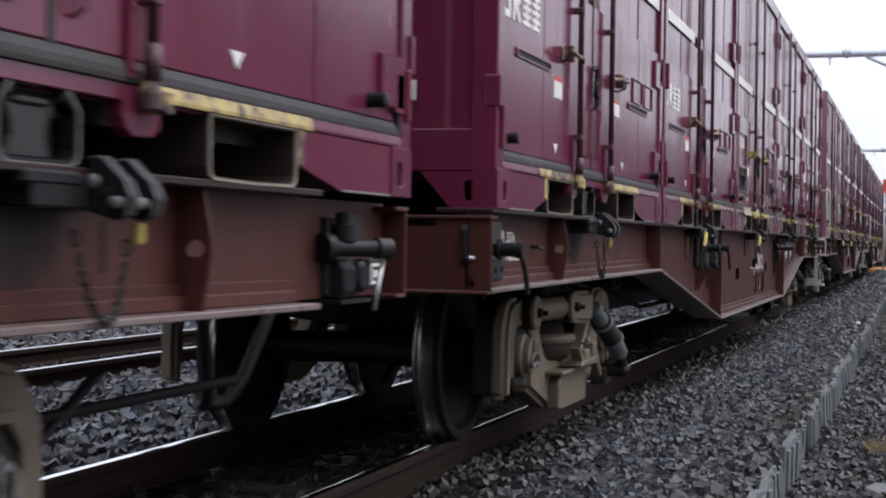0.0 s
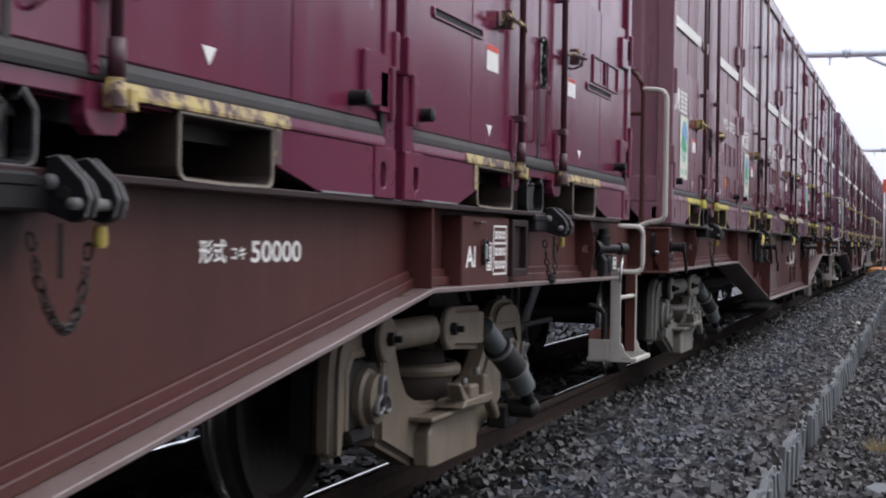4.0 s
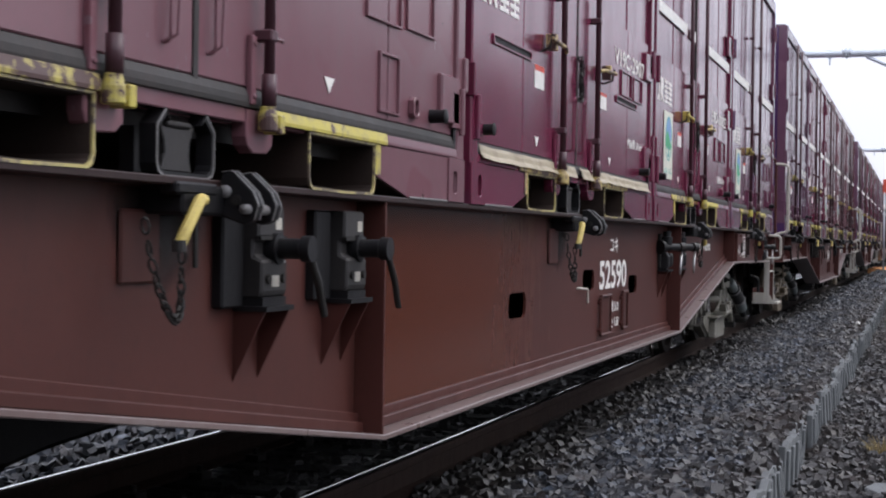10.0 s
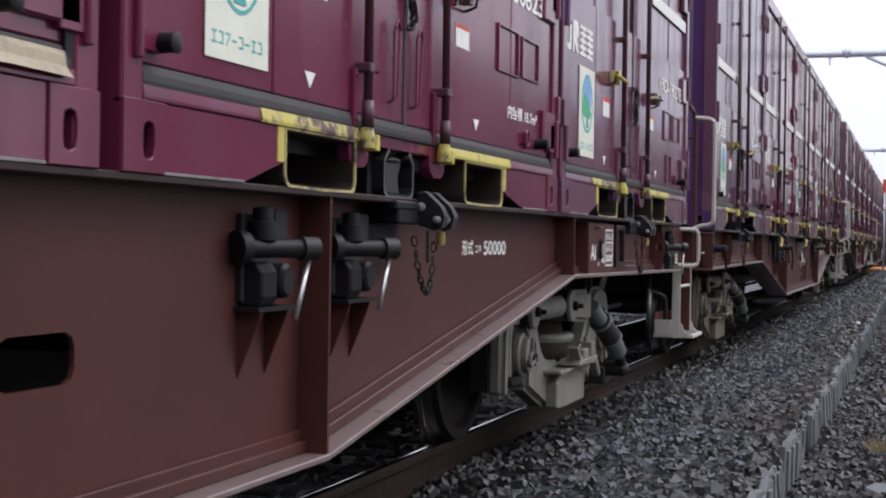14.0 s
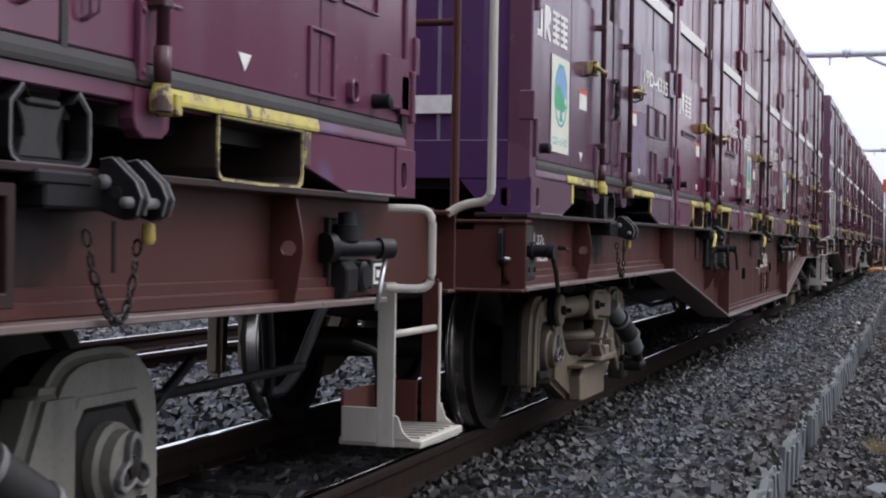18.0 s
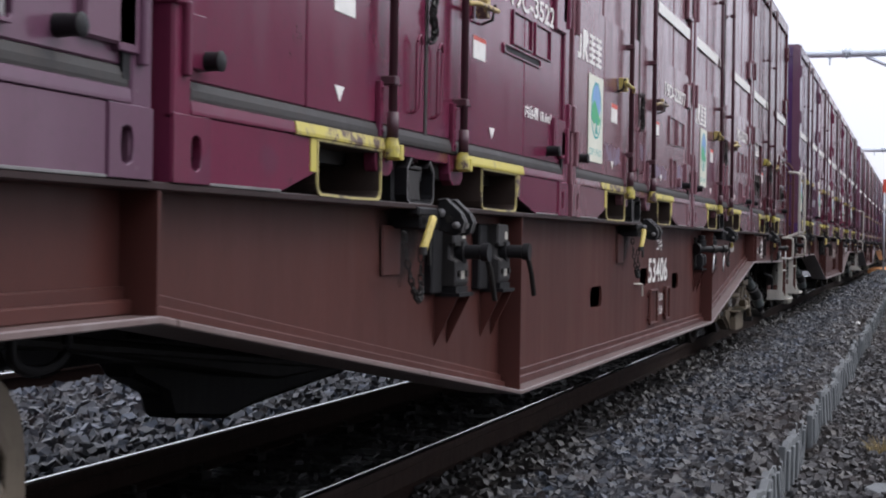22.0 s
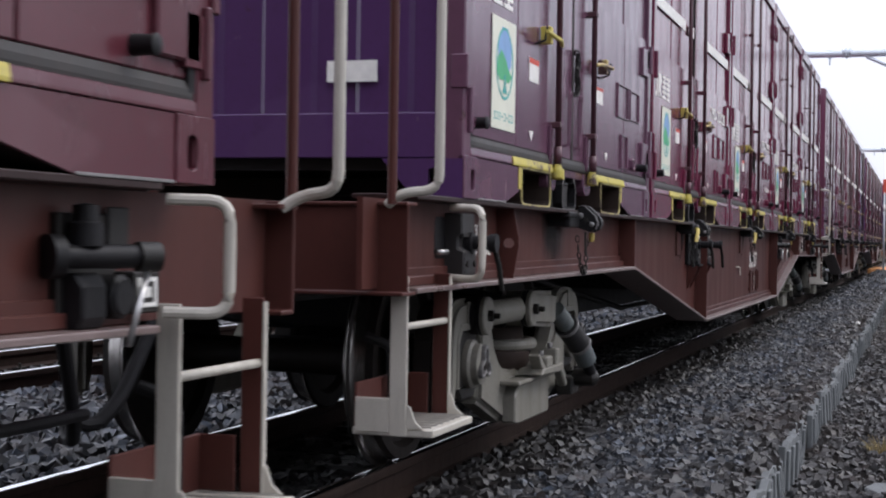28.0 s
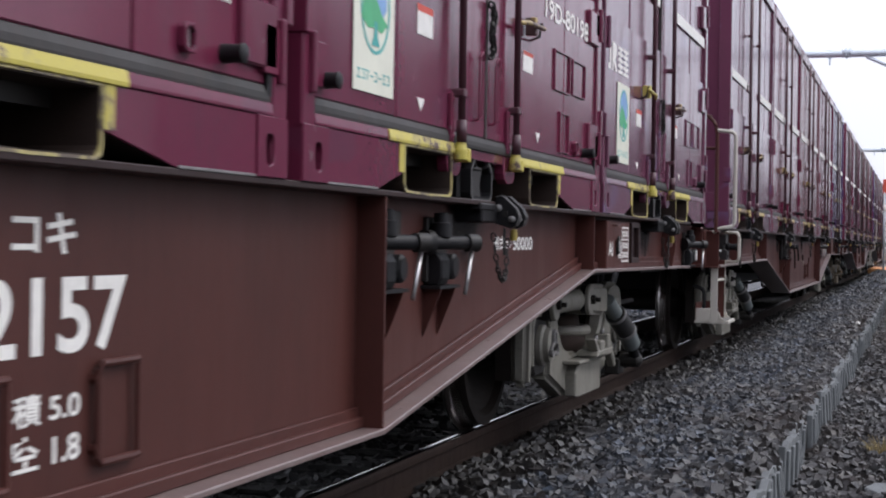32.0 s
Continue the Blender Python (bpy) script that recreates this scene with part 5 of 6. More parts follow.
    for sy, y in ((-1, FRONT_Y), (1, REAR_Y)):
        part("coupler", ("coupler", sy), lambda sy=sy, y=y: Shape().box(-0.12, 0.12, *sorted((y, y + sy * 0.38)), 0.76, 0.98).prism([(-0.2, y + sy * 0.26), (0.16, y + sy * 0.22), (0.2, y + sy * 0.42), (0.02, y + sy * 0.46), (-0.18, y + sy * 0.40)], "z", 0.74, 1.0), DARKSTEEL, w, "dark cast coupler", None, 0.015)
        part("air_hose", ("hose", sy), lambda sy=sy, y=y: Shape().tube(bent([(0.42, y + sy * 0.02, 0.80), (0.42, y + sy * 0.16, 0.74), (0.36, y + sy * 0.34, 0.42), (0.30, y + sy * 0.42, 0.34), (0.25, y + sy * 0.46, 0.42)], 0.08), 0.024, 10), BLACK, w, "black rubber air hose", None, 0, True)
    # stiffeners along the near sill
    for y in (-2.89, 2.89):
        part("rib", ("rib", y), rib(y, 0.39), FRAME_P, w)
    for y in (-5.88, 5.88):
        part("rib", ("rib", y), rib(y, 0.82), FRAME_P, w)
    for y in (-8.42, 8.42):
        part("holed_rib", ("hrib", y), holed_rib(y), FRAME_P, w)
    part("tie_lug", ("lug",), lambda: Shape().tube([(WEB_X, -8.74, 0.955), (WEB_X + 0.03, -8.74, 0.955), (WEB_X + 0.03, -8.66, 0.945)], 0.009, 8), DARKSTEEL, w)
    # boxed panel near the rear bogie with its data plates
    bxp = part("data_panel", ("dpanel",), lambda: Shape().box(WEB_X - 0.02, 1.205, 6.260, 6.880, 0.812, 1.066), FRAME_P, w, "brown boxed data panel", None, 0.004)
    part("card_box", ("cbox",), lambda: Shape().ring_plate([(6.907, 0.84), (7.145, 0.84), (7.145, 1.062), (6.907, 1.062)], [(6.935, 0.868), (7.117, 0.868), (7.117, 1.036), (6.935, 1.036)], "x", WEB_X, 1.215).box(WEB_X, 1.190, 6.925, 7.127, 0.86, 1.045), TOPFL_P, w, "card holder box darkened for the shade it sits in", None, 0.003)
    part("panel_lug", ("plug",), lambda: Shape().tube([(1.205, 6.400, 1.043), (1.225, 6.410, 1.043), (1.225, 6.470, 1.043), (1.205, 6.480, 1.043)], 0.006, 6), FRAME_P, bxp)
    if near:
        def data_bars(dates=False):
            s = Shape()
            x0, x1 = 1.2052, 1.2065
            for a, b in ((6.658, 6.666), (6.838, 6.846)):
                s.box(x0, x1, a, b, 0.849, 1.037)
            for z in (0.849, 0.965, 1.029):
                s.box(x0, x1, 6.666, 6.838, z, z + 0.008)
            for z, dz in ((0.872, 0.034),) if dates else ((0.872, 0.030), (0.922, 0.030), (0.985, 0.030)):
                for a in (6.684, 6.734, 6.784):
                    s.ring_plate(octagon(a + 0.018, z + dz / 2, 0.036, dz, 0.002), octagon(a + 0.018, z + dz / 2, 0.016, dz * 0.35, 0.001), "x", x0, x1)
            for a, b in ((6.570, 6.576), (6.630, 6.636)):
                s.box(x0, x1, a, b, 0.868, 0.972)
            for z in (0.868, 0.894, 0.907, 0.935, 0.966):
                s.box(x0, x1, 6.576, 6.630, z, z + 0.006)
            for z in (0.878, 0.917, 0.945):
                s.box(x0, x1, 6.584, 6.622, z, z + 0.012)
            return s
        dated = number == "52590"
        part("inspection_grid", ("imarks", dated), lambda: data_bars(dated), WHITE, bxp, "white inspection grid with dates" if dated else "white inspection grid with unreadable dates")
        if dated:
            lettering("lettering", "29-8-31", 1.2062, 6.676, 0.982, 0.152, 0.034, WHITE, bxp, "white painted date")
            lettering("lettering", "24-8-31", 1.2062, 6.676, 0.922, 0.152, 0.034, WHITE, bxp, "white painted date")
            part("dot_mark", ("dotm",), lambda: Shape().lathe([(1.205, 0.0), (1.205, 0.011), (1.2062, 0.011), (1.2062, 0.0)], (0, 6.492, 0.863), "x", 12), WHITE, bxp, "small white dot")
        lettering("lettering", "AI", 1.2062, 6.301, 0.882, 0.120, 0.076, WHITE, bxp, "white painted letters")
        part("toggle", ("toggle",), lambda: Shape().box(1.205, 1.224, 6.505, 6.535, 0.905, 0.968), CHROME, bxp, "bare metal toggle", None, 0.008)
        part("toggle_loop", ("togloop",), lambda: Shape().tube(bent([(1.215, 6.50, 0.895), (1.218, 6.49, 0.935), (1.218, 6.50, 0.978), (1.218, 6.53, 0.985), (1.215, 6.55, 0.965), (1.215, 6.55, 0.90), (1.215, 6.50, 0.893)], 0.015), 0.006, 6), DARKSTEEL, bxp)
    # brake gear
    brake_box(w, -3.21 if turned else -3.655, "f1", 0.085, None, True)
    brake_box(w, -2.65 if turned else -3.085, "f2", 0.085, None, True)
    brake_unit(w, 3.07 if turned else 2.61, -0.10, CHROME)
    brake_unit(w, 3.62 if turned else 3.21, -0.10, CHROME)
    brake_box(w, -9.03 if turned else -9.525, "e1", 0.085)
    brake_unit(w, 9.40 if turned else 8.90, -0.09, CHROME, True, False)
    # web is uncut; a black plate paints the recess's shaded inside
    part("end_recess", ("erec", turned), lambda: Shape().prism(octagon(-9.715, 0.962, 0.18, 0.150, 0.02), "x", WEB_X - 0.02, WEB_X + 0.002), BLACK, w, "flat black plate in place of a dark recess", pose(0, 0.58 if turned else 0.09, 0), 0.003)
    part("recess_pin", ("erecpin",), lambda: Shape().tube([(WEB_X + 0.004, -9.70, 0.912), (WEB_X + 0.03, -9.655, 0.912)], 0.011, 10), CHROME, w, "bare metal pin", pose(0, 0.49 if turned else 0.0, 0), 0, True)
    frame_box(w, 0.595 + shift, 0.865 + shift, 0.482, 0.686, ("a", shift))
    frame_box(w, 1.187 + shift, 1.35 + shift, 0.488, 0.692, ("b", shift))
    part("hook_handle", ("hhandle",), lambda: Shape().tube(bent([(WEB_X, 0.10, 0.742), (WEB_X + 0.02, 0.11, 0.742), (WEB_X + 0.022, 0.255, 0.735), (WEB_X + 0.022, 0.263, 0.665)], 0.015), 0.0062, 8), CREAM, w, "white bent handle", pose(0, (-0.375 if number == "52157" else shift * 0.5), 0), 0, True)
    part("reservoir", ("resv",), lambda: Shape().tube([(-0.55, -4.3, 0.66), (-0.55, -3.1, 0.66)], 0.19, 18), DARKSTEEL, w, "dark air reservoir", None, 0, True)
    for x in (0.55, -0.75):
        part("brake_pipe", ("bpipe", x), lambda x=x: Shape().tube([(x, FRONT_Y + 0.1, 0.74), (x, -5.6, 0.74), (x, -2.8, 0.45), (x, 2.8, 0.45), (x, 5.6, 0.74), (x, REAR_Y - 0.1, 0.74)], 0.02, 8), DARKSTEEL, w)
    part("brake_rod", ("brod",), lambda: Shape().tube([(0.72, 6.0, 0.52), (0.72, 9.6, 0.53)], 0.016, 8).tube([(0.70, 8.35, 0.36), (0.74, 8.75, 0.62)], 0.016, 8), BLACK, w, "black brake rigging", None, 0, True)
    for i in range(5):
        clamp_parts(w, (-9.20 + 3.812 * i if turned else -9.642 + 3.803 * i) + 1.80, yellow and i in (1, 2))
    for cy in (-7.07, 7.05):
        bogie(w, cy, BOGIE_BROWN if k in (0, 1, 3, 6) else BOGIE_P)
        for dy in (-0.95, 0.95):
            WHEELSETS.append((wheelset(w, cy + dy), k, cy + dy))
    if rear_step:
        ladder_end(w, REAR_Y, 1, "r")
    if front_step:
        ladder_end(w, FRONT_Y - 0.245, -1, "f")
    if near and number:
        x = WEB_X + 0.0015
        na, nw = {"52812": (0.565, 0.730), "52590": (0.667, 0.751), "53406": (0.549, 0.725), "52157": (0.861, 0.663)}[number]
        lettering("lettering", "コキ", x, 0.895 + shift, 0.916 + lift, 0.222, 0.082, WHITE, w, "white painted letters")
        lettering("lettering", number, x, na, 0.718 + lift, nw, 0.155, WHITE, w, "large white painted numerals")
        lettering("lettering", "積 5.0", x, 0.905 + shift, 0.588 + lift, 0.235, 0.062, WHITE, w, "white painted lettering")
        lettering("lettering", "空 1.8", x, 0.905 + shift, 0.504 + lift, 0.235, 0.068, WHITE, w, "white painted lettering")
        lettering("lettering", "形式", x, 4.395, 0.915, 0.145, 0.058, WHITE, w, "white painted lettering")
        lettering("lettering", "コキ", x, 4.565, 0.922, 0.085, 0.034, WHITE, w, "white painted lettering")
        lettering("lettering", "50000", x, 4.680, 0.915, 0.32, 0.056, WHITE, w, "white painted numerals")
        lettering("lettering", "荷重 37t", x, -8.96 if turned else -9.37, 0.967, 0.35, 0.056, WHITE, w, "white painted lettering")
        lettering("lettering", "自重 18.3t", x, -8.96 if turned else -9.37, 0.893, 0.445 if turned else 0.424, 0.056, WHITE, w, "white painted lettering")
    return w


# ---- twelve-foot containers ----
CL, CW, CH = 3.715, 1.225, 2.478


def panel_side(y0, y1, z0, z1, x, ribs):
    """A door leaf: a plate with chamfered edges and, where asked, shallow upright swages."""
    def make():
        s = Shape()
        pts = [(x - 0.03, y0), (x - 0.012, y0)]
        edge = [(x - 0.012, y0 + 0.012), (x, y0 + 0.022)]
        n = ribs
        span = y1 - y0 - 0.07
        for k in range(n):
            a = y0 + 0.035 + span * (k + 0.30) / n
            b = y0 + 0.035 + span * (k + 0.70) / n
            edge += [(x, a), (x + 0.011, a + 0.03), (x + 0.011, b - 0.03), (x, b)]
        edge += [(x, y1 - 0.022), (x - 0.012, y1 - 0.012)]
        pts = [(x - 0.03, y0)] + edge + [(x - 0.03, y1)]
        s.prism(pts, "z", z0, z1)
        return s
    return make


def crumpled(ya, yb, drop=0.0, amount=1.0):
    """A strip of tape over the sill gasket, buckled along its length."""
    s = Shape()
    n = max(6, int((yb - ya) / 0.028))
    rows = []
    for j in range(n + 1):
        y = ya + (yb - ya) * j / n
        u = amount * noise.noise((y * 9.0, 1.7, 0.0))
        v = amount * noise.noise((y * 4.0, 5.1, 0.0))
        q = amount * noise.noise((y * 24.0, 3.3, 0.0))
        f = [(CW - 0.005, 0.214 + 0.006 * v), (CW + 0.002 + 0.009 * u, 0.201 + 0.007 * q), (CW + 0.005 + 0.010 * u, 0.184 + 0.007 * v), (CW + 0.017 + 0.006 * q + 0.2 * drop, 0.164 + 0.007 * v - drop)]
        row = f + [(px - 0.003, pz) for px, pz in f[::-1]]
        rows.append([s.bm.verts.new((px, y, pz)) for px, pz in row])
    for p, q in zip(rows, rows[1:]):
        for k in range(8):
            s.bm.faces.new((p[k], p[(k + 1) % 8], q[(k + 1) % 8], q[k]))
    s.bm.faces.new(rows[0])
    s.bm.faces.new(rows[-1][::-1])
    return s


def ragged(ya, yb, za, zb, seed):
    """A thin patch of rubbed paint with an uneven outline on the door face."""
    rng = random.Random(seed)
    pts = []
    n = 9
    for j in range(n):
        pts.append((ya + (yb - ya) * j / n, za + rng.uniform(-0.012, 0.014)))
    for j in range(5):
        pts.append((yb + rng.uniform(-0.02, 0.02), za + (zb - za) * j / 5))
    for j in range(n):
        pts.append((yb - (yb - ya) * j / n, zb + rng.uniform(-0.014, 0.012)))
    for j in range(5):
        pts.append((ya + rng.uniform(-0.02, 0.02), zb - (zb - za) * j / 5))
    return Shape().prism(pts, "x", CW - 0.0125, CW - 0.0110)


def sticker_parts(c, y, z, w=0.335, h=0.42):
    """Pale upright sticker with a round green and blue emblem and a line of small print, drawn as plain shapes."""
    x = CW - 0.009
    st = part("sticker", ("stk",), lambda: Shape().box(0, 0.0016, 0, w, 0, h), STICKER, c, "pale sticker with green and blue emblem", pose(x, y, z))
    cx = w * 0.52
    part("emblem_ring", ("stkring",), lambda: Shape().ring_plate(ellipse(cx, h * 0.60, w * 0.72, h * 0.66, 24), ellipse(cx, h * 0.60, w * 0.65, h * 0.61, 24), "x", 0.0016, 0.0026), TEAL, st, "teal emblem ring")
    part("emblem_crown", ("stkglobe",), lambda: Shape().prism([(cx + w * r * math.cos(a), h * 0.70 + h * r * 0.82 * math.sin(a)) for a, r in ((2 * math.pi * q / 16, 0.27 + 0.03 * (q % 2)) for q in range(16))], "x", 0.0016, 0.0024), BLUE, st, "pale blue tree crown")
    part("emblem_leaf", ("stkleaf",), lambda: Shape().prism([(cx - 0.115, h * 0.50), (cx - 0.06, h * 0.44), (cx + 0.0, h * 0.46), (cx + 0.05, h * 0.43), (cx + 0.10, h * 0.50), (cx + 0.05, h * 0.56), (cx + 0.01, h * 0.64), (cx - 0.05, h * 0.72), (cx - 0.10, h * 0.64)], "x", 0.0026, 0.0032), GREEN, st, "green leaf shape")
    part("emblem_trunk", ("stktrunk",), lambda: Shape().prism([(cx - 0.035, h * 0.33), (cx + 0.035, h * 0.33), (cx + 0.014, h * 0.40), (cx + 0.012, h * 0.50), (cx - 0.012, h * 0.50), (cx - 0.014, h * 0.40)], "x", 0.0032, 0.0038), TEAL, st, "teal trunk shape")

    def line():
        s = Shape()
        for k in range(8):
            a = w * (0.09 + 0.83 * k / 8)
            z0, z1 = 0.034, 0.064
            if k in (3, 5):
                s.box(0.0016, 0.0022, a, a + 0.026, 0.046, 0.051)
                continue
            s.box(0.0016, 0.0022, a + 0.002, a + 0.025, z1 - 0.005, z1)
            if k % 3 == 0:
                s.box(0.0016, 0.0022, a, a + 0.027, z0, z0 + 0.005).box(0.0016, 0.0022, a + 0.011, a + 0.016, z0 + 0.005, z1 - 0.005)
            elif k % 3 == 1:
                s.box(0.0016, 0.0022, a + 0.002, a + 0.025, z0, z0 + 0.005).box(0.0016, 0.0022, a + 0.020, a + 0.025, z0 + 0.005, z1 - 0.005)
            else:
                s.prism([(a + 0.020, z1 - 0.005), (a + 0.025, z1 - 0.005), (a + 0.010, z0), (a + 0.004, z0)], "x", 0.0016, 0.0022)
        return s
    part("small_print", ("stkline",), line, TEAL, st, "line of small teal print")


CONTAINERS = []
V186, V187 = "内容積 18.6m³", "内容積 18.7m³"


def container(k, slot, paint, code="", volume="", sticker=1, tape=False, vent=False, detail=2, emblem=True, orange=False, sign=0.41, yel=None, rim=True, rubs=(), slotted=False, ends=None):
    """A steel railway container; y = 0 at its leading end, z = 0 at its base. detail 2: passes close by; 1: seen from afar."""
    c = thing("freight_container", "%s twelve-foot steel freight container with side doors" % ("weathered maroon", "faded maroon", "purple-maroon", "dull brown-maroon", "violet", "dusty lilac-maroon", "lilac-violet")[paint], "container", "containers on the train")
    P = CONT[paint]
    x = CW
    E = CONT[paint if ends is None else ends]
    yel = yel or (YELLOW if k in (2, 3, 4) else YELLOW_WORN)
    body = part("body", ("cbody",), lambda: Shape().box(-x + 0.03, x - 0.058, 0.055, CL - 0.055, 0.14, CH - 0.06), P, c, "", None, 0.004)
    part("roof", ("croof",), lambda: Shape().prism([(-x + 0.01, CH - 0.06), (x - 0.01, CH - 0.06), (x - 0.03, CH - 0.02), (0, CH), (-x + 0.03, CH - 0.02)], "y", 0.01, CL - 0.01), P, c)
    for sx in (1, -1):
        for a, b in ((0.0, 0.085), (CL - 0.085, CL)):
            part("corner_post", ("cpost", sx, a), lambda sx=sx, a=a, b=b: Shape().box(*sorted((sx * (x - 0.10), sx * x)), a, b, 0.0, CH - 0.03), P, c, "", None, 0.006)
        part("top_rail", ("trail", sx), lambda sx=sx: Shape().prism([(sx * (x - 0.08), CH - 0.15), (sx * x, CH - 0.15), (sx * (x + 0.004), CH - 0.03), (sx * (x - 0.06), CH)], "y", 0.085, CL - 0.085), P, c, "", None, 0.004)
    part("bottom_rail", ("brail",), lambda: Shape().box(x - 0.09, x - 0.014, 0.085, CL - 0.085, 0.142, 0.180), P, c, "", None, 0.003)
    for nm, ya, yb in (("a", 0.085, 1.30), ("b", 2.07, CL - 0.085)):
        part("sill_plate", ("sillp", nm), lambda ya=ya, yb=yb: Shape().prism([(x - 0.03, 0.140), (x - 0.012, 0.150), (x + 0.002, 0.150), (x + 0.002, 0.158), (x - 0.001, 0.182), (x - 0.03, 0.182)], "y", ya, yb), P, c, "sloping sill plate over the skirt", None, 0.002)
    # corner castings with their slots, on side and end
    for a, m in ((0.0, 1), (CL, -1)):
        y0, y1 = sorted((a, a + m * 0.175))
        yc = a + m * 0.105

        def casting(y0=y0, y1=y1, yc=yc):
            n = 16
            out = [(y0, 0.0), ((y0 + y1) / 2, 0.0), (y1, 0.0), (y1, 0.045), (y1, 0.09), (y1, 0.149), ((y0 + y1) / 2, 0.149), (y0, 0.149), (y0, 0.09), (y0, 0.045)]
            inn = [(yc + dx, dz) for dx, dz in ((-0.02, 0.035), (0.0, 0.028), (0.02, 0.035), (0.024, 0.055), (0.024, 0.08), (0.02, 0.10), (0.0, 0.107), (-0.02, 0.10), (-0.024, 0.08), (-0.024, 0.055))]
            return Shape().ring_plate(out, inn, "x", x - 0.02, x + 0.004)
        part("corner_casting", ("ccast", a), casting, P, c, "", None, 0.002)
        part("slot_back", ("sback", a), lambda y0=y0, y1=y1: Shape().box(x - 0.10, x - 0.06, y0 + 0.02, y1, 0.01, 0.13), BLACK, c)

        def skirt(a=a, m=m):
            e = 0.795 if m > 0 else 0.875
            pts = [(a + m * 0.176, 0.0), (a + m * 0.57, 0.0), (a + m * e, 0.058), (a + m * e, 0.149), (a + m * 0.176, 0.149)]
            return Shape().prism(pts, "x", x - 0.012, x - 0.002)

        def gusset(a=a, m=m):
            e = 0.795 if m > 0 else 0.875
            return Shape().prism([(a + m * 0.55, 0.001), (a + m * 0.57, 0.001), (a + m * e, 0.058), (a + m * e, 0.068)], "x", x - 0.16, x - 0.013)

        def worn(a=a, m=m):
            return Shape().box(x - 0.004, x + 0.001, *sorted((a + m * 0.178, a + m * 0.568)), -0.001, 0.006)
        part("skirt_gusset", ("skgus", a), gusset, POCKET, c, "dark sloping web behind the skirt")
        part("skirt_edge", ("skedge", a), worn, EDGE, c, "bare worn skirt edge", None, 0.001)
        part("skirt_plate", ("skirt", a), skirt, P, c, "", None, 0.002)
        # hinge block and rubber buffer near each post
        yb = 0.145 if m > 0 else 3.375
        part("door_buffer", ("dbuf", a), lambda yb=yb: Shape().lathe([(x - 0.03, 0.0), (x - 0.03, 0.024), (x + 0.03, 0.021), (x + 0.042, 0.024), (x + 0.046, 0.018), (x + 0.046, 0.0)], (0, yb, 0.272), "x", 14), BLACK, c, "black rubber door buffer", None, 0, True)
        for z in (0.20, 0.80, 1.40, 2.0) if detail > 1 else (0.8,):
            part("hinge", ("hinge", a, z), lambda a=a, m=m, z=z: Shape().box(x - 0.02, x + 0.006, *sorted((a + m * 0.05, a + m * 0.145)), z + 0.05, z + 0.17).tube([(x + 0.006, a + m * 0.052, z + 0.03), (x + 0.006, a + m * 0.052, z + 0.19)], 0.013, 8), P, c, "", None, 0.003)
    # fork pockets with painted rims under a sloping yellow lip
    for a in (0.80, 2.345):
        b = a + 0.49

        def mouth(a=a, b=b, t=0.0):
            lo, hi = -0.004 + t, 0.149 - t
            return [(a + t, hi), (a + t, 0.028), (a + t + 0.007, lo + 0.012), (a + t + 0.022, lo + 0.003), ((a + b) / 2, lo), (b - t - 0.022, lo + 0.003), (b - t - 0.007, lo + 0.012), (b - t, 0.028), (b - t, hi)]
        if rim:
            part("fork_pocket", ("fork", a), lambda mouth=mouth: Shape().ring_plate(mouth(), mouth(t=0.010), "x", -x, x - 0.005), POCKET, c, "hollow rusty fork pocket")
            part("pocket_rim", ("rim", a), lambda mouth=mouth: Shape().ring_plate(mouth(), mouth(t=0.0065), "x", x - 0.005, x + 0.001), RIM if k < 2 else RIM_YELLOW if k < 5 else POCKET, c, "scraped painted pocket rim")
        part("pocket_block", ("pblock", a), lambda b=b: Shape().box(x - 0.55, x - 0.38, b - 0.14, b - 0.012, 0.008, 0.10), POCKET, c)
        y0, y1 = (a - 0.046, a - 0.006) if a < 2 else (b + 0.006, b + 0.046)
        part("rim_bar", ("rimbar", a), lambda y0=y0, y1=y1: Shape().box(x - 0.0022, x + 0.0005, y0, y1, 0.060, 0.148), yel, c, "chipped yellow stripe on the skirt edge")
        y0, y1 = (a - 0.15, 1.302) if a < 2 else (2.068, b + 0.09)
        part("pocket_lip", ("lip", a), lambda y0=y0, y1=y1: Shape().prism([(x + 0.0, 0.148), (x + 0.006, 0.1485), (x + 0.007, 0.158), (x + 0.0015, 0.1835), (x - 0.002, 0.1825), (x + 0.001, 0.157)], "y", y0, y1), yel, c, "chipped yellow lip over the fork pocket", None, 0.0015)
    # base crossing behind the pockets
    part("floor_frame", ("cfloor",), lambda: Shape().box(-x + 0.02, x - 0.11, 0.09, CL - 0.09, 0.10, 0.14), DARKSTEEL, c)
    # door leaves
    z0, z1 = 0.226, CH - 0.16
    leaves = (("a", 0.095, 0.74, 0), ("b", 0.75, 1.710, 0), ("c", 1.735, 2.96, 0), ("d", 2.97, CL - 0.095, 0))
    for nm, y0, y1, nr in leaves:
        d = part("door_leaf", ("leaf", nm), panel_side(y0, y1, 1.02, z1, CW - 0.022, nr), P, c)
        part("door_leaf", ("leaflow", nm), lambda y0=y0, y1=y1: Shape().box(CW - 0.055, CW - 0.012, y0, y1, z0, 1.018), P, c, "", None, 0.004)
    part("gasket", ("gask",), lambda: Shape().prism([(x - 0.05, 0.178), (x - 0.005, 0.178), (x - 0.003, 0.190), (x - 0.004, 0.205), (x - 0.011, 0.224), (x - 0.05, 0.226)], "y", 0.09, CL - 0.09), RUBBER, c, "grey rubber sill gasket", None, 0.002)
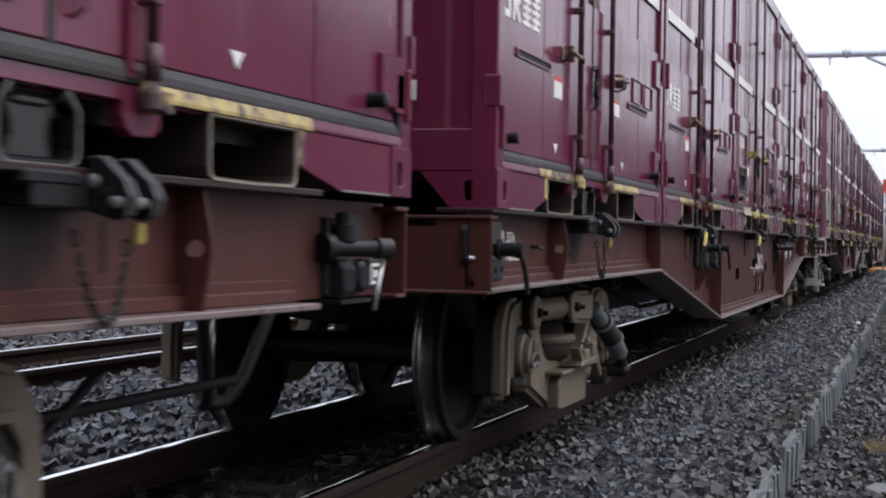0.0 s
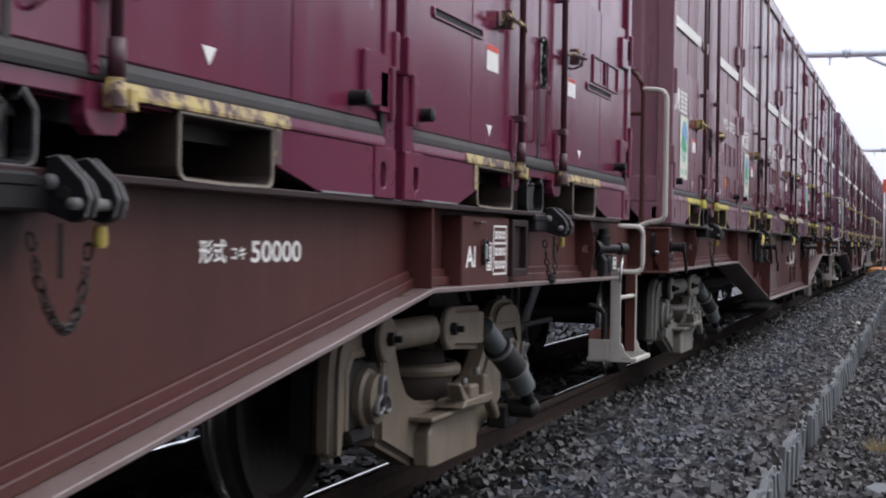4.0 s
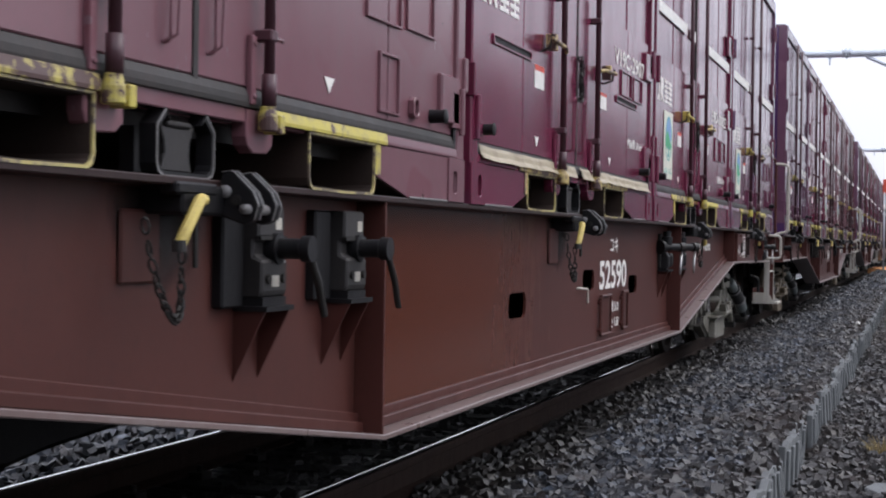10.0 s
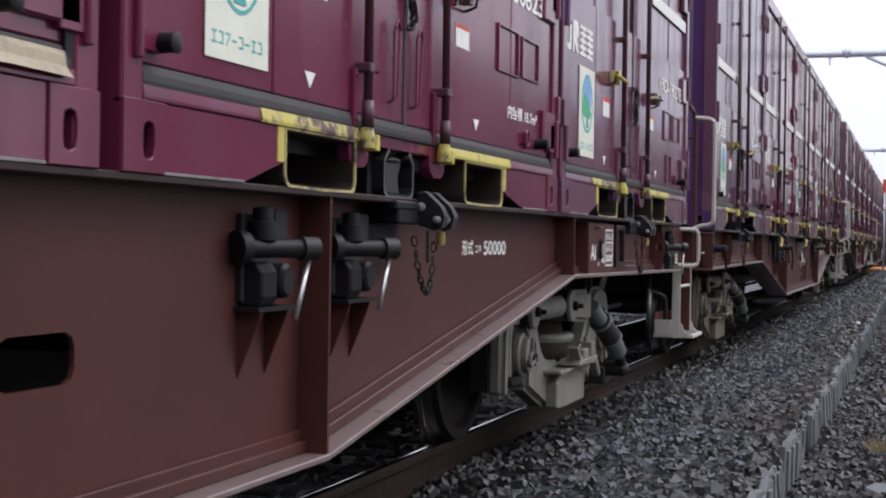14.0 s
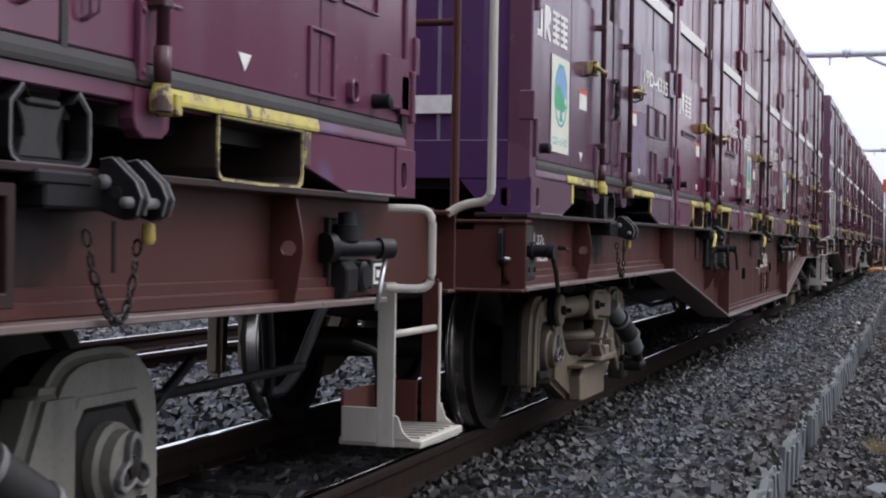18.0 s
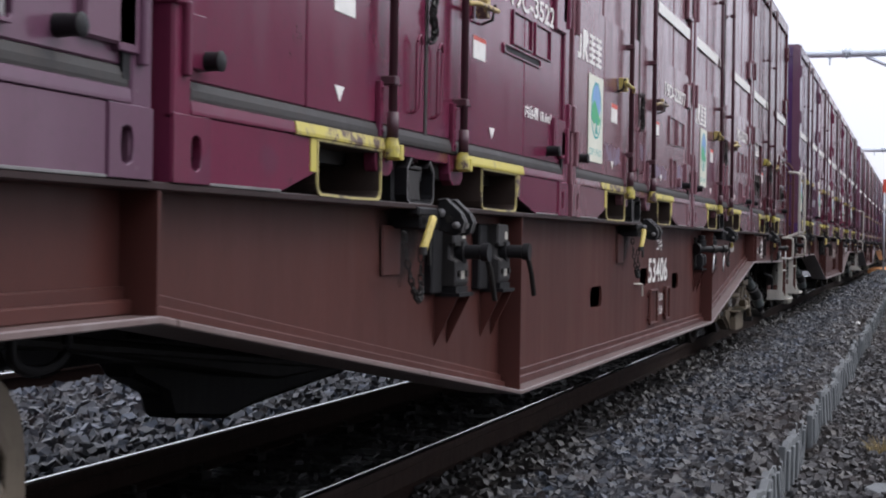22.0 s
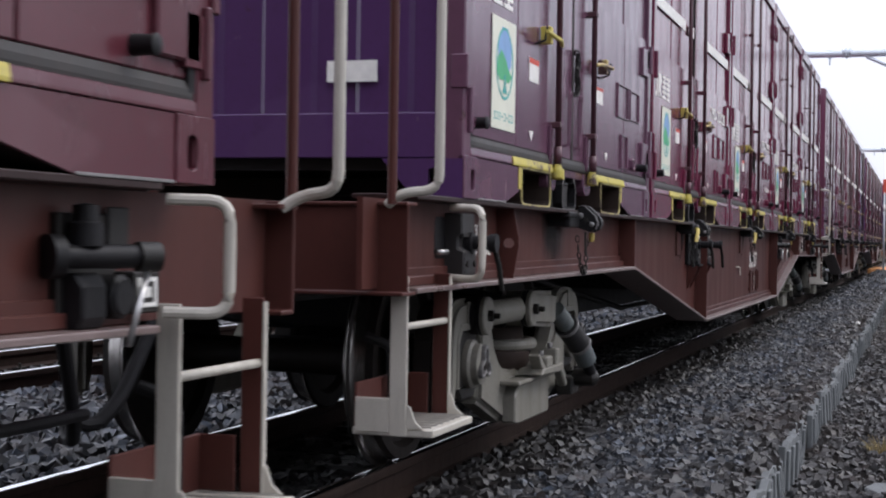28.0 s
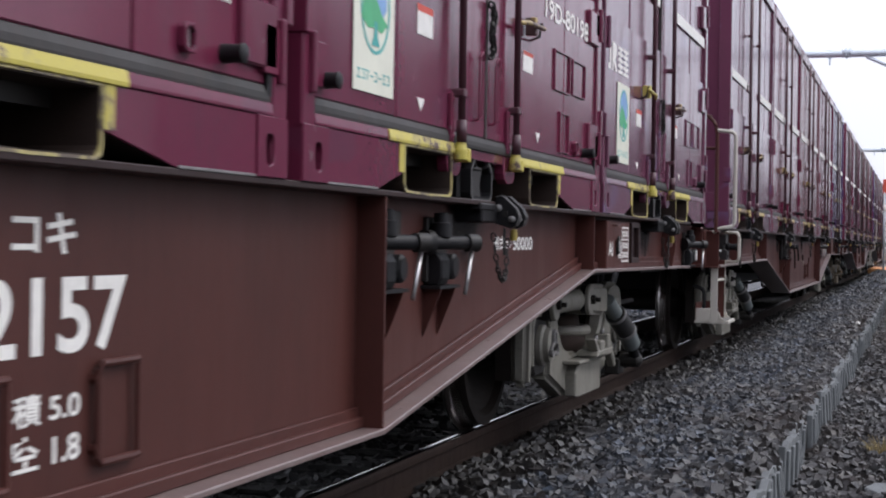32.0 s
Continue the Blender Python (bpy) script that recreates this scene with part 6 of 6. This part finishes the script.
    part("gasket", ("gaskv",), lambda: Shape().box(x - 0.05, x - 0.009, 1.711, 1.734, 0.178, z1), RUBBER, c, "grey rubber centre gasket")
    if tape is True:
        for nm, ya, yb in (("a", 0.115, 1.315), ("b", 1.34, 1.665), ("c", 1.775, 2.035), ("d", 2.06, 3.60)):
            part("sill_tape", ("stape", nm), lambda ya=ya, yb=yb: crumpled(ya, yb), TAPE, c, "crumpled cream tape stuck along the sill")
    for n_, (ya, yb, za, zb, seed, *old) in enumerate(rubs):
        part("rubbed_patch", ("rub", k, slot, n_), lambda ya=ya, yb=yb, za=za, zb=zb, seed=seed: ragged(ya, yb, za, zb, seed), CONT[0] if old else RUBBED, c, "older maroon paint showing through" if old else "rubbed pale lilac patch in the paint")
    if tape == "loose":
        for nm, ya, yb in (("a", 0.54, 1.30), ("b", 1.50, 1.80)):
            part("loose_tape", ("ltape", nm), lambda ya=ya, yb=yb: crumpled(ya, yb, 0.022, 1.8), TAPE, c, "loose crumpled cream tape hanging over the sill")
    # white band on the doors
    for nb, a, b in (("a", 0.12, 1.28), ("b", 2.32, CL - 0.12), ("c", 1.42, 1.66)):
        part("white_band", ("wband", nb), lambda a=a, b=b: Shape().box(x - 0.0115, x - 0.0085, a, b, 1.275, 1.345), WHITE, c, "white painted band")
    # lock rods
    for nm, y in (("l", 1.325), ("r", 2.045)):
        rod = part("lock_rod", ("rod", nm), lambda y=y: Shape().tube([(x + 0.02, y, 0.15), (x + 0.018, y, CH - 0.10)], 0.0135, 10), ROD, c, "grimy painted lock rod", None, 0, True)
        for z in (0.34, 0.92, 1.75):
            part("rod_guide", ("guide", nm, z), lambda y=y, z=z: Shape().box(x - 0.014, x + 0.034, y - 0.020, y + 0.020, z, z + 0.028), ROD, rod, "", None, 0.004)
        part("rod_cover", ("rcov", nm), lambda y=y: Shape().box(x - 0.012, x + 0.004, y - 0.062, y - 0.036, 0.186, 0.35).tube([(x + 0.004, y - 0.049, 0.205), (x + 0.009, y - 0.049, 0.205)], 0.008, 8).tube([(x + 0.004, y - 0.049, 0.33), (x + 0.009, y - 0.049, 0.33)], 0.008, 8), P, rod, "", None, 0.003)
        part("lock_cam", ("cam", nm), lambda y=y: Shape().lathe([(0.126, 0.0), (0.126, 0.024), (0.160, 0.024), (0.178, 0.019), (0.186, 0.019), (0.186, 0.0)], (x + 0.018, y, 0), "z", 14).box(x - 0.01, x + 0.036, y + 0.034, y + 0.062, 0.122, 0.168), yel, rod, "yellow lock cam", None, 0.003)
        part("rod_sleeve", ("rslv", nm), lambda y=y: Shape().tube([(x + 0.02, y, 0.186), (x + 0.02, y, 0.262)], 0.0185, 10), ROD, rod, "", None, 0, True)
        if k in (1, 2, 3, 4):
            part("rod_pin", ("rpin", nm), lambda y=y: Shape().tube([(x + 0.02, y - 0.016, 0.352), (x + 0.02, y + 0.075, 0.350)], 0.006, 6), P, rod, "", None, 0, True)
        part("lock_handle", ("lhand", nm), lambda y=y, h=(-1 if nm == "l" else 1): Shape().tube([(x + 0.03, y, 0.695), (x + 0.045, y + 0.07 * h, 0.705), (x + 0.045, y + 0.32 * h, 0.713)], 0.010, 8).box(x - 0.005, x + 0.04, *sorted((y + 0.20 * h, y + 0.24 * h)), 0.675, 0.745), yel if nm == "l" else YELLOW_WORN, rod, "yellow lock handle", None, 0.003)
        part("handle_catch", ("lcatch", nm), lambda y=y, h=(-1 if nm == "l" else 1): Shape().tube([(x - 0.01, y + 0.30 * h, 0.665), (x + 0.03, y + 0.30 * h, 0.68), (x + 0.040, y + 0.30 * h, 0.735)], 0.006, 6), DARKSTEEL, rod)
        part("rod_holder", ("rhold", nm), lambda y=y: Shape().prism([(y - 0.06, 0.178), (y + 0.09, 0.178), (y + 0.09, 0.095), (y + 0.06, 0.075), (y - 0.02, 0.072), (y - 0.05, 0.088), (y - 0.06, 0.11)], "x", x - 0.05, x - 0.010), P, c, "", None, 0.003)
    if detail > 1:
        part("door_chain", ("dchain",), lambda: chain(lambda t: (x + 0.006, 1.715 + 0.04 * math.sin(math.pi * t) + 0.02 * math.sin(9 * t), 0.72 - 0.20 * t), 13, 0.014, 0.005), DARKSTEEL, c, "dark hanging door chain")
        for y in (1.575, 1.785):
            part("pull_hook", ("phook", y), lambda y=y: Shape().tube(bent([(x - 0.01, y, 0.28), (x + 0.008, y, 0.285), (x + 0.008, y, 0.50), (x + 0.012, y + 0.02, 0.53), (x + 0.01, y + 0.045, 0.50)], 0.012), 0.0052, 6).tube([(x + 0.008, y + 0.045, 0.50), (x + 0.008, y + 0.03, 0.30), (x - 0.01, y + 0.02, 0.285)], 0.004, 6), P, c)
        # labels and card holders
        part("label_plate", ("lab1",), lambda: Shape().box(x - 0.012, x - 0.0095, 0.93, 1.085, 0.505, 0.60), WHITE, c, "small white label")
        part("label_head", ("lab1r",), lambda: Shape().box(x - 0.0095, x - 0.009, 0.93, 1.085, 0.578, 0.60), RED, c, "red label heading")
        part("label_plate", ("lab2",), lambda: Shape().box(x - 0.012, x - 0.0095, 2.245, 2.40, 0.535, 0.615), WHITE, c, "small white label")
        part("label_head", ("lab2r",), lambda: Shape().box(x - 0.0095, x - 0.009, 2.245, 2.40, 0.60, 0.615), RED, c, "red label heading")

        for nh, a, b, zl, zh in (("a", 2.77, 3.07, 0.51, 0.69), ("b", 3.12, 3.39, 0.52, 0.685), ("c", 2.88, 3.06, 0.245, 0.425)) if not (volume or slotted or vent) else (("a", 2.77, 3.07, 0.65, 0.785), ("b", 3.12, 3.39, 0.65, 0.785)) if slotted else (("a", 2.77, 3.07, 0.51, 0.69), ("b", 3.12, 3.39, 0.52, 0.685)):
            part("card_holder", ("chold", nh, zl), lambda a=a, b=b, zl=zl, zh=zh: Shape().ring_plate([(a, zl), (b, zl), (b, zh), (a, zh)], [(a + 0.013, zl + 0.009), (b - 0.013, zl + 0.009), (b - 0.013, zh - 0.009), (a + 0.013, zh - 0.009)], "x", x - 0.013, x - 0.003), P, c, "painted card holder frame", None, 0.002)
        if slotted:
            for nh, a in (("a", 0.29), ("b", 2.64)):
                so = part("vent_slot", ("vslot", nh), lambda a=a: Shape().ring_plate(octagon(a + 0.29, 0.622, 0.58, 0.040, 0.008), octagon(a + 0.29, 0.622, 0.55, 0.022, 0.005), "x", x - 0.013, x - 0.004), P, c, "long raised vent slot", None, 0.002)
                part("slot_gap", ("vslotg", nh), lambda a=a: Shape().box(x - 0.0122, x - 0.0105, a + 0.016, a + 0.564, 0.612, 0.632), BLACK, so)
        elif not vent:
            th = part("tag_holder", ("tagh",), lambda: Shape().ring_plate(octagon(3.185, 0.283, 0.060, 0.066, 0.012), octagon(3.185, 0.283, 0.036, 0.046, 0.008), "x", x - 0.013, x + 0.008), P, c, "small raised tag holder", None, 0.002)
            part("tag", ("tagp",), lambda: Shape().box(x - 0.0122, x - 0.003, 3.170, 3.198, 0.262, 0.303), CHROME, th, "bare metal tag")
        if orange:
            part("orange_label", ("olab",), lambda: Shape().box(x - 0.012, x - 0.0095, 2.77, 2.93, 0.33, 0.405), ORANGE, c, "small orange label")
        for y in (0.974, 2.50):
            part("arrow_mark", ("arrow", y), lambda y=y: Shape().prism([(y, 0.262), (y + 0.036, 0.304), (y - 0.036, 0.304)], "x", x - 0.012, x - 0.0095), WHITE, c, "small white arrow mark")
        for zz in (0.262, 0.80, 1.40):
            part("hinge_cover", ("hcover", zz), lambda zz=zz: Shape().box(x - 0.02, x + 0.006, 3.445, 3.64, zz, zz + 0.16), P, c, "", None, 0.006)
        part("hinge_gap", ("hgap",), lambda: Shape().box(x - 0.05, x - 0.003, 3.60, 3.628, 0.198, 0.262), BLACK, c)
    if vent:
        # uncut door: dark panels paint the shaded inside of the vent openings
        part("vent_shutter", ("vent",), lambda: Shape().box(x - 0.012, x - 0.006, 2.84, 3.42, 0.395, 0.515), POCKET, c, "flat dark panel in place of the recessed vent opening", None, 0.003)
        part("vent_shutter", ("vent2",), lambda: Shape().box(x - 0.012, x - 0.006, 0.18, 0.78, 0.355, 0.55), POCKET, c, "flat dark panel in place of the recessed vent opening", None, 0.003)
    if vent:
        for nm, a, b, zl, zh in (("r", 2.84, 3.42, 0.395, 0.515), ("f", 0.18, 0.78, 0.355, 0.55)):
            part("vent_rim", ("vrim", nm), lambda a=a, b=b, zl=zl, zh=zh: Shape().ring_plate([(a - 0.03, zl - 0.012), (b + 0.03, zl - 0.012), (b + 0.03, zh + 0.012), (a - 0.03, zh + 0.012)], [(a, zl), (b, zl), (b, zh), (a, zh)], "x", x - 0.012, x + 0.004), P, c, "raised vent opening rim", None, 0.003)
            for q in (0.30, 0.72):
                part("vent_arm", ("varm", nm, q), lambda a=a, b=b, zl=zl, zh=zh, q=q: Shape().prism([(a + (b - a) * q, zl), (a + (b - a) * q + 0.045, zl), (a + (b - a) * q + 0.02, zh), (a + (b - a) * q - 0.02, zh)], "x", x - 0.006, x + 0.002), RUBBER, c, "rusty vent arm", None, 0.002)
        for nm, a, b, zl, zh in (("r", 2.80, 3.45, 0.53, 0.875), ("f", 0.12, 0.80, 0.55, 0.88)):
            part("vent_frame", ("vframe", nm), lambda a=a, b=b, zl=zl, zh=zh: Shape().ring_plate([(a, zl), (b, zl), (b, zh), (a, zh)], [(a + 0.035, zl + 0.03), (b - 0.035, zl + 0.03), (b - 0.035, zh - 0.03), (a + 0.035, zh - 0.03)], "x", x - 0.013, x + 0.006), P, c, "raised vent frame", None, 0.003)
        for nm, a, zc in (("r", 3.14, 0.45), ("f", 0.42, 0.46)):
            part("vent_latch", ("vlatch", nm), lambda a=a, zc=zc: Shape().tube(bent([(x - 0.01, a - 0.13, zc + 0.03), (x + 0.02, a - 0.06, zc + 0.02), (x + 0.02, a + 0.05, zc - 0.02), (x - 0.01, a + 0.16, zc)], 0.02), 0.011, 8).box(x - 0.008, x + 0.014, a + 0.06, a + 0.12, zc - 0.06, zc + 0.02), RUBBER, c, "bent grey vent latch", None, 0.003)
    # leading and trailing ends

    def end_panel(y, m):
        def make():
            s = Shape()
            edge = [(-x + 0.10, y)]
            n = 6
            for k in range(n):
                a = -x + 0.12 + (2 * x - 0.24) * (k + 0.2) / n
                b = -x + 0.12 + (2 * x - 0.24) * (k + 0.8) / n
                edge += [(a, y), (a + 0.02, y - m * 0.012), (b - 0.02, y - m * 0.012), (b, y)]
            edge += [(x - 0.10, y), (x - 0.10, y + m * 0.03), (-x + 0.10, y + m * 0.03)]
            s.prism(edge, "z", 0.30, CH - 0.18)
            return s
        return make
    for y, m in ((0.03, 1), (CL - 0.03, -1)):
        part("end_panel", ("epan", y), end_panel(y, m), E, c)
        part("end_rail", ("endr", y), lambda y=y, m=m: Shape().box(-x + 0.10, x - 0.10, *sorted((y - m * 0.024, y + m * 0.05)), 0.14, 0.30), E, c, "", None, 0.004)
        part("end_header", ("endh", y), lambda y=y, m=m: Shape().box(-x + 0.10, x - 0.10, *sorted((y - m * 0.024, y + m * 0.05)), CH - 0.18, CH - 0.05), E, c, "", None, 0.004)

        def end_casting(y=y, m=m):
            ya = y - m * 0.03
            out = [(x - 0.30, 0.137), (x - 0.18, 0.0), (x - 0.09, 0.0), (x - 0.002, 0.0), (x - 0.002, 0.045), (x - 0.002, 0.09), (x - 0.002, 0.137), (x - 0.09, 0.137), (x - 0.18, 0.137), (x - 0.25, 0.137)]
            xc = x - 0.105
            inn = [(xc - 0.023, 0.08), (xc - 0.02, 0.035), (xc, 0.028), (xc + 0.02, 0.035), (xc + 0.024, 0.055), (xc + 0.024, 0.08), (xc + 0.02, 0.10), (xc, 0.107), (xc - 0.02, 0.10), (xc - 0.022, 0.09)]
            return Shape().ring_plate(out, inn, "y", *sorted((ya - m * 0.003, ya + m * 0.02)))
        part("end_casting", ("ecast", y), end_casting, E, c)
        if m > 0:
            part("end_sign", ("esign", sign), lambda y=y, m=m: Shape().box(0.71, 0.90, *sorted((y - m * 0.022, y - m * 0.0255)), sign, sign + 0.075), WHITE if sign > 0.35 else CREAM, c, "pale rectangular sign")
        part("end_hinge", ("ehinge", y), lambda y=y, m=m: Shape().box(x - 0.05, x + 0.012, *sorted((y - m * 0.035, y + m * 0.0)), 0.38, 0.50), P, c, "", None, 0.004)
    if detail > 1:
        if sticker:
            sticker_parts(c, 0.37, 0.275 if sticker == 1 else 0.30)
        if emblem:
            # company mark as four plain blocks
            for nm, a in (("a", 0.10), ("b", 0.235), ("c", 0.385), ("d", 0.535)):
                def block(nm=nm, a=a):
                    s = Shape()
                    x0, x1 = x - 0.0115, x - 0.0095
                    if nm == "a":
                        return s.prism([(a, 0.74), (a + 0.10, 0.74), (a + 0.10, 0.885), (a + 0.070, 0.885), (a + 0.070, 0.768), (a, 0.768)], "x", x0, x1)
                    if nm == "b":
                        return s.prism([(a, 0.74), (a + 0.03, 0.74), (a + 0.03, 0.795), (a + 0.085, 0.74), (a + 0.12, 0.74), (a + 0.075, 0.803), (a + 0.11, 0.828), (a + 0.11, 0.866), (a + 0.085, 0.885), (a, 0.885)], "x", x0, x1)
                    right, left = [], []
                    for q in range(5):
                        z = 0.742 + 0.031 * q
                        right += [(a + 0.125, z), (a + 0.125, z + 0.017), (a + 0.076, z + 0.017), (a + 0.076, z + 0.031)]
                        left += [(a, z), (a, z + 0.017), (a + 0.052, z + 0.017), (a + 0.052, z + 0.031)]
                    return s.prism(right[:-2] + left[:-2][::-1], "x", x0, x1)
                part("mark_block", ("cmark", nm), block, WHITE, c, "white company mark block")
        if code:
            lettering("lettering", code, x - 0.0095, 2.60, 0.80, 0.86, 0.088, WHITE, c, "white painted container number")
        if volume:
            lettering("lettering", volume, x - 0.0095, 2.93 if volume == V187 else 2.98, 0.345 if volume == V187 else 0.385, 0.45, 0.054, WHITE, c, "white painted volume lettering")
    CONTAINERS.append((c, k, slot))
    return c


# ---- the train ----
TURNED = (0, 4, 5)


def berth(k, slot):
    """Leading end of a container on its wagon."""
    return -9.20 + 3.812 * slot if k in TURNED else -9.642 + 3.803 * slot


UC = [-5.375, 15.025, 35.41, 55.80, 76.204, 96.6, 117.0, 137.4]
DZ = [0.0, -0.007, 0.0, -0.0145, 0.0177, 0.0, 0.0, 0.0]
WAGONS = []
SPEC = [("", False, False, False), ("52812", True, True, False), ("52590", True, True, False), ("53406", True, True, False), ("52157", True, False, True), ("", False, False, True), ("", False, True, False), ("", False, True, False)]
for k, (num, yel, rear, fr_step) in enumerate(SPEC):
    w = wagon(k, num, yel, rear, fr_step, 0 < k < 5, (0.0, -0.065, 0.05, -0.055, 0.205, 0.0, 0.0, 0.0)[k], k != 4, k in TURNED, 0.018 if k == 3 else 0.0)
    WAGONS.append((w, k))

LOAD = {
    0: [(0, dict(slotted=True)), (0, dict(slotted=True)), (0, dict(slotted=True)), (0, dict(slotted=True)), (0, dict(volume="", sticker=0, slotted=True))],
    1: [(0, dict(sticker=0, slotted=True)), (0, dict(sticker=0, slotted=True)), (1, dict(sticker=0, vent=True, tape="loose", yel=YELLOW, rubs=((0.88, 1.10, 0.36, 0.50, 11),))), (0, dict(sticker=0, slotted=True)), (0, dict(sticker=0, slotted=True))],
    2: [(5, dict(code="19D-10323", sticker=2, orange=True, sign=0.285, rubs=((2.14, 2.5, 0.44, 0.50, 31, True), (2.6, 2.75, 0.60, 0.74, 32, True), (0.80, 1.2, 0.66, 0.74, 33, True)))), (1, dict(code="19D-14855", sticker=1)), (0, dict(code="V19C-2907", volume=V186, sticker=0, tape=True, slotted=True, yel=YELLOW_WORN)), (0, dict(code="19D-30823", volume=V187, sticker=1)), (2, dict(code="19D-18278", sticker=1))],
    3: [(6, dict(ends=4, code="19D-4335", sticker=1, rim=False, rubs=((2.13, 2.72, 0.262, 0.62, 4), (2.16, 2.5, 0.70, 0.95, 9)))), (0, dict(code="V19C-3522", volume=V186, sticker=0, slotted=True)), (1, dict(code="19D-22877", sticker=1, rubs=((0.78, 1.18, 0.292, 0.385, 5), (1.76, 1.98, 0.36, 0.44, 6), (2.12, 2.72, 0.288, 0.352, 7), (3.16, 3.36, 0.25, 0.40, 8)))), (1, dict(code="19D-20279", sticker=2, rubs=((2.36, 2.72, 0.285, 0.385, 21, True), (0.86, 1.24, 0.36, 0.56, 22, True), (1.50, 1.60, 0.26, 0.55, 23, True), (1.77, 1.86, 0.25, 0.5, 24, True)))), (3, dict(code="V19A-79", sticker=0, vent=True))],
    4: [(6, dict(ends=4, code="", sticker=1, volume="")), (0, dict(code="19D-32028", sticker=1)), (0, dict(code="19D-32975", sticker=1, volume=V186)), (0, dict(code="19D-80198", sticker=1)), (2, dict(code="", sticker=1))],
    5: [(2, {}), (0, {}), (1, {}), (0, {}), (4, {})],
    6: [(0, {}), (2, {}), (3, {}), (1, {}), (0, {})],
    7: [(4, {}), (0, {}), (0, {}), (1, {}), (2, {})],
}
for k, row in LOAD.items():
    for slot, (paint, opts) in enumerate(row):
        container(k, slot, paint, detail=2 if k < 5 else 1, **opts)

# distance that the train has rolled, every half second
RUN = [0.009, 2.608, 4.999, 7.24, 9.351, 11.31, 13.111, 14.761, 16.272, 17.66, 18.945, 20.143, 21.225, 22.172, 23.049, 23.889, 24.738, 25.629, 26.543, 27.445, 28.338, 29.166, 29.994, 30.803, 31.589, 32.359, 33.099, 33.833, 34.553, 35.261, 35.957, 36.646, 37.334, 38.048, 38.788, 39.509, 40.275, 41.058, 41.886, 42.716, 43.547, 44.377, 45.236, 46.166, 47.128, 48.128, 49.188, 50.27, 51.408, 52.643, 53.829, 55.063, 56.388, 57.765, 59.17, 60.599, 62.059, 63.557, 65.1, 66.681, 68.296, 69.943, 71.635, 73.317, 74.911]


def motions():
    """Key the train, wagon by wagon and container by container, and the turning of the wheels."""
    for w, k in WAGONS:
        walk(w, [(0.5 * j, pose(0, UC[k] - s, DZ[k])) for j, s in enumerate(RUN)])
    for c, k, slot in CONTAINERS:
        walk(c, [(0.5 * j, pose(0, UC[k] + berth(k, slot) - s, DZ[k] + DECK_Z)) for j, s in enumerate(RUN)])
    for ax, k, y in WHEELSETS:
        rows = []
        for j in range(len(RUN) * 4 - 3):
            i, f = divmod(j, 4)
            s = RUN[i] if f == 0 else RUN[i] + (RUN[i + 1] - RUN[i]) * f / 4
            rows.append((0.125 * j, pose(0, y, 0.43, math.degrees(s / 0.43) % 360.0, 0, 0)))
        walk(ax, rows)


motions()
